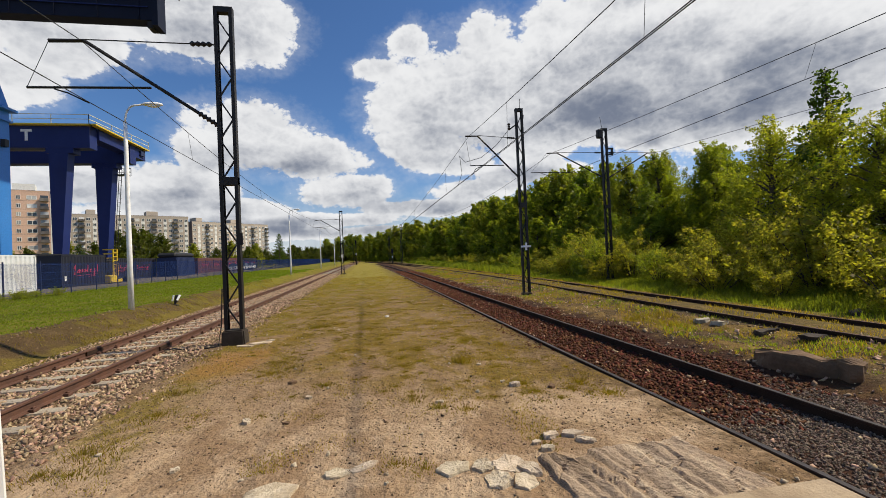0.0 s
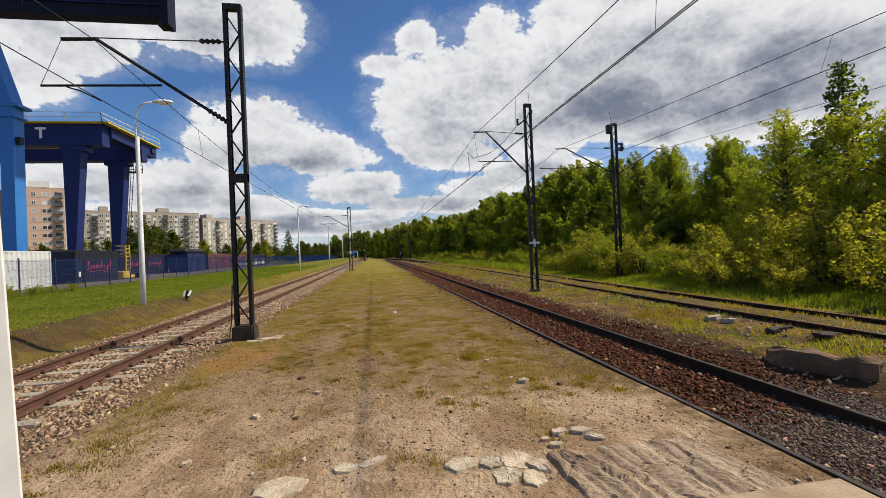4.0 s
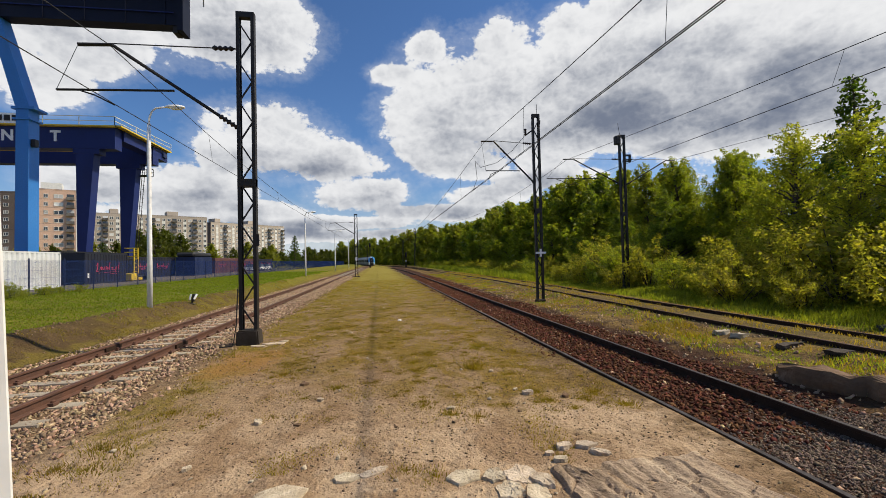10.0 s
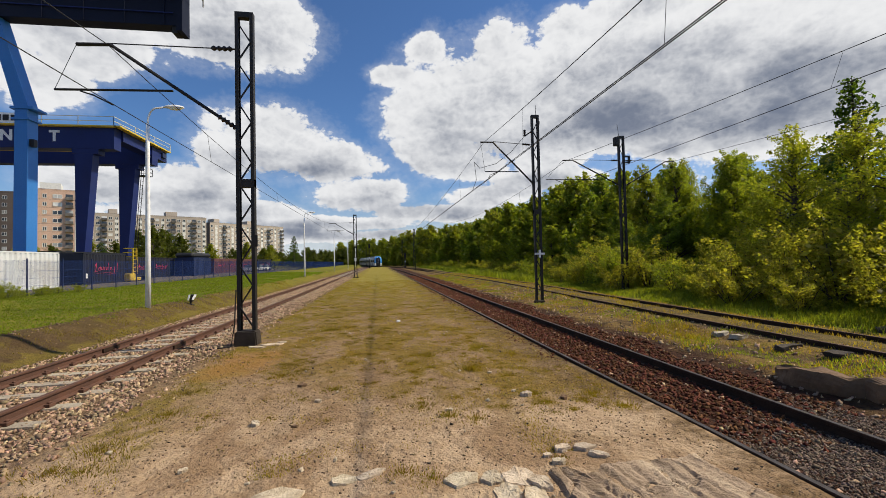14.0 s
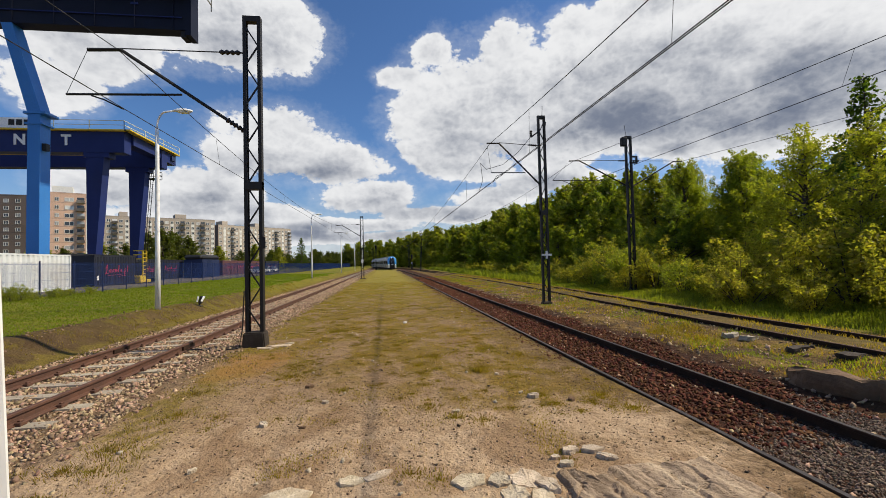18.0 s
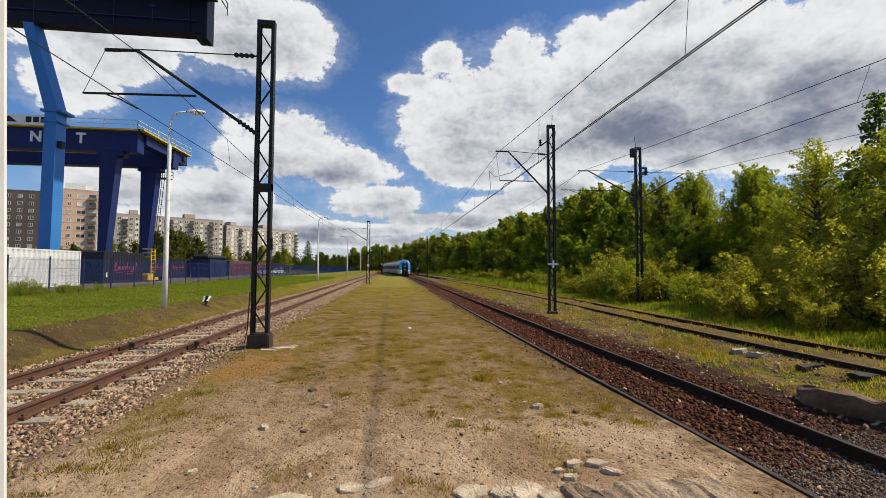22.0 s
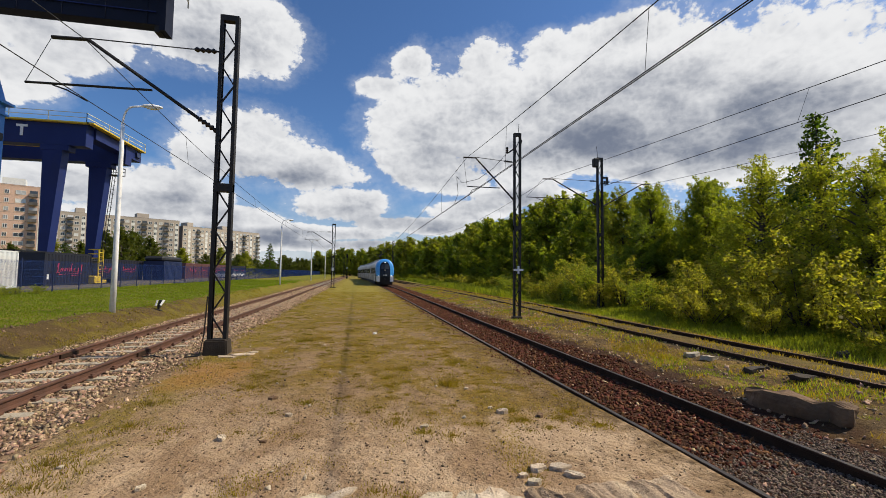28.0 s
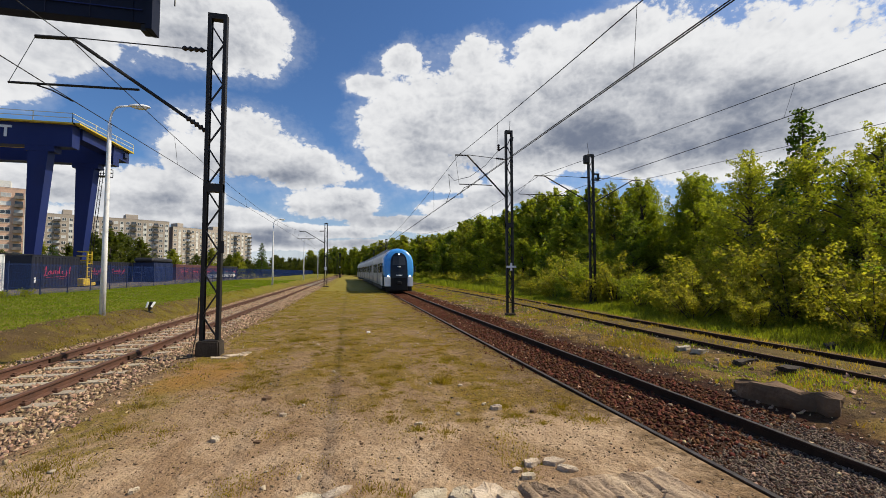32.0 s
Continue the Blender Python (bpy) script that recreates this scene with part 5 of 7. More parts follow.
def broadleaf(seed, h, spread, leafmat_, bark, label, leaves=5200, size=0.2, low=0.12, droop=0.3, clumps=46, core=9):
    """A tree: tapered bent trunk, limbs and a ragged crown of leaf clumps. Its base is the origin."""
    rng = np.random.default_rng(seed)
    t = thing("tree", pose(0, 0, -200), label, "tree", "trees of the wood")
    bend = rng.normal(scale=0.25, size=2)
    axis = [Vector((bend[0] * (i / 6) ** 2, bend[1] * (i / 6) ** 2, -0.2 + h * 0.9 * i / 6)) for i in range(7)]
    cs, rs, limbs = [], [], []
    for i in range(clumps):
        f = low + (1 - low) * (i + rng.random()) / clumps
        reach = spread * min(1.0, 0.45 + 2.2 * f) * (1 - f ** 1.7) ** 0.75 * rng.uniform(0.3, 1.1) + 0.1
        a_ = rng.random() * 6.283
        p = np.array([math.cos(a_) * reach + bend[0] * f * f, math.sin(a_) * reach + bend[1] * f * f, h * f * 0.97 + rng.normal(scale=0.15)])
        r = h * rng.uniform(0.034, 0.074) * (1 - 0.4 * f)
        cs.append(p), rs.append(r)
        if i % 2 == 0:
            z0 = max(0.3, p[2] - reach * 0.8)
            k = min(1.0, z0 / (h * 0.9))
            s = Vector((bend[0] * k * k, bend[1] * k * k, z0))
            e_ = Vector(p)
            limbs.append(tube([s, s.lerp(e_, 0.5) + Vector((0, 0, 0.12 * reach)), e_], 0.03, 4, [0.006 * h, 0.004 * h, 0.008]))
    raw("trunk", *join(tube(axis, 0.1, 7, [0.021 * h * (1 - 0.82 * i / 6) + 0.012 for i in range(7)]), *limbs), bark, t)
    cs = np.array(cs)
    out = cs * np.array([1, 1, 0]) / (np.hypot(cs[:, 0], cs[:, 1])[:, None] + 0.25) * rng.uniform(0.3, 1.1, (len(cs), 1)) + np.array([0.25, 0.0, 0.75]) + rng.normal(scale=0.3, size=cs.shape)
    out /= np.linalg.norm(out, axis=1, keepdims=True)
    pts = leaf_cloud(rng, cs, np.array(rs), leaves, size, droop, 1.3, out)
    inner = leaf_cloud(rng, cs * np.array([0.62, 0.62, 0.94]), np.array(rs) * 0.8, leaves // core, size * 2.6, 0.0, 1.0)
    me = quads("crown", np.concatenate([pts, inner]), leafmat_)
    o = new("crown", me)
    o.parent = t
    return t


def conifer(seed, h, spread, label):
    rng = np.random.default_rng(seed)
    t = thing("conifer_tree", pose(0, 0, -200), label, "tree", "trees of the wood")
    cs, rs, limbs = [], [], []
    for i in range(70):
        f = 0.1 + 0.9 * (i / 70) ** 0.9
        reach = spread * (1 - f) ** 0.8 * rng.uniform(0.45, 1.0) + 0.08
        a_ = i * 2.4 + rng.random()
        p = np.array([math.cos(a_) * reach, math.sin(a_) * reach, h * f - 0.15 * reach])
        cs.append(p), rs.append(0.25 + 0.28 * reach)
        limbs.append(tube([(0, 0, h * f), p], 0.02, 4, [0.03, 0.01]))
    raw("trunk", *join(tube([(0, 0, -0.2), (0, 0, h * 0.5), (0, 0, h)], 0.1, 7, [0.02 * h, 0.012 * h, 0.01]), *limbs), BARK, t)
    o = new("crown", quads("crown", leaf_cloud(rng, np.array(cs), np.array(rs), 4500, 0.2, 0.2, 0.5), NEEDLE))
    o.parent = t
    return t


def shrub(seed, h, spread, leafmat_, label, leaves=1800, size=0.12):
    rng = np.random.default_rng(seed)
    t = thing("bush", pose(0, 0, -200), label, "bush", "bushes before the wood")
    cs, rs, stems = [], [], []
    for i in range(30):
        a_, q = rng.random() * 6.283, rng.random() ** 0.6
        zz = h * rng.uniform(0.12, 0.95) * (1 - 0.35 * q * q)
        p = np.array([math.cos(a_) * spread * q, math.sin(a_) * spread * q, zz])
        cs.append(p), rs.append(h * rng.uniform(0.10, 0.17))
        if i % 2:
            stems.append(tube([(p[0] * 0.15, p[1] * 0.15, -0.1), (p[0] * 0.6, p[1] * 0.6, zz * 0.6), p], 0.015, 4, [0.02, 0.014, 0.006]))
    raw("branching_stem", *join(*stems), BARK, t)
    cs = np.array(cs)
    out = cs * np.array([0.5, 0.5, 0]) + np.array([0.2, 0.0, 0.8]) + rng.normal(scale=0.35, size=cs.shape)
    out /= np.linalg.norm(out, axis=1, keepdims=True)
    inner = leaf_cloud(rng, cs * np.array([0.7, 0.7, 0.85]), np.array(rs) * 0.8, leaves // 14, size * 2.4, 0.0, 0.9)
    o = new("foliage", quads("foliage", np.concatenate([leaf_cloud(rng, cs, np.array(rs), leaves, size, 0.4, 0.9, out), inner]), leafmat_))
    o.parent = t
    return t


def kinds(leaves, size, seed):
    """Five kinds of broadleaf trees, with so many leaves."""
    return [broadleaf(seed + 1, 10, 3.1, LEAF_BRIGHT, BARK, "tall fresh green tree at the wood's edge", leaves, size, 0.14, 0.35, 150),
            broadleaf(seed + 2, 10, 3.5, LEAF_DEEP, BARK, "dense deep green tree at the wood's edge", leaves, size, 0.16, 0.1, 140),
            broadleaf(seed + 3, 10, 2.8, LEAF_BRIGHT, BARK, "slender bright green tree at the wood's edge", leaves, size, 0.03, 0.5, 140),
            broadleaf(seed + 4, 10, 3.9, LEAF_DEEP, BARK, "broad dark green tree in the wood", leaves, size, 0.2, 0.1, 150),
            broadleaf(seed + 5, 10, 3.1, LEAF_OLIVE, BARK, "yellow-green young tree at the wood's edge", leaves, size, 0.03, 0.4, 140)]


TREES = kinds(26000, 0.125, 10)
MID_TREES = kinds(7500, 0.26, 30)
FAR_TREES = kinds(2600, 0.44, 50)
YARD_TREES = [broadleaf(61, 10, 3.6, LEAF_DARK, BARK, "dark round-headed tree of the yard", 5200, 0.30, 0.1, 0.2, 120), broadleaf(62, 10, 3.2, LEAF_DARK, BARK, "dark green tree behind the containers", 5200, 0.30, 0.06, 0.3, 120)]
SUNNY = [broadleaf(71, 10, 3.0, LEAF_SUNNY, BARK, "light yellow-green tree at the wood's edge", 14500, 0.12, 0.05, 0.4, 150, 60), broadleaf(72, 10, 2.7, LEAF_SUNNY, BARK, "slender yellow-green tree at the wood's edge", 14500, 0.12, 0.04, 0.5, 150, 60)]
PINE = conifer(21, 10, 2.2, "dark pointed conifer among the trees")
SHRUBS = [shrub(31, 2.6, 1.5, LEAF_BUSH, "yellow-green bush before the wood", 5200, 0.082), shrub(32, 2.6, 1.8, LEAF_BUSH, "yellow-green bush before the wood", 5200, 0.082),
          shrub(33, 2.6, 1.4, LEAF_BUSH, "yellow-green bush before the wood", 5200, 0.082), shrub(34, 2.6, 1.6, LEAF_BRIGHT, "fresh green bush before the wood", 5200, 0.082),
          shrub(35, 2.6, 1.5, LEAF_DEEP, "deep green bush before the wood", 5200, 0.082)]
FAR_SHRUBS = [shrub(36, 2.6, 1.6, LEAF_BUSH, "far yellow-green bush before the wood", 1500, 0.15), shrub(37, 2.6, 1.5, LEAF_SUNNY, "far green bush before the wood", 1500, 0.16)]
used = set()


def plant(kind, x, y, h, base, rz, stretch=1.0):
    """Sets a tree of the kind at a place; the first one is the original itself."""
    s = h / base
    m = Matrix.LocRotScale((x, y, ground_z(x, y) if abs(x) < 60 and y < 300 else 0.3), Euler((0, 0, rz)), None)
    o = kind if kind not in used else copy_thing(kind, m)
    used.add(kind)
    o.matrix_basis = m @ Matrix.Diagonal((s * stretch, s * stretch, s, 1))
    return o


# how high the wood stands against the sky, seen from the camera: way across over way ahead, rise over way ahead
SKYLINE_U = np.array([0.0, 0.025, 0.092, 0.173, 0.243, 0.315, 0.388, 0.46, 0.537, 0.617, 0.696, 0.794, 0.893, 0.95, 1.00, 1.06, 1.126, 1.19, 1.26, 1.333, 1.40, 1.50, 1.65, 1.9])
SKYLINE_V = np.array([0.055, 0.060, 0.080, 0.086, 0.106, 0.133, 0.154, 0.18, 0.219, 0.205, 0.223, 0.243, 0.235, 0.28, 0.365, 0.34, 0.380, 0.33, 0.37, 0.45, 0.388, 0.335, 0.45, 0.40])
edge_x = curve_through([(-40, 17.5), (0, 17.2), (30, 17.0), (60, 18.5), (100, 19.0), (140, 17.5), (180, 11.5), (230, 0), (280, -16), (330, -40), (400, -75)])
rng = np.random.default_rng(5)
y = -2.0
while y < 330:
    for depth in (0.8, 4.2, 8.0):
        if depth < 1 and y < 110 and (y < 15 or rng.random() < 0.55):
            continue
        if depth > 7 and y < 26:
            continue
        yy = y + rng.uniform(-1.2, 1.2)
        xx = edge_x(yy) + depth + rng.uniform(-0.9, 1.1)
        u_ = xx / max(yy, 1.0)
        v_ = float(np.interp(u_, SKYLINE_U, SKYLINE_V))
        hh = 2.0 + v_ * max(yy, 9.0) * rng.uniform(0.88, 1.02)
        hh = min(max(hh, 5.5), 17.0) * (rng.uniform(0.55, 0.8) if depth < 1 else 1.0)
        kind = (TREES if yy < 34 else MID_TREES if yy < 85 else FAR_TREES)[int(rng.choice(5, p=(0.38, 0.07, 0.30, 0.05, 0.20) if u_ < 0.93 else (0.36, 0.06, 0.32, 0.06, 0.20)))]
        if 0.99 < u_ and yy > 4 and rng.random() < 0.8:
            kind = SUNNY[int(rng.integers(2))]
        plant(kind, xx, yy, hh, 10, rng.random() * 6.28, (1.35 if depth < 1 else 1.1) if yy < 60 else 1.2)
    y += 2.9 * (1 + max(0.0, y) / 45)
plant(PINE, 21.5, 16.1, 9.8, 10, 0.3)
plant(PINE, 27.0, 27.5, 9.2, 10, 1.3)
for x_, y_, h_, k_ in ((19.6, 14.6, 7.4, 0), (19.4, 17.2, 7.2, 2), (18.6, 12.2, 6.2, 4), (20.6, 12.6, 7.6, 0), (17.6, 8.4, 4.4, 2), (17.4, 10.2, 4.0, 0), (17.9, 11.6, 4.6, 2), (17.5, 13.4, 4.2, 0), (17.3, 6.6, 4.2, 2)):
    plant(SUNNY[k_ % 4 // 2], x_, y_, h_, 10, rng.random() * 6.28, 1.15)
y = -6.0
while y < 150:
    for k in range(2):
        yy = y + rng.uniform(-0.7, 0.7)
        xx = edge_x(yy) - 2.6 + 1.5 * k + rng.uniform(-0.7, 0.5)
        if rng.random() < 0.18:
            continue
        plant(SHRUBS[int(rng.choice(5, p=(0.26, 0.20, 0.20, 0.20, 0.14)))] if yy < 45 else FAR_SHRUBS[int(rng.integers(2))], xx, yy, rng.uniform(1.3, 2.5) + 0.9 * k * (yy < 32) if yy < 45 else rng.uniform(1.1, 1.9), 2.6, rng.random() * 6.28, 1.15 if yy < 45 else 1.5)
    y += 1.7 * (1 + max(0, y) / 35)
# trees of the yard and before the flats
for x_, y_, h_, k_ in ((-50, 104, 10.5, 1), (-55, 108, 10, 3), (-46, 108, 9, 1), (-62, 112, 8, 3), (-59, 128, 12, 0), (-70, 135, 9, 2), (-48, 150, 7, 0), (-42, 165, 7, 1), (-36, 150, 8, 4),
                        (-56, 190, 11, 4), (-46, 190, 9, 1), (-38, 200, 8, 1), (-28, 190, 7, 1), (-92, 130, 8, 4), (-84, 124, 8, 2), (-75, 122, 9, 4), (-100, 140, 9, 2), (-110, 150, 9, 4),
                        (-62, 170, 10, 4), (-68, 160, 9, 2), (-80, 190, 10, 1), (-52, 205, 9, 1), (-34, 215, 8, 3), (-25, 220, 7.5, 1), (-40, 240, 10, 1), (-30, 250, 9, 3), (-22, 245, 9, 1)):
    plant(YARD_TREES[k_ % 2] if k_ < 4 else FAR_TREES[4], x_, y_, h_, 10, rng.random() * 6.28, 1.25)
for k in range(12):
    plant(YARD_TREES[k % 2], -62 + 4.4 * k + rng.uniform(-1, 1), 238 + rng.uniform(0, 14), rng.uniform(7.0, 10.5), 10, rng.random() * 6.28, 1.5)
plant(PINE, -32, 168, 12.0, 10, 0.0, 1.1)
plant(PINE, -62, 106, 7.5, 10, 1.0, 1.6)
plant(PINE, -66, 108, 6.5, 10, 2.0, 1.6)


def far_wood():
    """Woods closing the distance all round, as one mass of foliage clumps."""
    r_ = np.random.default_rng(8)
    cs, rs = [], []
    for i in range(420):
        a_ = r_.uniform(-75, 32)
        dist = r_.uniform(340, 430)
        cs.append((math.sin(radians(a_)) * dist, math.cos(radians(a_)) * dist, r_.uniform(1.0, 9.5)))
        rs.append(r_.uniform(3.0, 5.5))
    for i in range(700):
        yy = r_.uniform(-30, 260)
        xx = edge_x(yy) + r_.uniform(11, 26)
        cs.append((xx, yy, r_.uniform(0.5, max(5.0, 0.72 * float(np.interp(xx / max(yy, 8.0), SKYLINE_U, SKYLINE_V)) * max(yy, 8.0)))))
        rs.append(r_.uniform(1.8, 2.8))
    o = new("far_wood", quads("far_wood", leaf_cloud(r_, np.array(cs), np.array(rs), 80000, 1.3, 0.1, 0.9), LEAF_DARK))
    tagged(o, "dark green distant woodland closing the view", "wood", kind="stuff")


far_wood()


def blades(name, mat, n, area, h, label, keep=None, seed=3, lean=0.35, width=0.012, power=1.0):
    """Grass blades over an area, thickened in tufts."""
    r_ = np.random.default_rng(seed)
    x0, x1, y0, y1 = area
    xs, ys = r_.uniform(x0, x1, n), y0 + (y1 - y0) * r_.random(n) ** power
    ok = np.array([keep(a_, b_) if keep else True for a_, b_ in zip(xs, ys)])
    xs, ys = xs[ok], ys[ok]
    n = len(xs)
    zs = np.array([ground_z(a_, b_) for a_, b_ in zip(xs, ys)])
    an = r_.uniform(0, 6.283, n)
    hh = h * r_.uniform(0.4, 1.25, n)
    wd = width * (1 + ys / 12)
    dx, dy = np.cos(an) * wd, np.sin(an) * wd
    lx, ly = -np.sin(an) * hh * lean * r_.uniform(-1, 1, n), np.cos(an) * hh * lean * r_.uniform(-1, 1, n)
    q = np.stack([np.stack([xs - dx, ys - dy, zs - 0.01], 1), np.stack([xs + dx, ys + dy, zs - 0.01], 1),
                  np.stack([xs + lx + dx * 0.25, ys + ly + dy * 0.25, zs + hh], 1), np.stack([xs + lx - dx * 0.25, ys + ly - dy * 0.25, zs + hh], 1)], 1).reshape(-1, 3)
    o = new(name, quads(name, q, mat))
    return tagged(o, label, "grass", kind="stuff")


def clump(r_, x, y, radius, n, h, width):
    """Blades of one tuft, as quads."""
    a_, q = r_.uniform(0, 6.283, n), radius * np.abs(r_.normal(scale=0.55, size=n))
    xs, ys = x + np.cos(a_) * q, y + np.sin(a_) * q
    zs = np.full(n, ground_z(x, y))
    an, hh = r_.uniform(0, 6.283, n), h * r_.uniform(0.5, 1.2, n)
    dx, dy = np.cos(an) * width, np.sin(an) * width
    lx, ly = np.cos(a_) * hh * 1.4 * r_.random(n), np.sin(a_) * hh * 1.4 * r_.random(n)
    return np.stack([np.stack([xs - dx, ys - dy, zs - 0.01], 1), np.stack([xs + dx, ys + dy, zs - 0.01], 1),
                     np.stack([xs + lx + dx * 0.3, ys + ly + dy * 0.3, zs + hh], 1), np.stack([xs + lx - dx * 0.3, ys + ly - dy * 0.3, zs + hh], 1)], 1).reshape(-1, 3)


def tuft(x, y, scale, cut, seed=0.0):
    return noise.noise((x * scale + seed, y * scale, 2.0 + seed)) > cut


blades("lawn_grass", LAWN, 110000, (-18.5, -8.4, 8, 75), 0.036, "short green lawn grass", lambda a_, b_: a_ < -8.9 + 0.5 * noise.noise((a_, b_ * 0.5, 0)) or tuft(a_, b_, 1.1, 0.2), 3, power=1.3, lean=1.1, width=0.008)
blades("dry_grass", DRYGRASS, 150000, (-3.4, 3.5, 4.2, 45), 0.018, "thin dry grass on bare sand", lambda a_, b_: tuft(a_, b_, 1.4, 0.22 - 0.45 * smooth01(b_ + 0.6 * a_, 5, 12) + 0.35 * random.random()), 4, power=1.7, width=0.004, lean=1.3)
blades("green_grass", TUFTGRASS, 14000, (-3.6, 3.4, 4.0, 70), 0.022, "green grass patches between the tracks", lambda a_, b_: tuft(a_, b_, 1.3, 0.40 - 0.35 * smooth01(b_, 8, 40) + 0.2 * random.random(), 9.0), 5, power=1.5, width=0.007)
blades("tall_grass", TALLGRASS, 110000, (11.7, 17.0, 4, 80), 0.17, "tall pale green grass along the wood", lambda a_, b_: random.random() < smooth01(a_ + noise.noise((a_, b_ * 0.5, 1)), 11.4, 13.2), 6, power=1.5, width=0.006, lean=0.6)
blades("reeds", TALLGRASS, 26000, (11.5, 18.0, 34, 130), 0.55, "tall bright green reeds before the wood", lambda a_, b_: edge_x(b_) - 6.0 < a_ < edge_x(b_) - 1.0, 16, power=1.2, width=0.008, lean=0.5)
blades("weeds", TALLGRASS, 20000, (6.7, 9.2, 5, 60), 0.06, "low weeds between two tracks", lambda a_, b_: tuft(a_, b_, 0.9, -0.02 + 0.35 * random.random(), 4.0), 7, power=1.6, width=0.007, lean=0.8)
blades("dry_weeds", DRYGRASS, 30000, (6.6, 11.8, 3, 60), 0.07, "dry weeds along the siding", lambda a_, b_: tuft(a_, b_, 0.9, 0.0, 6.0), 8, power=1.6, width=0.006, lean=0.8)
blades("track_edge_grass", TUFTGRASS, 9000, (-3.7, -2.5, 4.2, 40), 0.04, "dry grass tufts along the ballast", lambda a_, b_: tuft(a_, b_, 1.6, 0.05 + 0.3 * random.random(), 2.0), 12, power=1.6, width=0.005, lean=0.8)
blades("bank_grass", TUFTGRASS, 16000, (-8.7, -7.0, 6, 40), 0.045, "olive grass and moss on the low bank", lambda a_, b_: tuft(a_, b_, 1.5, -0.15 + 0.5 * random.random(), 7.0), 15, power=1.5, width=0.005, lean=1.0)
patch_ = lambda a_, b_: noise.noise((a_ * 1.6, b_ * 0.9, 3)) + 0.5 * random.random() > 0.1 + ((a_ - 7.7) / 0.7) ** 2 * 0.6 + ((b_ - 10.3) / 1.8) ** 2 * 0.6
blades("weed_clump", TUFTGRASS, 6000, (6.9, 8.5, 8.2, 12.6), 0.10, "dark green weed clump between two tracks", patch_, 14, power=1.0, width=0.005, lean=1.2)

r_ = np.random.default_rng(77)
TUFTS = [(2.15, 6.05, 0.12, 0.06), (1.62, 7.6, 0.16, 0.16), (0.55, 5.8, 0.34, 0.05), (0.85, 5.4, 0.2, 0.05), (1.2, 5.25, 0.18, 0.04), (3.2, 5.3, 0.25, 0.05), (3.1, 5.9, 0.2, 0.05), (0.2, 4.05, 0.25, 0.03), (0.45, 3.9, 0.2, 0.03), (1.75, 4.05, 0.14, 0.04),
         (-0.7, 6.9, 0.25, 0.04), (0.9, 9.0, 0.4, 0.05), (-1.7, 8.0, 0.35, 0.05), (-2.9, 4.7, 0.3, 0.05), (-3.1, 5.2, 0.35, 0.06), (-2.8, 6.2, 0.3, 0.05), (-3.0, 7.2, 0.3, 0.05), (-3.2, 4.75, 0.25, 0.05), (2.2, 9.5, 0.4, 0.06), (0.0, 12.0, 0.5, 0.06), (-1.5, 13.0, 0.5, 0.06)]
TUFTS += [(float(r_.uniform(-2.6, 3.3)), 5.6 + 13 * float(r_.random()) ** 1.4, float(r_.uniform(0.16, 0.45)), float(r_.uniform(0.010, 0.020))) for _ in range(110)]
spots = [(float(r_.uniform(-2.8, 3.4)), 5.2 + 16 * float(r_.random()) ** 1.3, float(r_.uniform(0.06, 0.24)), float(r_.uniform(0.012, 0.026))) for _ in range(420)]
TUFTS += [q for q in spots if tuft(q[0], q[1], 0.8, 0.0, 5.0) and q[0] * 0.9 + q[1] > 6.0]
tufted = {False: [], True: []}
for k, (tx, ty, tr, th) in enumerate(TUFTS):
    tufted[k % 8 != 0 if k > 30 else k % 5 not in (0, 3)].append(clump(r_, tx, ty, tr, int(110 + 520 * tr), th * 0.7, 0.003 + 0.0004 * ty))
for dry_, mt in ((False, TUFTGRASS), (True, DULLGRASS)):
    tagged(new("grass_tufts", quads("grass_tufts", np.concatenate(tufted[dry_]), mt)), "low grass tufts growing in bare sand", "grass", kind="stuff")
patch = [clump(r_, 7.4 + r_.normal(scale=0.45), 6.9 + r_.normal(scale=0.8), 0.16, 34, 0.045, 0.005) for _ in range(55)]
tagged(new("weed_patch", quads("weed_patch", np.concatenate(patch), TALLGRASS)), "bright green weeds behind a concrete block", "grass", kind="stuff")
for k in range(9):
    plant(SHRUBS[3], -17.4 + r_.uniform(-0.4, 0.4), 20.8 + 0.85 * k + r_.uniform(-0.4, 0.4), r_.uniform(0.35, 0.85), 2.6, r_.random() * 6.28, 1.15)


# ---------------------------------------------------------------- train
BLUE = material("light_blue_train_paint", (0.06, 0.32, 0.78), (0.07, 0.34, 0.80), 0.4, 0.28, 0.0, spec=0.6)
SILVER = material("silver_train_paint", (0.46, 0.47, 0.48), (0.40, 0.41, 0.43), 0.4, 0.35, 0.0, metal=0.1, stain=(0.36, 0.35, 0.34))
TWHITE = material("white_train_paint", (0.88, 0.88, 0.87), (0.85, 0.85, 0.84), 0.5, 0.35, 0.0)
BLACKGLASS = material("black_glazing", (0.008, 0.009, 0.011), (0.012, 0.013, 0.015), 0.5, 0.22, 0.0, spec=0.35)
SCREEN = material("tinted_windscreen", (0.03, 0.034, 0.038), (0.045, 0.05, 0.055), 0.8, 0.2, 0.0, spec=0.35)
BLACKMATT = material("black_underframe", (0.014, 0.013, 0.012), (0.022, 0.02, 0.018), 1.5, 0.8, 0.2, 20)
ROOFGREY = material("grey_train_roof", (0.30, 0.31, 0.32), (0.25, 0.26, 0.27), 0.6, 0.6, 0.05)
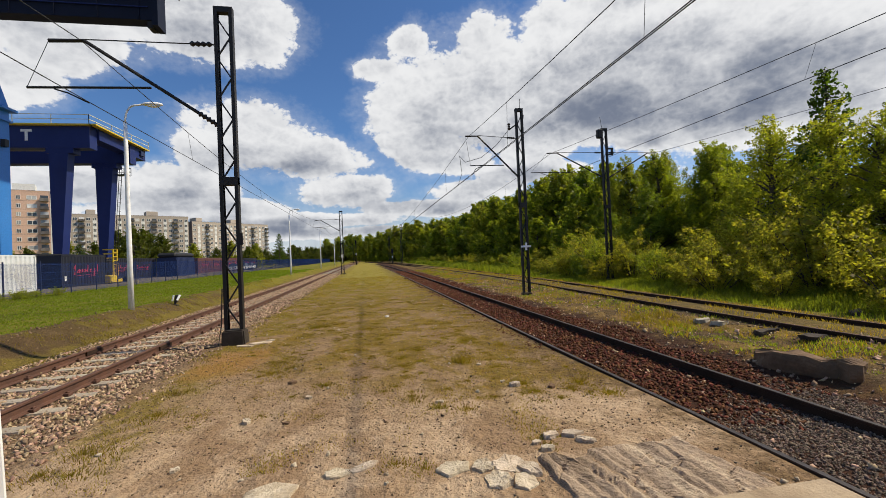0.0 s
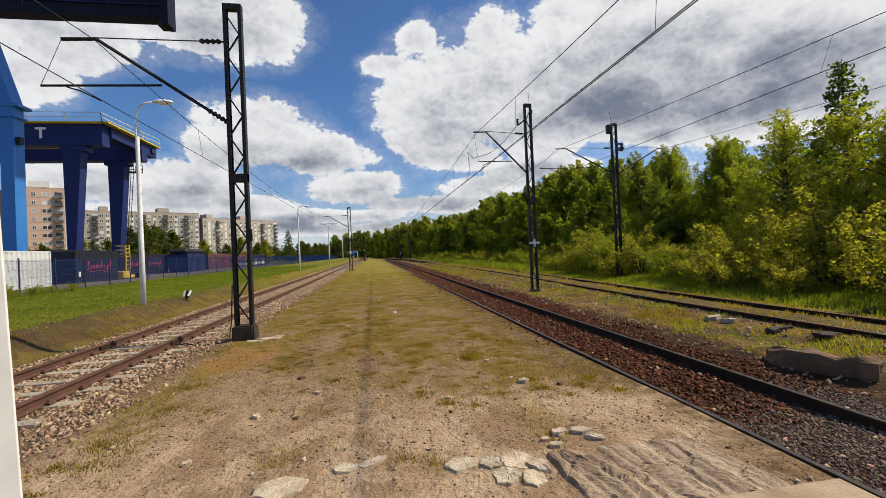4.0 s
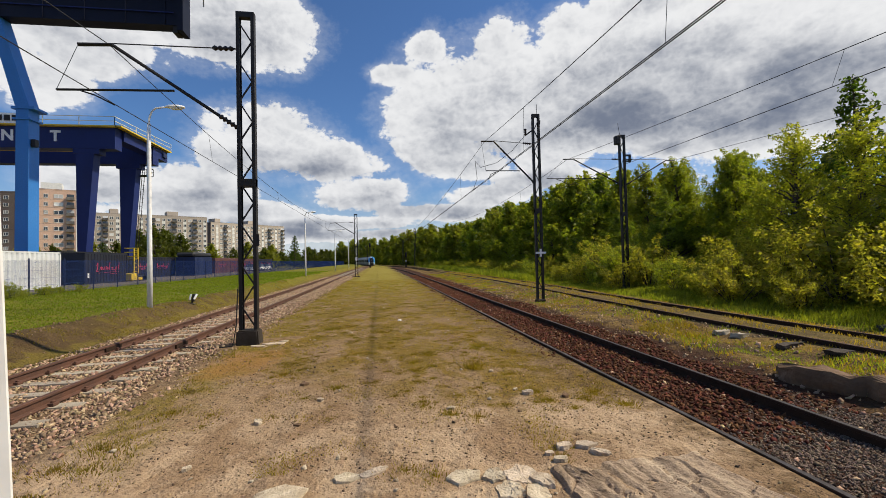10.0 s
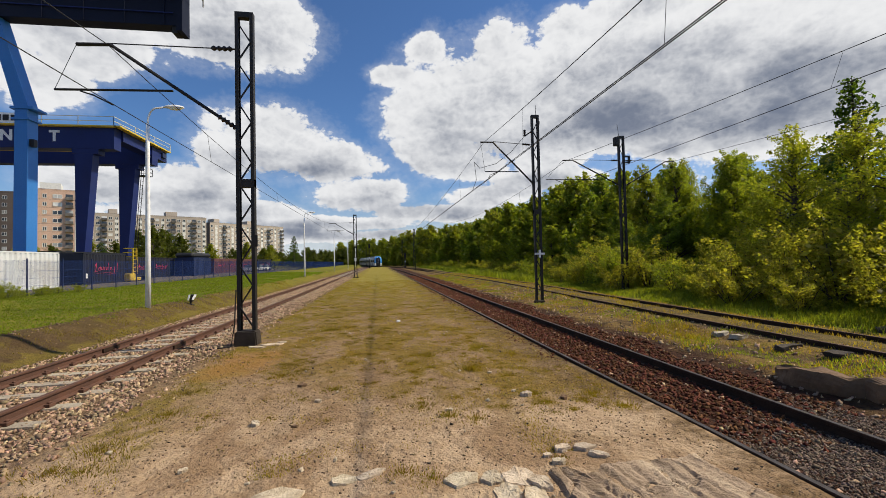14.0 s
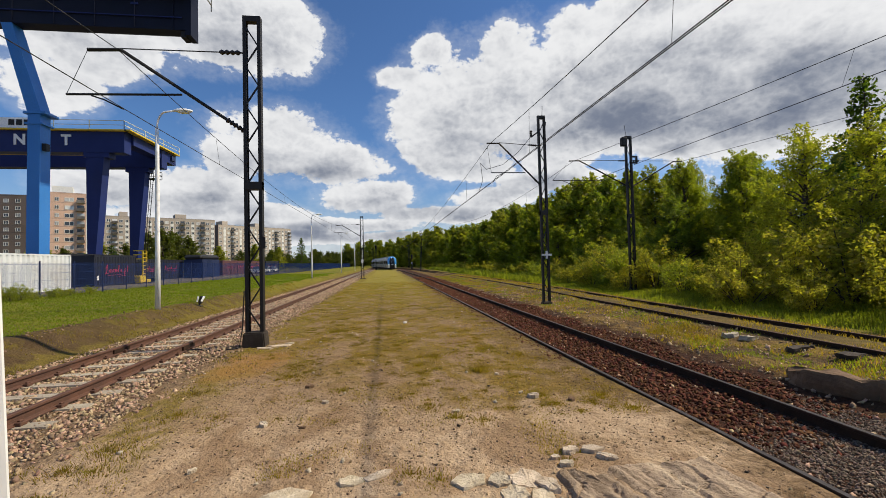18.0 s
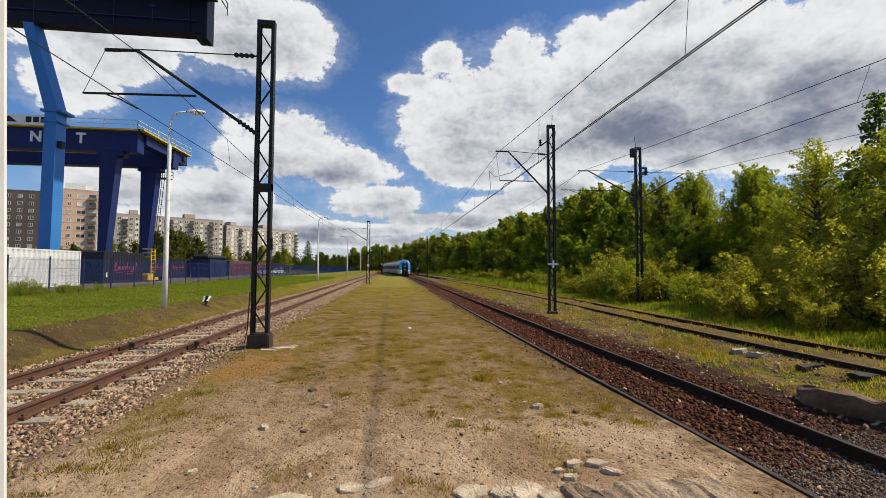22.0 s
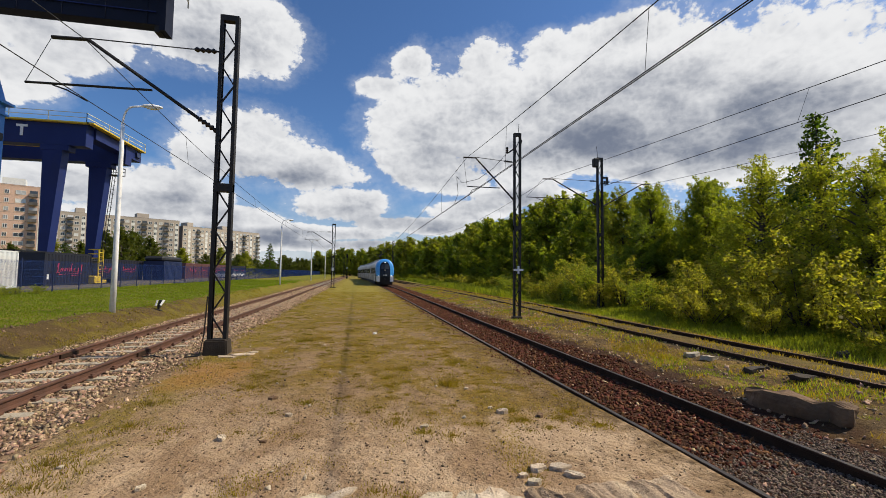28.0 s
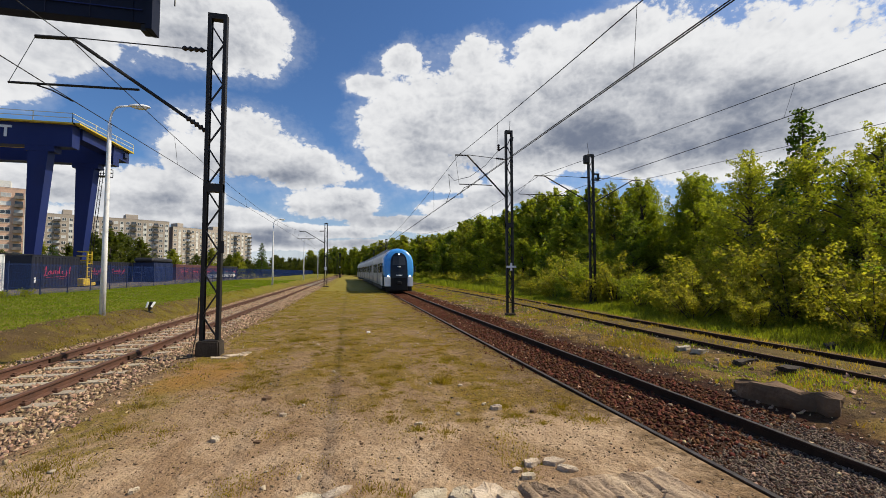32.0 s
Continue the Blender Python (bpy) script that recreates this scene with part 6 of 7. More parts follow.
HEADLIGHT = material("headlight", (0.9, 0.9, 0.85), (0.9, 0.9, 0.85), 1.0, 0.3, 0.0, glow=(1.0, 0.97, 0.88, 2.6))
RUBBER = material("black_rubber_bellows", (0.018, 0.018, 0.018), (0.025, 0.025, 0.025), 4.0, 0.8, 0.4, 10)

HALF = [(1.30, 0.38), (1.40, 0.62), (1.43, 1.2), (1.43, 2.3), (1.41, 2.9), (1.33, 3.35), (1.15, 3.68), (0.85, 3.88), (0.45, 3.98), (0.0, 4.02)]


ARCH = [(1.30, 0.38), (1.40, 0.62), (1.43, 1.2), (1.43, 1.95), (1.39, 2.55), (1.25, 3.08), (1.02, 3.48), (0.72, 3.78), (0.37, 3.96), (0.0, 4.02)]


def ring(y, fw=1.0, top=4.02, bottom=0.38, fz=None, arch=0.0):
    pts = [((x * (1 - arch) + x2 * arch) * fw, z * (1 - arch) + z2 * arch) for (x, z), (x2, z2) in zip(HALF, ARCH)]
    prof = [(x, bottom + (z - 0.38) * (top - bottom) / (4.02 - 0.38)) for x, z in pts]
    full = [(-x, z) for x, z in prof] + [(x, z) for x, z in reversed(prof[:-1])]
    return [(x, y + (fz(z) if fz else 0.0), z) for x, z in full]


def loft(rings, caps=(True, True), close=True):
    vs, fs, n = [], [], len(rings[0])
    for r in rings:
        vs += r
    for j in range(len(rings) - 1):
        for i in range(n if close else n - 1):
            fs.append((j * n + i, j * n + (i + 1) % n, (j + 1) * n + (i + 1) % n, (j + 1) * n + i))
    if caps[0]:
        fs.append(tuple(range(n))[::-1])
    if caps[1]:
        fs.append(tuple(range((len(rings) - 1) * n, len(rings) * n)))
    return vs, fs


def rake(z):
    """How far the nose leans back with height."""
    return 0.05 + 0.42 * smooth01(z, 1.3, 4.0)


def front_panel(x0, x1, z0, z1, y, depth, mat, name, t, label="", taper=0.0, bulge=0.08, nz=6):
    """A panel that follows the raked nose, with thickness."""
    rows = []
    for i in range(nz + 1):
        z = z0 + (z1 - z0) * i / nz
        k = taper * (i / nz) ** 2
        a_, b_ = x0 + k, x1 - k
        m_ = (a_ + b_) / 2
        rows.append([(a_, y + rake(z), z), (m_, y + rake(z) - bulge, z), (b_, y + rake(z), z), (b_, y + rake(z) + depth, z), (m_, y + rake(z) + depth - bulge, z), (a_, y + rake(z) + depth, z)])
    return raw(name, *loft(rows), mat, t, label)


def bogie(t, y):
    b = part("bogie", boxes((-1.15, -0.95, y - 1.7, y + 1.7, 0.35, 0.75), (0.95, 1.15, y - 1.7, y + 1.7, 0.35, 0.75), (-0.95, 0.95, y - 0.3, y + 0.3, 0.35, 0.7)), BLACKMATT, t)
    for s in (-0.75, 0.75):
        for dy in (-1.25, 1.25):
            bm = bmesh.new()
            bmesh.ops.create_cone(bm, cap_ends=True, segments=20, radius1=0.42, radius2=0.42, depth=0.13, matrix=pose(s, y + dy, 0.42, 0, 90, 0))
            part("wheel", bm, BLACKMATT, b)


def train_car(length, cab):
    """One car; the leading end is at y = 0, the car lies along +y."""
    t = thing("train_car", pose(0, 200, 0), "light blue and silver electric train, leading car" if cab else "silver electric train car coupled behind", "train", "cars of the train")
    y0 = 3.2 if cab else 0.4
    body = raw("car_body", *loft([ring(y0, bottom=0.62), ring(length - 0.4, bottom=0.62)]), SILVER, t, "silver car body")
    raw("roof_cover", *loft([[(-0.95, y0 + 0.6, 3.8), (0.95, y0 + 0.6, 3.8), (0.85, y0 + 0.6, 4.18), (-0.85, y0 + 0.6, 4.18)], [(-0.95, length - 1.2, 3.8), (0.95, length - 1.2, 3.8), (0.85, length - 1.2, 4.18), (-0.85, length - 1.2, 4.18)]]), ROOFGREY, t, "grey roof equipment fairing")
    part("underframe", boxes((-1.3, 1.3, y0 + 0.3, length - 0.6, 0.22, 0.66)), BLACKMATT, t)
    wm = mesh_of("side_window", *solid(boxes((-0.012, 0.012, -0.75, 0.75, 0.0, 0.95), bevel=0.005)), BLACKGLASS)
    dm = mesh_of("door", *solid(boxes((-0.015, 0.015, -0.65, 0.65, 0.0, 2.05), bevel=0.005)), ROOFGREY)
    yy = y0 + 1.2
    k = 0
    while yy < length - 1.4:
        for s in (-1, 1):
            isdoor = k in (2, 6)
            o = new("door" if isdoor else "side_window", dm if isdoor else wm)
            o.parent, o.location = t, (s * 1.432, yy, 0.75 if isdoor else 1.85)
            if isdoor:
                g_ = new("door_glass", mesh_of("door_glass", *solid(boxes((-0.022, 0.022, -0.4, 0.4, 1.05, 1.9))), BLACKGLASS))
                g_.parent = o
        yy += 1.9
        k += 1
    if cab:
        # rounded nose
        secs = [(0.0, 0.86, 3.84), (0.10, 0.93, 4.0), (0.3, 0.97, 4.10), (0.7, 0.99, 4.15), (1.25, 1.0, 4.16)]
        mids = [(1.25, 1.0, 4.16), (2.2, 1.0, 4.12), (3.2, 1.0, 4.02)]
        rings_ = [ring(y_, f_, top_, 1.50, lambda z, q=y_: rake(z) * max(0, 1 - q / 2.2), 1.0) for y_, f_, top_ in secs]
        raw("nose", *loft(rings_, (True, False)), BLUE, t, "light blue rounded nose", True)
        raw("cab_section", *loft([ring(y_, f_, top_, 0.62, lambda z, q=y_: rake(z) * max(0, 1 - q / 2.2), max(0.0, 1 - (q_ - 1.25) / 1.5)) for q_, (y_, f_, top_) in [(m_[0], m_) for m_ in mids]], (False, False)), SILVER, t, "silver cab section", True)
        mask_half = [(0.80, 1.40), (0.79, 2.0), (0.78, 2.6), (0.75, 3.0), (0.67, 3.3), (0.51, 3.55), (0.28, 3.70)]
        raw("front_mask", *loft([[(-x_, rake(z_) - 0.05, z_), (0, rake(z_) - 0.13, z_), (x_, rake(z_) - 0.05, z_), (x_, rake(z_) + 0.12, z_), (-x_, rake(z_) + 0.12, z_)] for x_, z_ in mask_half]), BLACKGLASS, t, "glossy black front mask")
        front_panel(-0.60, 0.60, 2.55, 3.38, -0.075, 0.05, SCREEN, "windscreen", t, "tinted windscreen", taper=0.09)
        front_panel(-0.24, 0.24, 2.38, 2.44, -0.085, 0.03, TWHITE, "number_bar", t, "pale bar")
        front_panel(-0.30, 0.30, 1.60, 1.67, -0.085, 0.03, TWHITE, "number_bar", t, "pale bar")
        for s in (-1, 1):
            o = front_panel(min(s * 0.78, s * 1.30), max(s * 0.78, s * 1.30), 0.62, 1.49, -0.02, 0.95, TWHITE, "lower_corner", t, "white lower corner fairing", bulge=0.02, nz=3)
            o = front_panel(min(s * 0.90, s * 1.08), max(s * 0.90, s * 1.08), 1.50, 1.60, -0.075, 0.08, HEADLIGHT, "headlight", t, "lit white headlight", bulge=0.0, nz=2)
            raw("side_mirror_camera", *tube([(s * 1.38, 1.1, 2.5), (s * 1.62, 1.0, 2.45), (s * 1.62, 1.0, 1.9)], 0.07), BLACKMATT, t)
            part("cab_window", boxes((s * 1.43 - 0.015, s * 1.43 + 0.015, 1.5, 2.7, 1.9, 2.8), bevel=0.006), BLACKGLASS, t)
            part("white_flank", boxes((s * 1.425 - 0.012, s * 1.425 + 0.012, 1.3, 3.4, 0.62, 1.48), bevel=0.006), TWHITE, t, "white flank panel behind the nose")
        bm = bmesh.new()
        bmesh.ops.create_uvsphere(bm, u_segments=12, v_segments=8, radius=0.07, matrix=pose(0, rake(3.58) - 0.12, 3.58))
        part("top_headlight", bm, HEADLIGHT, t, "lit white top headlight")
        part("coupler_housing", boxes((-0.80, 0.80, 0.0, 1.6, 0.22, 1.42), bevel=0.06), BLACKMATT, t)
        part("coupler", boxes((-0.16, 0.16, -0.45, 0.1, 0.80, 1.06), bevel=0.04), BLACKMATT, t, "black automatic coupler")
        part("rail_guard", boxes((-1.2, 1.2, 0.2, 0.4, 0.14, 0.62), bevel=0.02), BLACKMATT, t)
        bogie(t, 4.2)
    else:
        raw("gangway_bellows", *loft([ring(-0.42, 0.86, 3.7, 0.7), ring(-0.1, 0.80, 3.6, 0.75), ring(0.1, 0.86, 3.7, 0.7), ring(0.42, 0.82, 3.6, 0.75)]), RUBBER, t)
        bogie(t, 0.2)
    if cab or length > 17:
        yp = length - 4.2
        part("pantograph_base", boxes((-0.6, 0.6, yp - 0.2, yp + 1.5, 4.18, 4.28)), BLACKMATT, t)
        if cab:
            part("pantograph_arm", bar(bmesh.new(), (0, yp + 1.3, 4.28), (0, yp - 0.4, 4.95), 0.10), BLACKMATT, t)
            for sx in (-1, 1):
                part("pantograph_arm", bar(bmesh.new(), (0, yp - 0.4, 4.95), (sx * 0.45, yp + 1.1, 5.46), 0.05), BLACKMATT, t)
            for dy in (-0.15, 0.15):
                part("pantograph_head", boxes((-0.85, 0.85, yp + 1.1 + dy - 0.03, yp + 1.1 + dy + 0.03, 5.46, 5.53)), BLACKMATT, t)
    return t


FRONT_Y = [(0, 275), (3, 246.5), (6, 220.5), (7, 212), (9, 196), (11, 181), (14, 160), (17, 139.5), (20, 119.5), (22, 106.3), (24, 93), (25.5, 83), (27.5, 69.5), (29, 59), (30, 52.2), (31, 45.5), (32, 39)]
front_y = curve_through(FRONT_Y)
CARS = [(18.6, True), (16.6, False), (16.6, False), (18.4, False)]
TRAIN = [train_car(L_, c_) for L_, c_ in CARS]
_ys = np.linspace(20, 379, 1200)
_xs = np.array([main_x(v) for v in _ys])
_arc = np.concatenate([[0], np.cumsum(np.hypot(np.diff(_xs), np.diff(_ys)))])


def on_track(s):
    return Vector((float(np.interp(s, _arc, _xs)), float(np.interp(s, _arc, _ys)), MAIN_Z))


def car_rows(offset, length):
    rows = []
    for i in range(33):
        s = float(np.interp(front_y(i), _ys, _arc)) + offset
        a_, b_ = on_track(s + 2.0), on_track(s + length - 2.0)
        d = (b_ - a_).normalized()
        rows.append((float(i), Matrix.Translation(a_ - d * 2.0) @ Matrix.Rotation(math.atan2(-d.x, d.y), 4, "Z")))
    return rows


def flying_insect():
    """A small dark fly: body and two wings."""
    t = thing("flying_insect", pose(3.2, -2.0, 0.02), "small dark fly darting through the air", "insect")
    bm = bmesh.new()
    bmesh.ops.create_uvsphere(bm, u_segments=10, v_segments=6, radius=1.0)
    for v in bm.verts:
        v.co = Vector((v.co.x * 0.0035 * (1.2 if v.co.y > 0.3 else 1.0), v.co.y * 0.0075, v.co.z * 0.0035))
    part("body", bm, TARP, t, smooth=True)
    for sx in (-1, 1):
        bm = bmesh.new()
        prism(bm, [(sx * 0.002, -0.002, 0.003), (sx * 0.012, -0.008, 0.006), (sx * 0.013, -0.003, 0.006), (sx * 0.002, 0.002, 0.003)], [(sx * 0.002, -0.002, 0.0034), (sx * 0.012, -0.008, 0.0064), (sx * 0.013, -0.003, 0.0064), (sx * 0.002, 0.002, 0.0034)])
        part("wing", bm, GREYTRIM, t)
    return t


FLY = flying_insect()


def motions():
    """All that moves: the train runs along the main track towards the camera, and a fly darts past once."""
    at = 0.0
    for car_, (length, _) in zip(TRAIN, CARS):
        walk(car_, car_rows(at, length))
        at += length + 0.1
    walk(FLY, [(0.0, pose(3.2, -2.0, 0.02, 0, 0, 60)), (23.2, pose(3.2, -2.0, 0.02, 0, 0, 60)), (23.8, pose(1.5, 0.5, 3.1, 0, 0, 75)), (24.0, pose(0.22, 1.51, 2.625, 0, 0, 80)), (24.2, pose(-1.3, 0.75, 2.2, 0, 0, 95)), (24.8, pose(-3.0, -2.0, 0.02, 0, 0, 130)), (32.0, pose(-3.0, -2.0, 0.02, 0, 0, 130))])


# ---------------------------------------------------------------- by the camera
post = thing("door_post", Matrix.Translation((-0.795, 1.121, 0.0)) @ Vector((0, 0, 1)).rotation_difference(Vector((0.0505, -0.118, 1.0))).to_matrix().to_4x4() @ pose(0, 0, 0, 0, 0, 38), "white painted metal post beside the camera", "post")
part("post_face", boxes((-0.050, 0.0, -0.010, 0.016, -0.0, 3.8), bevel=0.003), WHITEPAINT, post)
part("post_return", boxes((-0.11, -0.050, -0.005, 0.06, 0.0, 3.8), bevel=0.002), GREYTRIM, post)


# ---------------------------------------------------------------- stones
def stones(name, mat, n, area, size, label, z_at, seed, power=1.6, keep=None, cat="gravel"):
    """Angular stones strewn over an area, as one mass."""
    r_ = np.random.default_rng(seed)
    x0, x1, y0, y1 = area
    xs, ys = r_.uniform(x0, x1, n), y0 + (y1 - y0) * r_.random(n) ** power
    if keep:
        ok = np.array([keep(a_, b_) for a_, b_ in zip(xs, ys)])
        xs, ys = xs[ok], ys[ok]
        n = len(xs)
    zs = np.array([z_at(a_, b_) for a_, b_ in zip(xs, ys)])
    corner = np.array([(-1, -1, -1), (1, -1, -1), (1, 1, -1), (-1, 1, -1), (-1, -1, 1), (1, -1, 1), (1, 1, 1), (-1, 1, 1)], float)
    c = corner[None] * r_.uniform(0.15, 1.25, (n, 8, 3))
    s = size * r_.uniform(0.5, 1.35, (n, 1)) * (1 + ys[:, None] / 45)
    c *= (s * r_.uniform(0.38, 1.35, (n, 3)) * np.array([1.15, 1.0, 0.7]) / 2)[:, None, :]
    ax = r_.normal(size=(n, 3))
    ax /= np.linalg.norm(ax, axis=1, keepdims=True)
    an = r_.uniform(0, 3.14, n)
    K = np.zeros((n, 3, 3))
    K[:, 0, 1], K[:, 0, 2], K[:, 1, 0], K[:, 1, 2], K[:, 2, 0], K[:, 2, 1] = -ax[:, 2], ax[:, 1], ax[:, 2], -ax[:, 0], -ax[:, 1], ax[:, 0]
    R = np.eye(3) + np.sin(an)[:, None, None] * K + (1 - np.cos(an))[:, None, None] * (K @ K)
    c = np.einsum("nij,nkj->nki", R, c) + np.stack([xs, ys, zs + s[:, 0] * 0.12], 1)[:, None, :]
    f = np.array([(3, 2, 1, 0), (4, 5, 6, 7), (0, 1, 5, 4), (1, 2, 6, 5), (2, 3, 7, 6), (3, 0, 4, 7)])
    faces = (f[None] + 8 * np.arange(n)[:, None, None]).reshape(-1)
    me = bpy.data.meshes.new(name)
    me.vertices.add(8 * n)
    me.vertices.foreach_set("co", c.astype(np.float32).ravel())
    me.loops.add(24 * n)
    me.loops.foreach_set("vertex_index", faces.astype(np.int32))
    me.polygons.add(6 * n)
    me.polygons.foreach_set("loop_start", np.arange(0, 24 * n, 4, dtype=np.int32))
    me.update(calc_edges=True)
    me.validate()
    me.materials.append(mat)
    return tagged(new(name, me), label, cat, kind="stuff")


stones("ballast", BALLAST, 52000, (-7.3, -3.35, 2.2, 60), 0.047, "pale brown crushed stone ballast", ground_z, 41, 1.7, lambda a_, b_: a_ < -3.75 + 0.35 * noise.noise((a_ * 2, b_ * 0.9, 0)) or random.random() < 0.12)
stones("rusty_ballast", RUSTBALLAST, 48000, (3.76, 6.9, 1.2, 60), 0.050, "rust-red crushed stone in the track", ground_z, 42, 1.7, lambda a_, b_: a_ < 6.3 + 0.5 * noise.noise((a_, b_ * 0.7, 0)) and b_ > 4.6 + 1.3 * random.random() + 0.6 * noise.noise((a_ * 2, b_, 5)) + (a_ - 4.5) * 0.4 - 0.7)
stones("rusty_ballast", RUSTBALLAST, 2600, (2.9, 3.66, 5.6, 40), 0.030, "rust-red stones spilled beside the rail", ground_z, 52, 1.5, lambda a_, b_: random.random() < smooth01(a_ + 0.25 * noise.noise((a_ * 2, b_, 3)), 3.66 - 0.6 * smooth01(b_, 5, 11), 3.66))
stones("pale_ballast", BALLAST, 900, (3.8, 6.7, 3.0, 40), 0.045, "paler stones among the rusty ballast", ground_z, 51, 1.6)
stones("grey_ballast", GREYBALLAST, 26000, (3.76, 6.2, 0.6, 6.6), 0.027, "grey crushed stone by the rail", ground_z, 43, 1.0, lambda a_, b_: b_ < 4.5 + 1.3 * random.random() + 0.6 * noise.noise((a_ * 2, b_, 5)) + (a_ - 4.5) * 0.4 - 0.7)
stones("pebbles", BALLAST, 2200, (-3.6, 3.6, 2.4, 30), 0.020, "small pebbles strewn on sandy ground", ground_z, 44, 1.6, cat="pebbles")
stones("pebbles", PALECON, 150, (-3.4, 3.5, 2.4, 22), 0.038, "pale stones strewn on sandy ground", ground_z, 45, 1.5, cat="pebbles")
CLOD = material("dark_soil_clod", (0.27, 0.18, 0.105), (0.15, 0.097, 0.056), 9.0, 0.95, 0.4, 50, rand=0.6, island=True)
stones("soil_clods", CLOD, 6500, (-3.5, 3.6, 2.4, 22), 0.016, "dark crumbs of soil on sandy ground", ground_z, 47, 1.6, cat="soil")
stones("soil_clods", DARKCON, 150, (-3.2, 3.6, 2.6, 16), 0.024, "dark clods and bark bits on sandy ground", ground_z, 48, 1.4, cat="soil")
stones("litter", CLOD, 2200, (-3.2, 3.6, 4.2, 18), 0.022, "brown dirt chips and litter on sandy ground", ground_z, 49, 1.5, cat="soil")
stones("pebbles", CLOD, 260, (-9.0, -7.2, 6, 20), 0.045, "stones strewn on the soil bank", ground_z, 50, 1.3, cat="pebbles")
stones("pebbles", BALLAST, 1500, (6.2, 9.3, 3, 30), 0.05, "loose stones between the tracks", ground_z, 46, 1.6, cat="pebbles")


def rock(name, m, sx, sy, sz, mat, seed, label="", cat="", rough=0.25, group=""):
    """A broken lump: a slab with chipped, uneven outline."""
    bm = bmesh.new()
    bmesh.ops.create_cube(bm, size=1.0)
    bmesh.ops.subdivide_edges(bm, edges=bm.edges[:], cuts=6, use_grid_fill=True)
    low = min(sx, sy)
    for v in bm.verts:
        c = Vector((v.co.x * sx, v.co.y * sy, v.co.z * sz))
        k = 1.1 / low
        q = Vector((c.x * k, c.y * k, c.z * k))
        a_ = Vector((seed * 3.1, seed, 0))
        push = Vector((noise.noise(q + a_), noise.noise(q + a_ + Vector((9, 0, 0))), noise.noise(q * 0.8 + a_ + Vector((0, 9, 0)))))
        fine_ = noise.noise(q * 4 + a_)
        round_ = 1 - 0.16 * (max(0, abs(v.co.x) + abs(v.co.y) - 0.72)) / 0.28
        v.co = Vector((c.x * round_ + push.x * low * rough + fine_ * low * 0.05, c.y * round_ + push.y * low * rough, c.z + push.z * sz * rough * 1.2 + fine_ * sz * 0.12))
    o = part(name, bm, mat)
    o.matrix_basis = m
    return tagged(o, label, cat, group)


rock("concrete_block", pose(6.68, 5.52, 0.0, 3, 2, 99), 1.5, 0.36, 0.29, BLOCKCON, 4, "long earthy broken concrete block beside the track", "concrete block", 0.42)
def shard(name, m, sx, sy, sz, mat, seed, label, cat, group):
    """A flat broken piece: an angular outline with jagged edges, a level top and rough broken sides."""
    r_ = np.random.default_rng(seed)
    k = int(r_.integers(5, 8))
    an = r_.uniform(0, 6.283) + (np.arange(k) + r_.uniform(-0.3, 0.3, k)) * 6.283 / k
    rad = r_.uniform(0.78, 1.12, k)
    corners = [Vector((math.cos(a_) * q * sx * 0.56, math.sin(a_) * q * sy * 0.62)) for a_, q in zip(an, rad)]
    outer = []
    for p, q in zip(corners, corners[1:] + corners[:1]):
        n_ = Vector((q.y - p.y, p.x - q.x)).normalized()
        for f in (0.0, 0.25, 0.5, 0.75):
            outer.append(p.lerp(q, f) + n_ * float(r_.normal(scale=0.022)) * min(sx, sy) * (f > 0))
    tilt, rings = r_.normal(scale=0.05, size=2), []
    for grow, z in ((1.03, -0.6), (1.01, -0.1), (1.0, 0.36), (0.965, 0.5), (0.55, 0.5)):
        rings.append([(p.x * grow + float(r_.normal(scale=0.010)) * sx, p.y * grow + float(r_.normal(scale=0.010)) * sy, z * sz + p.x * tilt[0] + p.y * tilt[1] + float(r_.normal(scale=0.05)) * sz) for p in outer])
    vs, fs = loft(rings, (True, False))
    n = len(outer)
    c, base = len(vs), 4 * n
    vs.append((0, 0, 0.5 * sz))
    fs += [(base + i_, base + (i_ + 1) % n, c) for i_ in range(n)]
    o = raw(name, vs, fs, mat)
    o.matrix_basis = m
    return tagged(o, label, cat, group)


for i, (sx, sy, lx, ly, lz, rz) in enumerate(((-0.87, 3.80, 0.50, 0.26, 0.05, 12), (-0.34, 4.03, 0.26, 0.14, 0.05, 8), (-0.10, 4.10, 0.26, 0.10, 0.05, 24), (0.74, 3.82, 0.28, 0.15, 0.06, 14), (1.0, 3.80, 0.16, 0.18, 0.08, -12),
                                              (1.25, 3.76, 0.30, 0.18, 0.08, 4), (1.42, 3.66, 0.16, 0.16, 0.07, 30), (1.07, 3.53, 0.2, 0.18, 0.07, 30), (1.30, 3.5, 0.24, 0.16, 0.05, 60), (1.88, 4.26, 0.18, 0.13, 0.06, 30), (2.11, 4.22, 0.22, 0.13, 0.05, -8),
                                              (2.18, 4.05, 0.17, 0.08, 0.05, -22), (1.72, 3.98, 0.14, 0.08, 0.05, 15), (1.66, 4.12, 0.09, 0.06, 0.04, 5), (-2.62, 11.05, 0.5, 0.2, 0.07, 28), (-2.95, 10.82, 0.42, 0.2, 0.05, -12), (-2.45, 11.35, 0.22, 0.14, 0.06, 50))):
    m_ = pose(sx, sy, ground_z(sx, sy) + lz * (0.2 if 8 < i < 14 else -0.08), 2 * (i % 3) - 2, 2, rz)
    shard("concrete_rubble", m_, lx * (1.22 if 2 < i < 9 else 1.05), ly * (1.35 if 2 < i < 9 else 1.1), lz, PALECON, 230 + 7 * i, "broken pale concrete slab piece in the sand", "rubble", "broken concrete pieces")
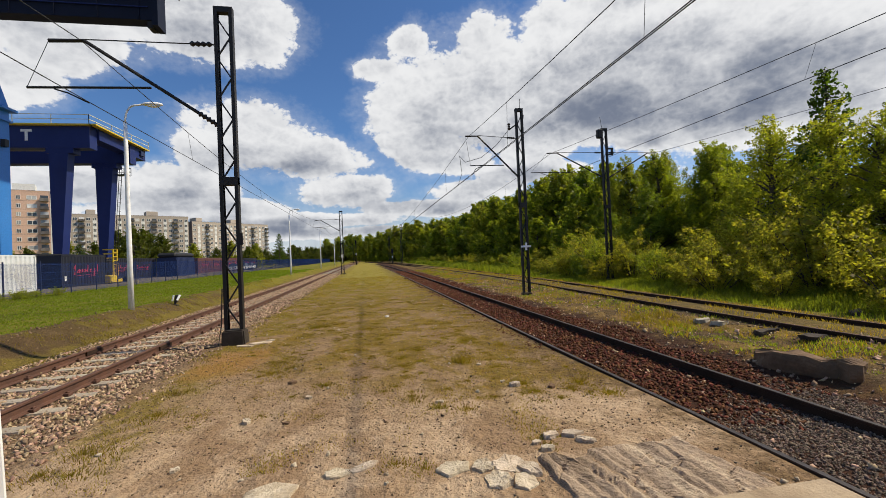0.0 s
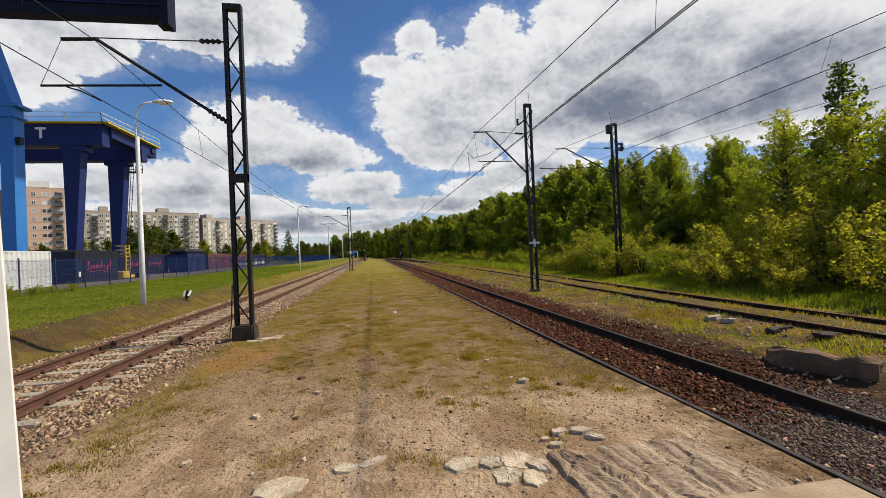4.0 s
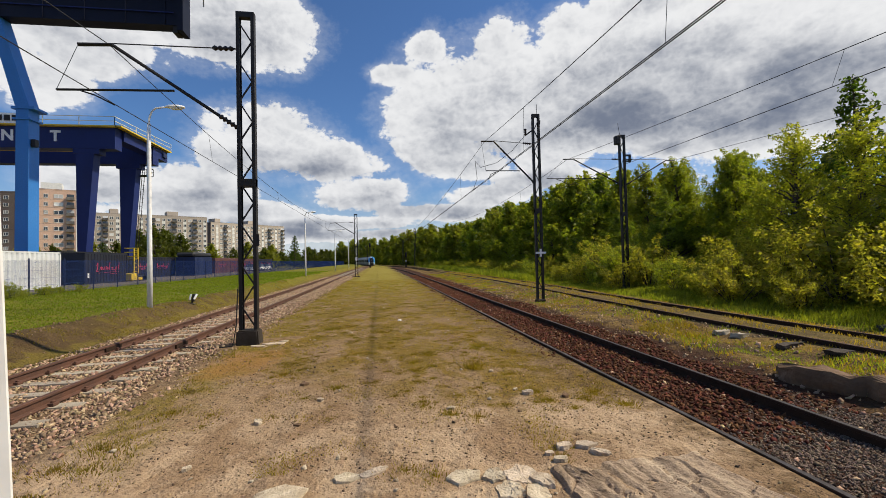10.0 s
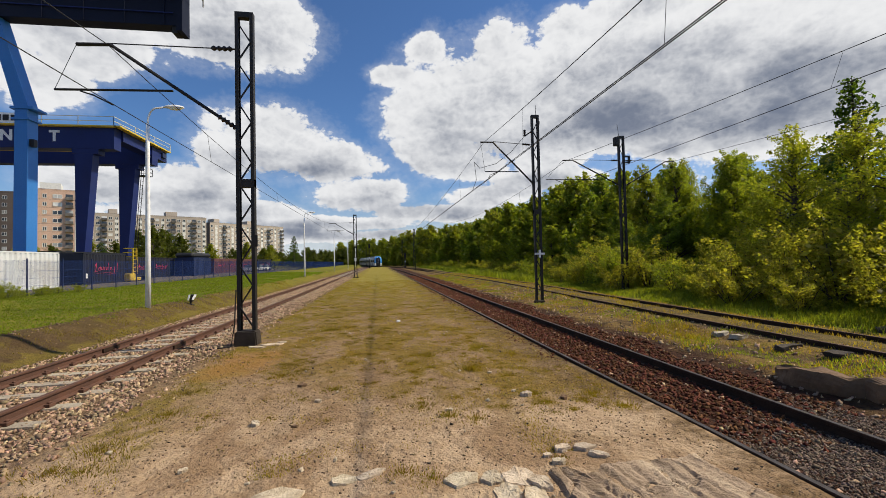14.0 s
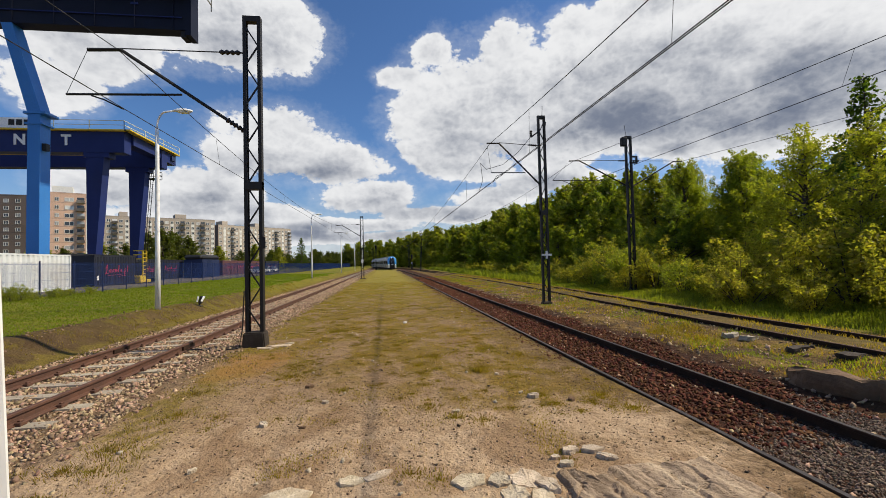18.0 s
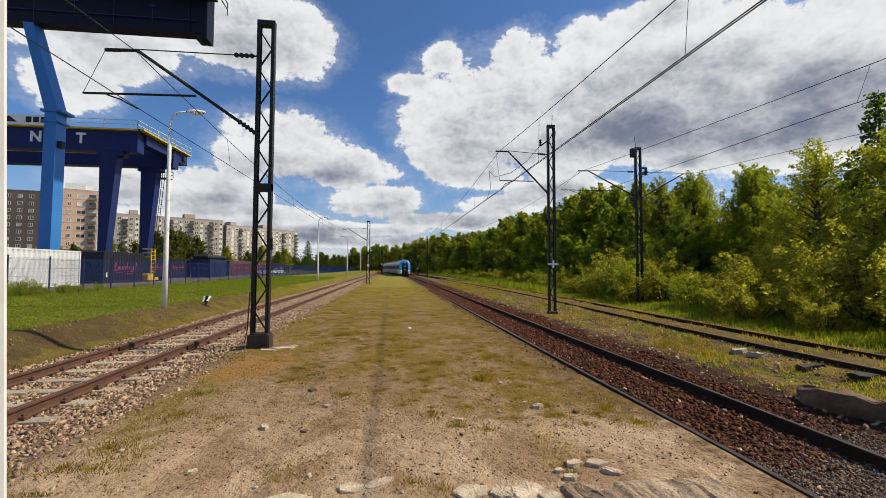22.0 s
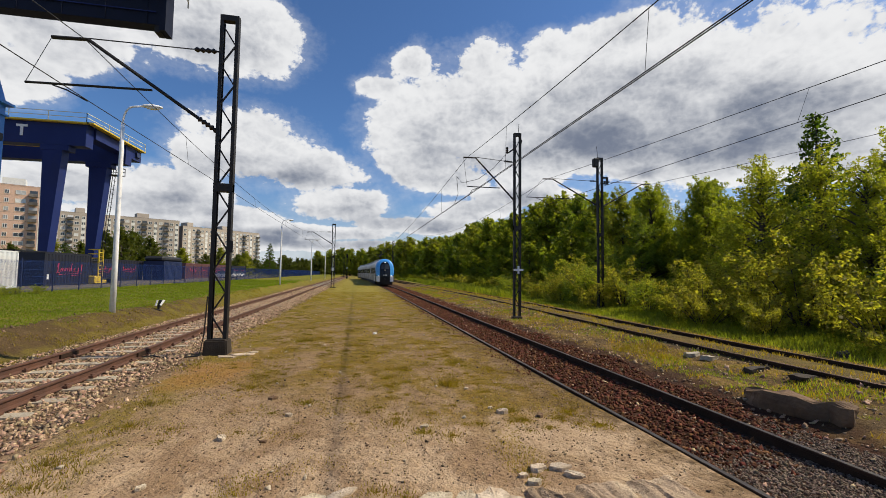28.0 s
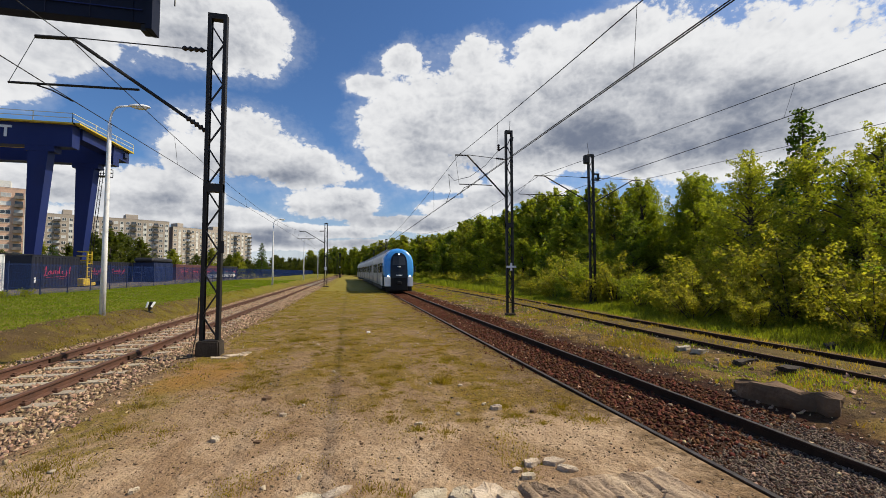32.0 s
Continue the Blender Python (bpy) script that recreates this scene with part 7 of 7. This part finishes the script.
for i, (sx, sy, d_, mt) in enumerate(((2.1, 5.98, 0.17, PALECON), (1.98, 6.2, 0.09, PALECON), (0.62, 14.2, 0.16, WHITEPAINT), (-1.55, 5.65, 0.14, PALECON), (-1.05, 5.5, 0.09, BLOCKCON), (-1.25, 7.2, 0.13, BLOCKCON), (2.6, 5.8, 0.14, BLOCKCON), (1.9, 7.3, 0.1, PALECON),
                                      (-0.9, 6.4, 0.12, PALECON), (0.9, 5.6, 0.1, PALECON), (-1.9, 4.5, 0.1, PALECON), (-3.05, 3.6, 0.16, PALECON))):
    shard("stone", pose(sx, sy, ground_z(sx, sy) + d_ * 0.1, 0, 0, 40 * i), d_, d_ * 0.6, d_ * 0.4, mt, 80 + i, "single loose stone on the sandy ground", "stone", "loose stones")
for i, (sx, sy, sl) in enumerate(((8.25, 9.3, 0.42), (8.3, 8.8, 0.36), (8.3, 7.6, 0.6), (8.4, 6.7, 0.5), (12.6, 9.0, 0.8))):
    rock("concrete_slab", pose(sx, sy, ground_z(sx, sy) + 0.02, 0, 0, 8 + 30 * (i == 4)), sl, 0.26, 0.10, CONCRETE if i < 2 else OLDWOOD, i + 0.5, "weathered slab lying beside the siding", "slab", 0.4, "slabs by the siding")


def broken_paving():
    """Cracked, rutted paving towards the rail, worn into uneven ridges."""
    a0, d0 = Vector((1.50, 4.0)), Vector((0.06, -1.0)).normalized()
    n0 = Vector((-d0.y, d0.x))
    nu, nv = 110, 80
    vs = []
    for i in range(nu + 1):
        for j in range(nv + 1):
            s_, w_ = 1.9 * i / nu, 2.05 * j / nv
            e_ = min((s_ - 0.12 - 0.1 * noise.noise((w_ * 3, 1, 1))) / 0.12, (1.9 - s_) / 0.5, w_ / 0.05, (2.05 - w_) / 0.6, 1.0)
            wv = w_ + 0.10 * noise.noise((s_ * 1.1, w_ * 1.2, 3))
            q = a0 + d0 * (s_ + 0.10 * noise.noise((w_ * 4, 0, 9))) + n0 * (w_ + 0.04 * noise.noise((s_ * 4, 0, 5)))
            rut = abs(noise.noise((wv * 4.6, s_ * 0.45, 0)))
            ridge = 0.085 * (min(rut, 0.3) - 0.17) + 0.026 * noise.noise((wv * 13.0, s_ * 1.1, 2)) + 0.012 * noise.noise((s_ * 11, w_ * 15, 7)) + 0.008 * noise.noise((s_ * 31, w_ * 33, 7))
            crack = -0.02 if abs(noise.noise((wv * 2.4, s_ * 1.7, 11))) < 0.02 else 0.0
            vs.append((q.x, q.y, ground_z(q.x, q.y) + e_ * (0.02 + ridge + crack) - 0.03 * (1 - e_)))
    k = nv + 1
    fs = [(i * k + j, (i + 1) * k + j, (i + 1) * k + j + 1, i * k + j + 1) for i in range(nu) for j in range(nv)]
    o = raw("broken_paving", vs, fs, PAVING)
    tagged(o, "cracked rutted paving worn into ridges", "paving", kind="structure")


def paving_material():
    m = bpy.data.materials.new("worn_rutted_paving")
    m.use_nodes = True
    g = Nodes(m.node_tree)
    b = g.n["Principled BSDF"]
    p = g.n.new("ShaderNodeNewGeometry").outputs["Position"]
    mp = g.n.new("ShaderNodeMapping")
    mp.inputs["Rotation"].default_value = (0, 0, radians(-4))
    g.l.new(p, mp.inputs[0])
    st = g.vec("MULTIPLY", mp.outputs[0], (2.4, 0.30, 1.0))
    n1, n2, n3 = g.noise(st, 2.2, 5, 0.6, 0.4), g.noise(p, 26, 5, 0.65), g.noise(p, 90, 3, 0.6)
    c = g.mix(g.step(n1, 0.36, 0.52), (0.26, 0.178, 0.108), (0.44, 0.315, 0.205))
    c = g.mix(g.step(n1, 0.53, 0.60, 0.0, 0.85), c, (0.58, 0.44, 0.29))
    c = g.mix(g.step(n2, 0.52, 0.70, 0.0, 0.65), c, (0.14, 0.09, 0.052))
    c = g.mix(g.step(n3, 0.62, 0.76, 0.0, 0.6), c, (0.55, 0.46, 0.34))
    g.put(b.inputs["Base Color"], c)
    b.inputs["Roughness"].default_value = 0.95
    n = g.n.new("ShaderNodeBump")
    n.inputs["Strength"].default_value, n.inputs["Distance"].default_value = 0.9, 0.03
    g.put(n.inputs["Height"], g.math("ADD", n2, g.math("MULTIPLY", n3, 0.6)))
    g.put(b.inputs["Normal"], n.outputs[0])
    return m


PAVING = paving_material()
broken_paving()
tagged(part("crossing_slab", boxes((2.35, 3.62, 0.6, 2.84, -0.1, 0.045), bevel=0.02), DIRTYSLAB), "flat concrete crossing slab by the rail", "slab")


# ---------------------------------------------------------------- sleepers and fastenings, last
sl = bmesh.new()
prism(sl, [(-1.25, -0.14, -0.2), (1.25, -0.14, -0.2), (1.25, 0.14, -0.2), (-1.25, 0.14, -0.2)], [(-1.22, -0.11, 0.0), (1.22, -0.11, 0.0), (1.22, 0.11, 0.0), (-1.22, 0.11, 0.0)])
sleeper_me = mesh_of("sleeper", *solid(sl), CONCRETE)
clip_me = mesh_of("rail_clip", *solid(boxes((-0.13, -0.05, -0.06, 0.06, -0.0, 0.05), (0.05, 0.13, -0.06, 0.06, 0.0, 0.05), (0.065, 0.105, -0.03, 0.03, 0.05, 0.075), (-0.105, -0.065, -0.03, 0.03, 0.05, 0.075), bevel=0.006)), RUST)
for i in range(190):
    y = 2.75 + 0.71 * i
    o = new("sleeper", sleeper_me)
    o.parent, o.location = near_track, (near_x(y) + 0.02 * noise.noise((i, 0, 0)), y, NEAR_Z - 0.17)
    o.rotation_euler = (0, 0, 0.02 * noise.noise((i * 3.1, 1, 0)))
    if i < 70:
        for s in (-0.753, 0.753):
            c_ = new("rail_clip", clip_me)
            c_.parent, c_.location = near_track, (near_x(y) + s, y, NEAR_Z - 0.168)
for s in (-0.753, 0.753):
    part("fishplate", boxes((-5.6 + s - 0.05, -5.6 + s - 0.012, 10.9, 11.5, NEAR_Z - 0.125, NEAR_Z - 0.04), (-5.6 + s + 0.012, -5.6 + s + 0.05, 10.9, 11.5, NEAR_Z - 0.125, NEAR_Z - 0.04)), DARKRAIL, near_track, "bolted black rail joint")
wood_me = mesh_of("sleeper", *solid(boxes((-1.3, 1.3, -0.13, 0.13, -0.16, 0.0), bevel=0.015)), OLDWOOD)
for i in range(70):
    y = 2.3 + 0.68 * i
    o = new("sleeper", wood_me)
    o.parent, o.location = side_track, (side_x(y) + 0.05 * noise.noise((i, 7, 0)), y, SIDE_Z - 0.165 - 0.03 * abs(noise.noise((i * 2.3, 2, 0))))
    o.rotation_euler = (0, 0, 0.04 * noise.noise((i * 3.1, 5, 0)))

motions()
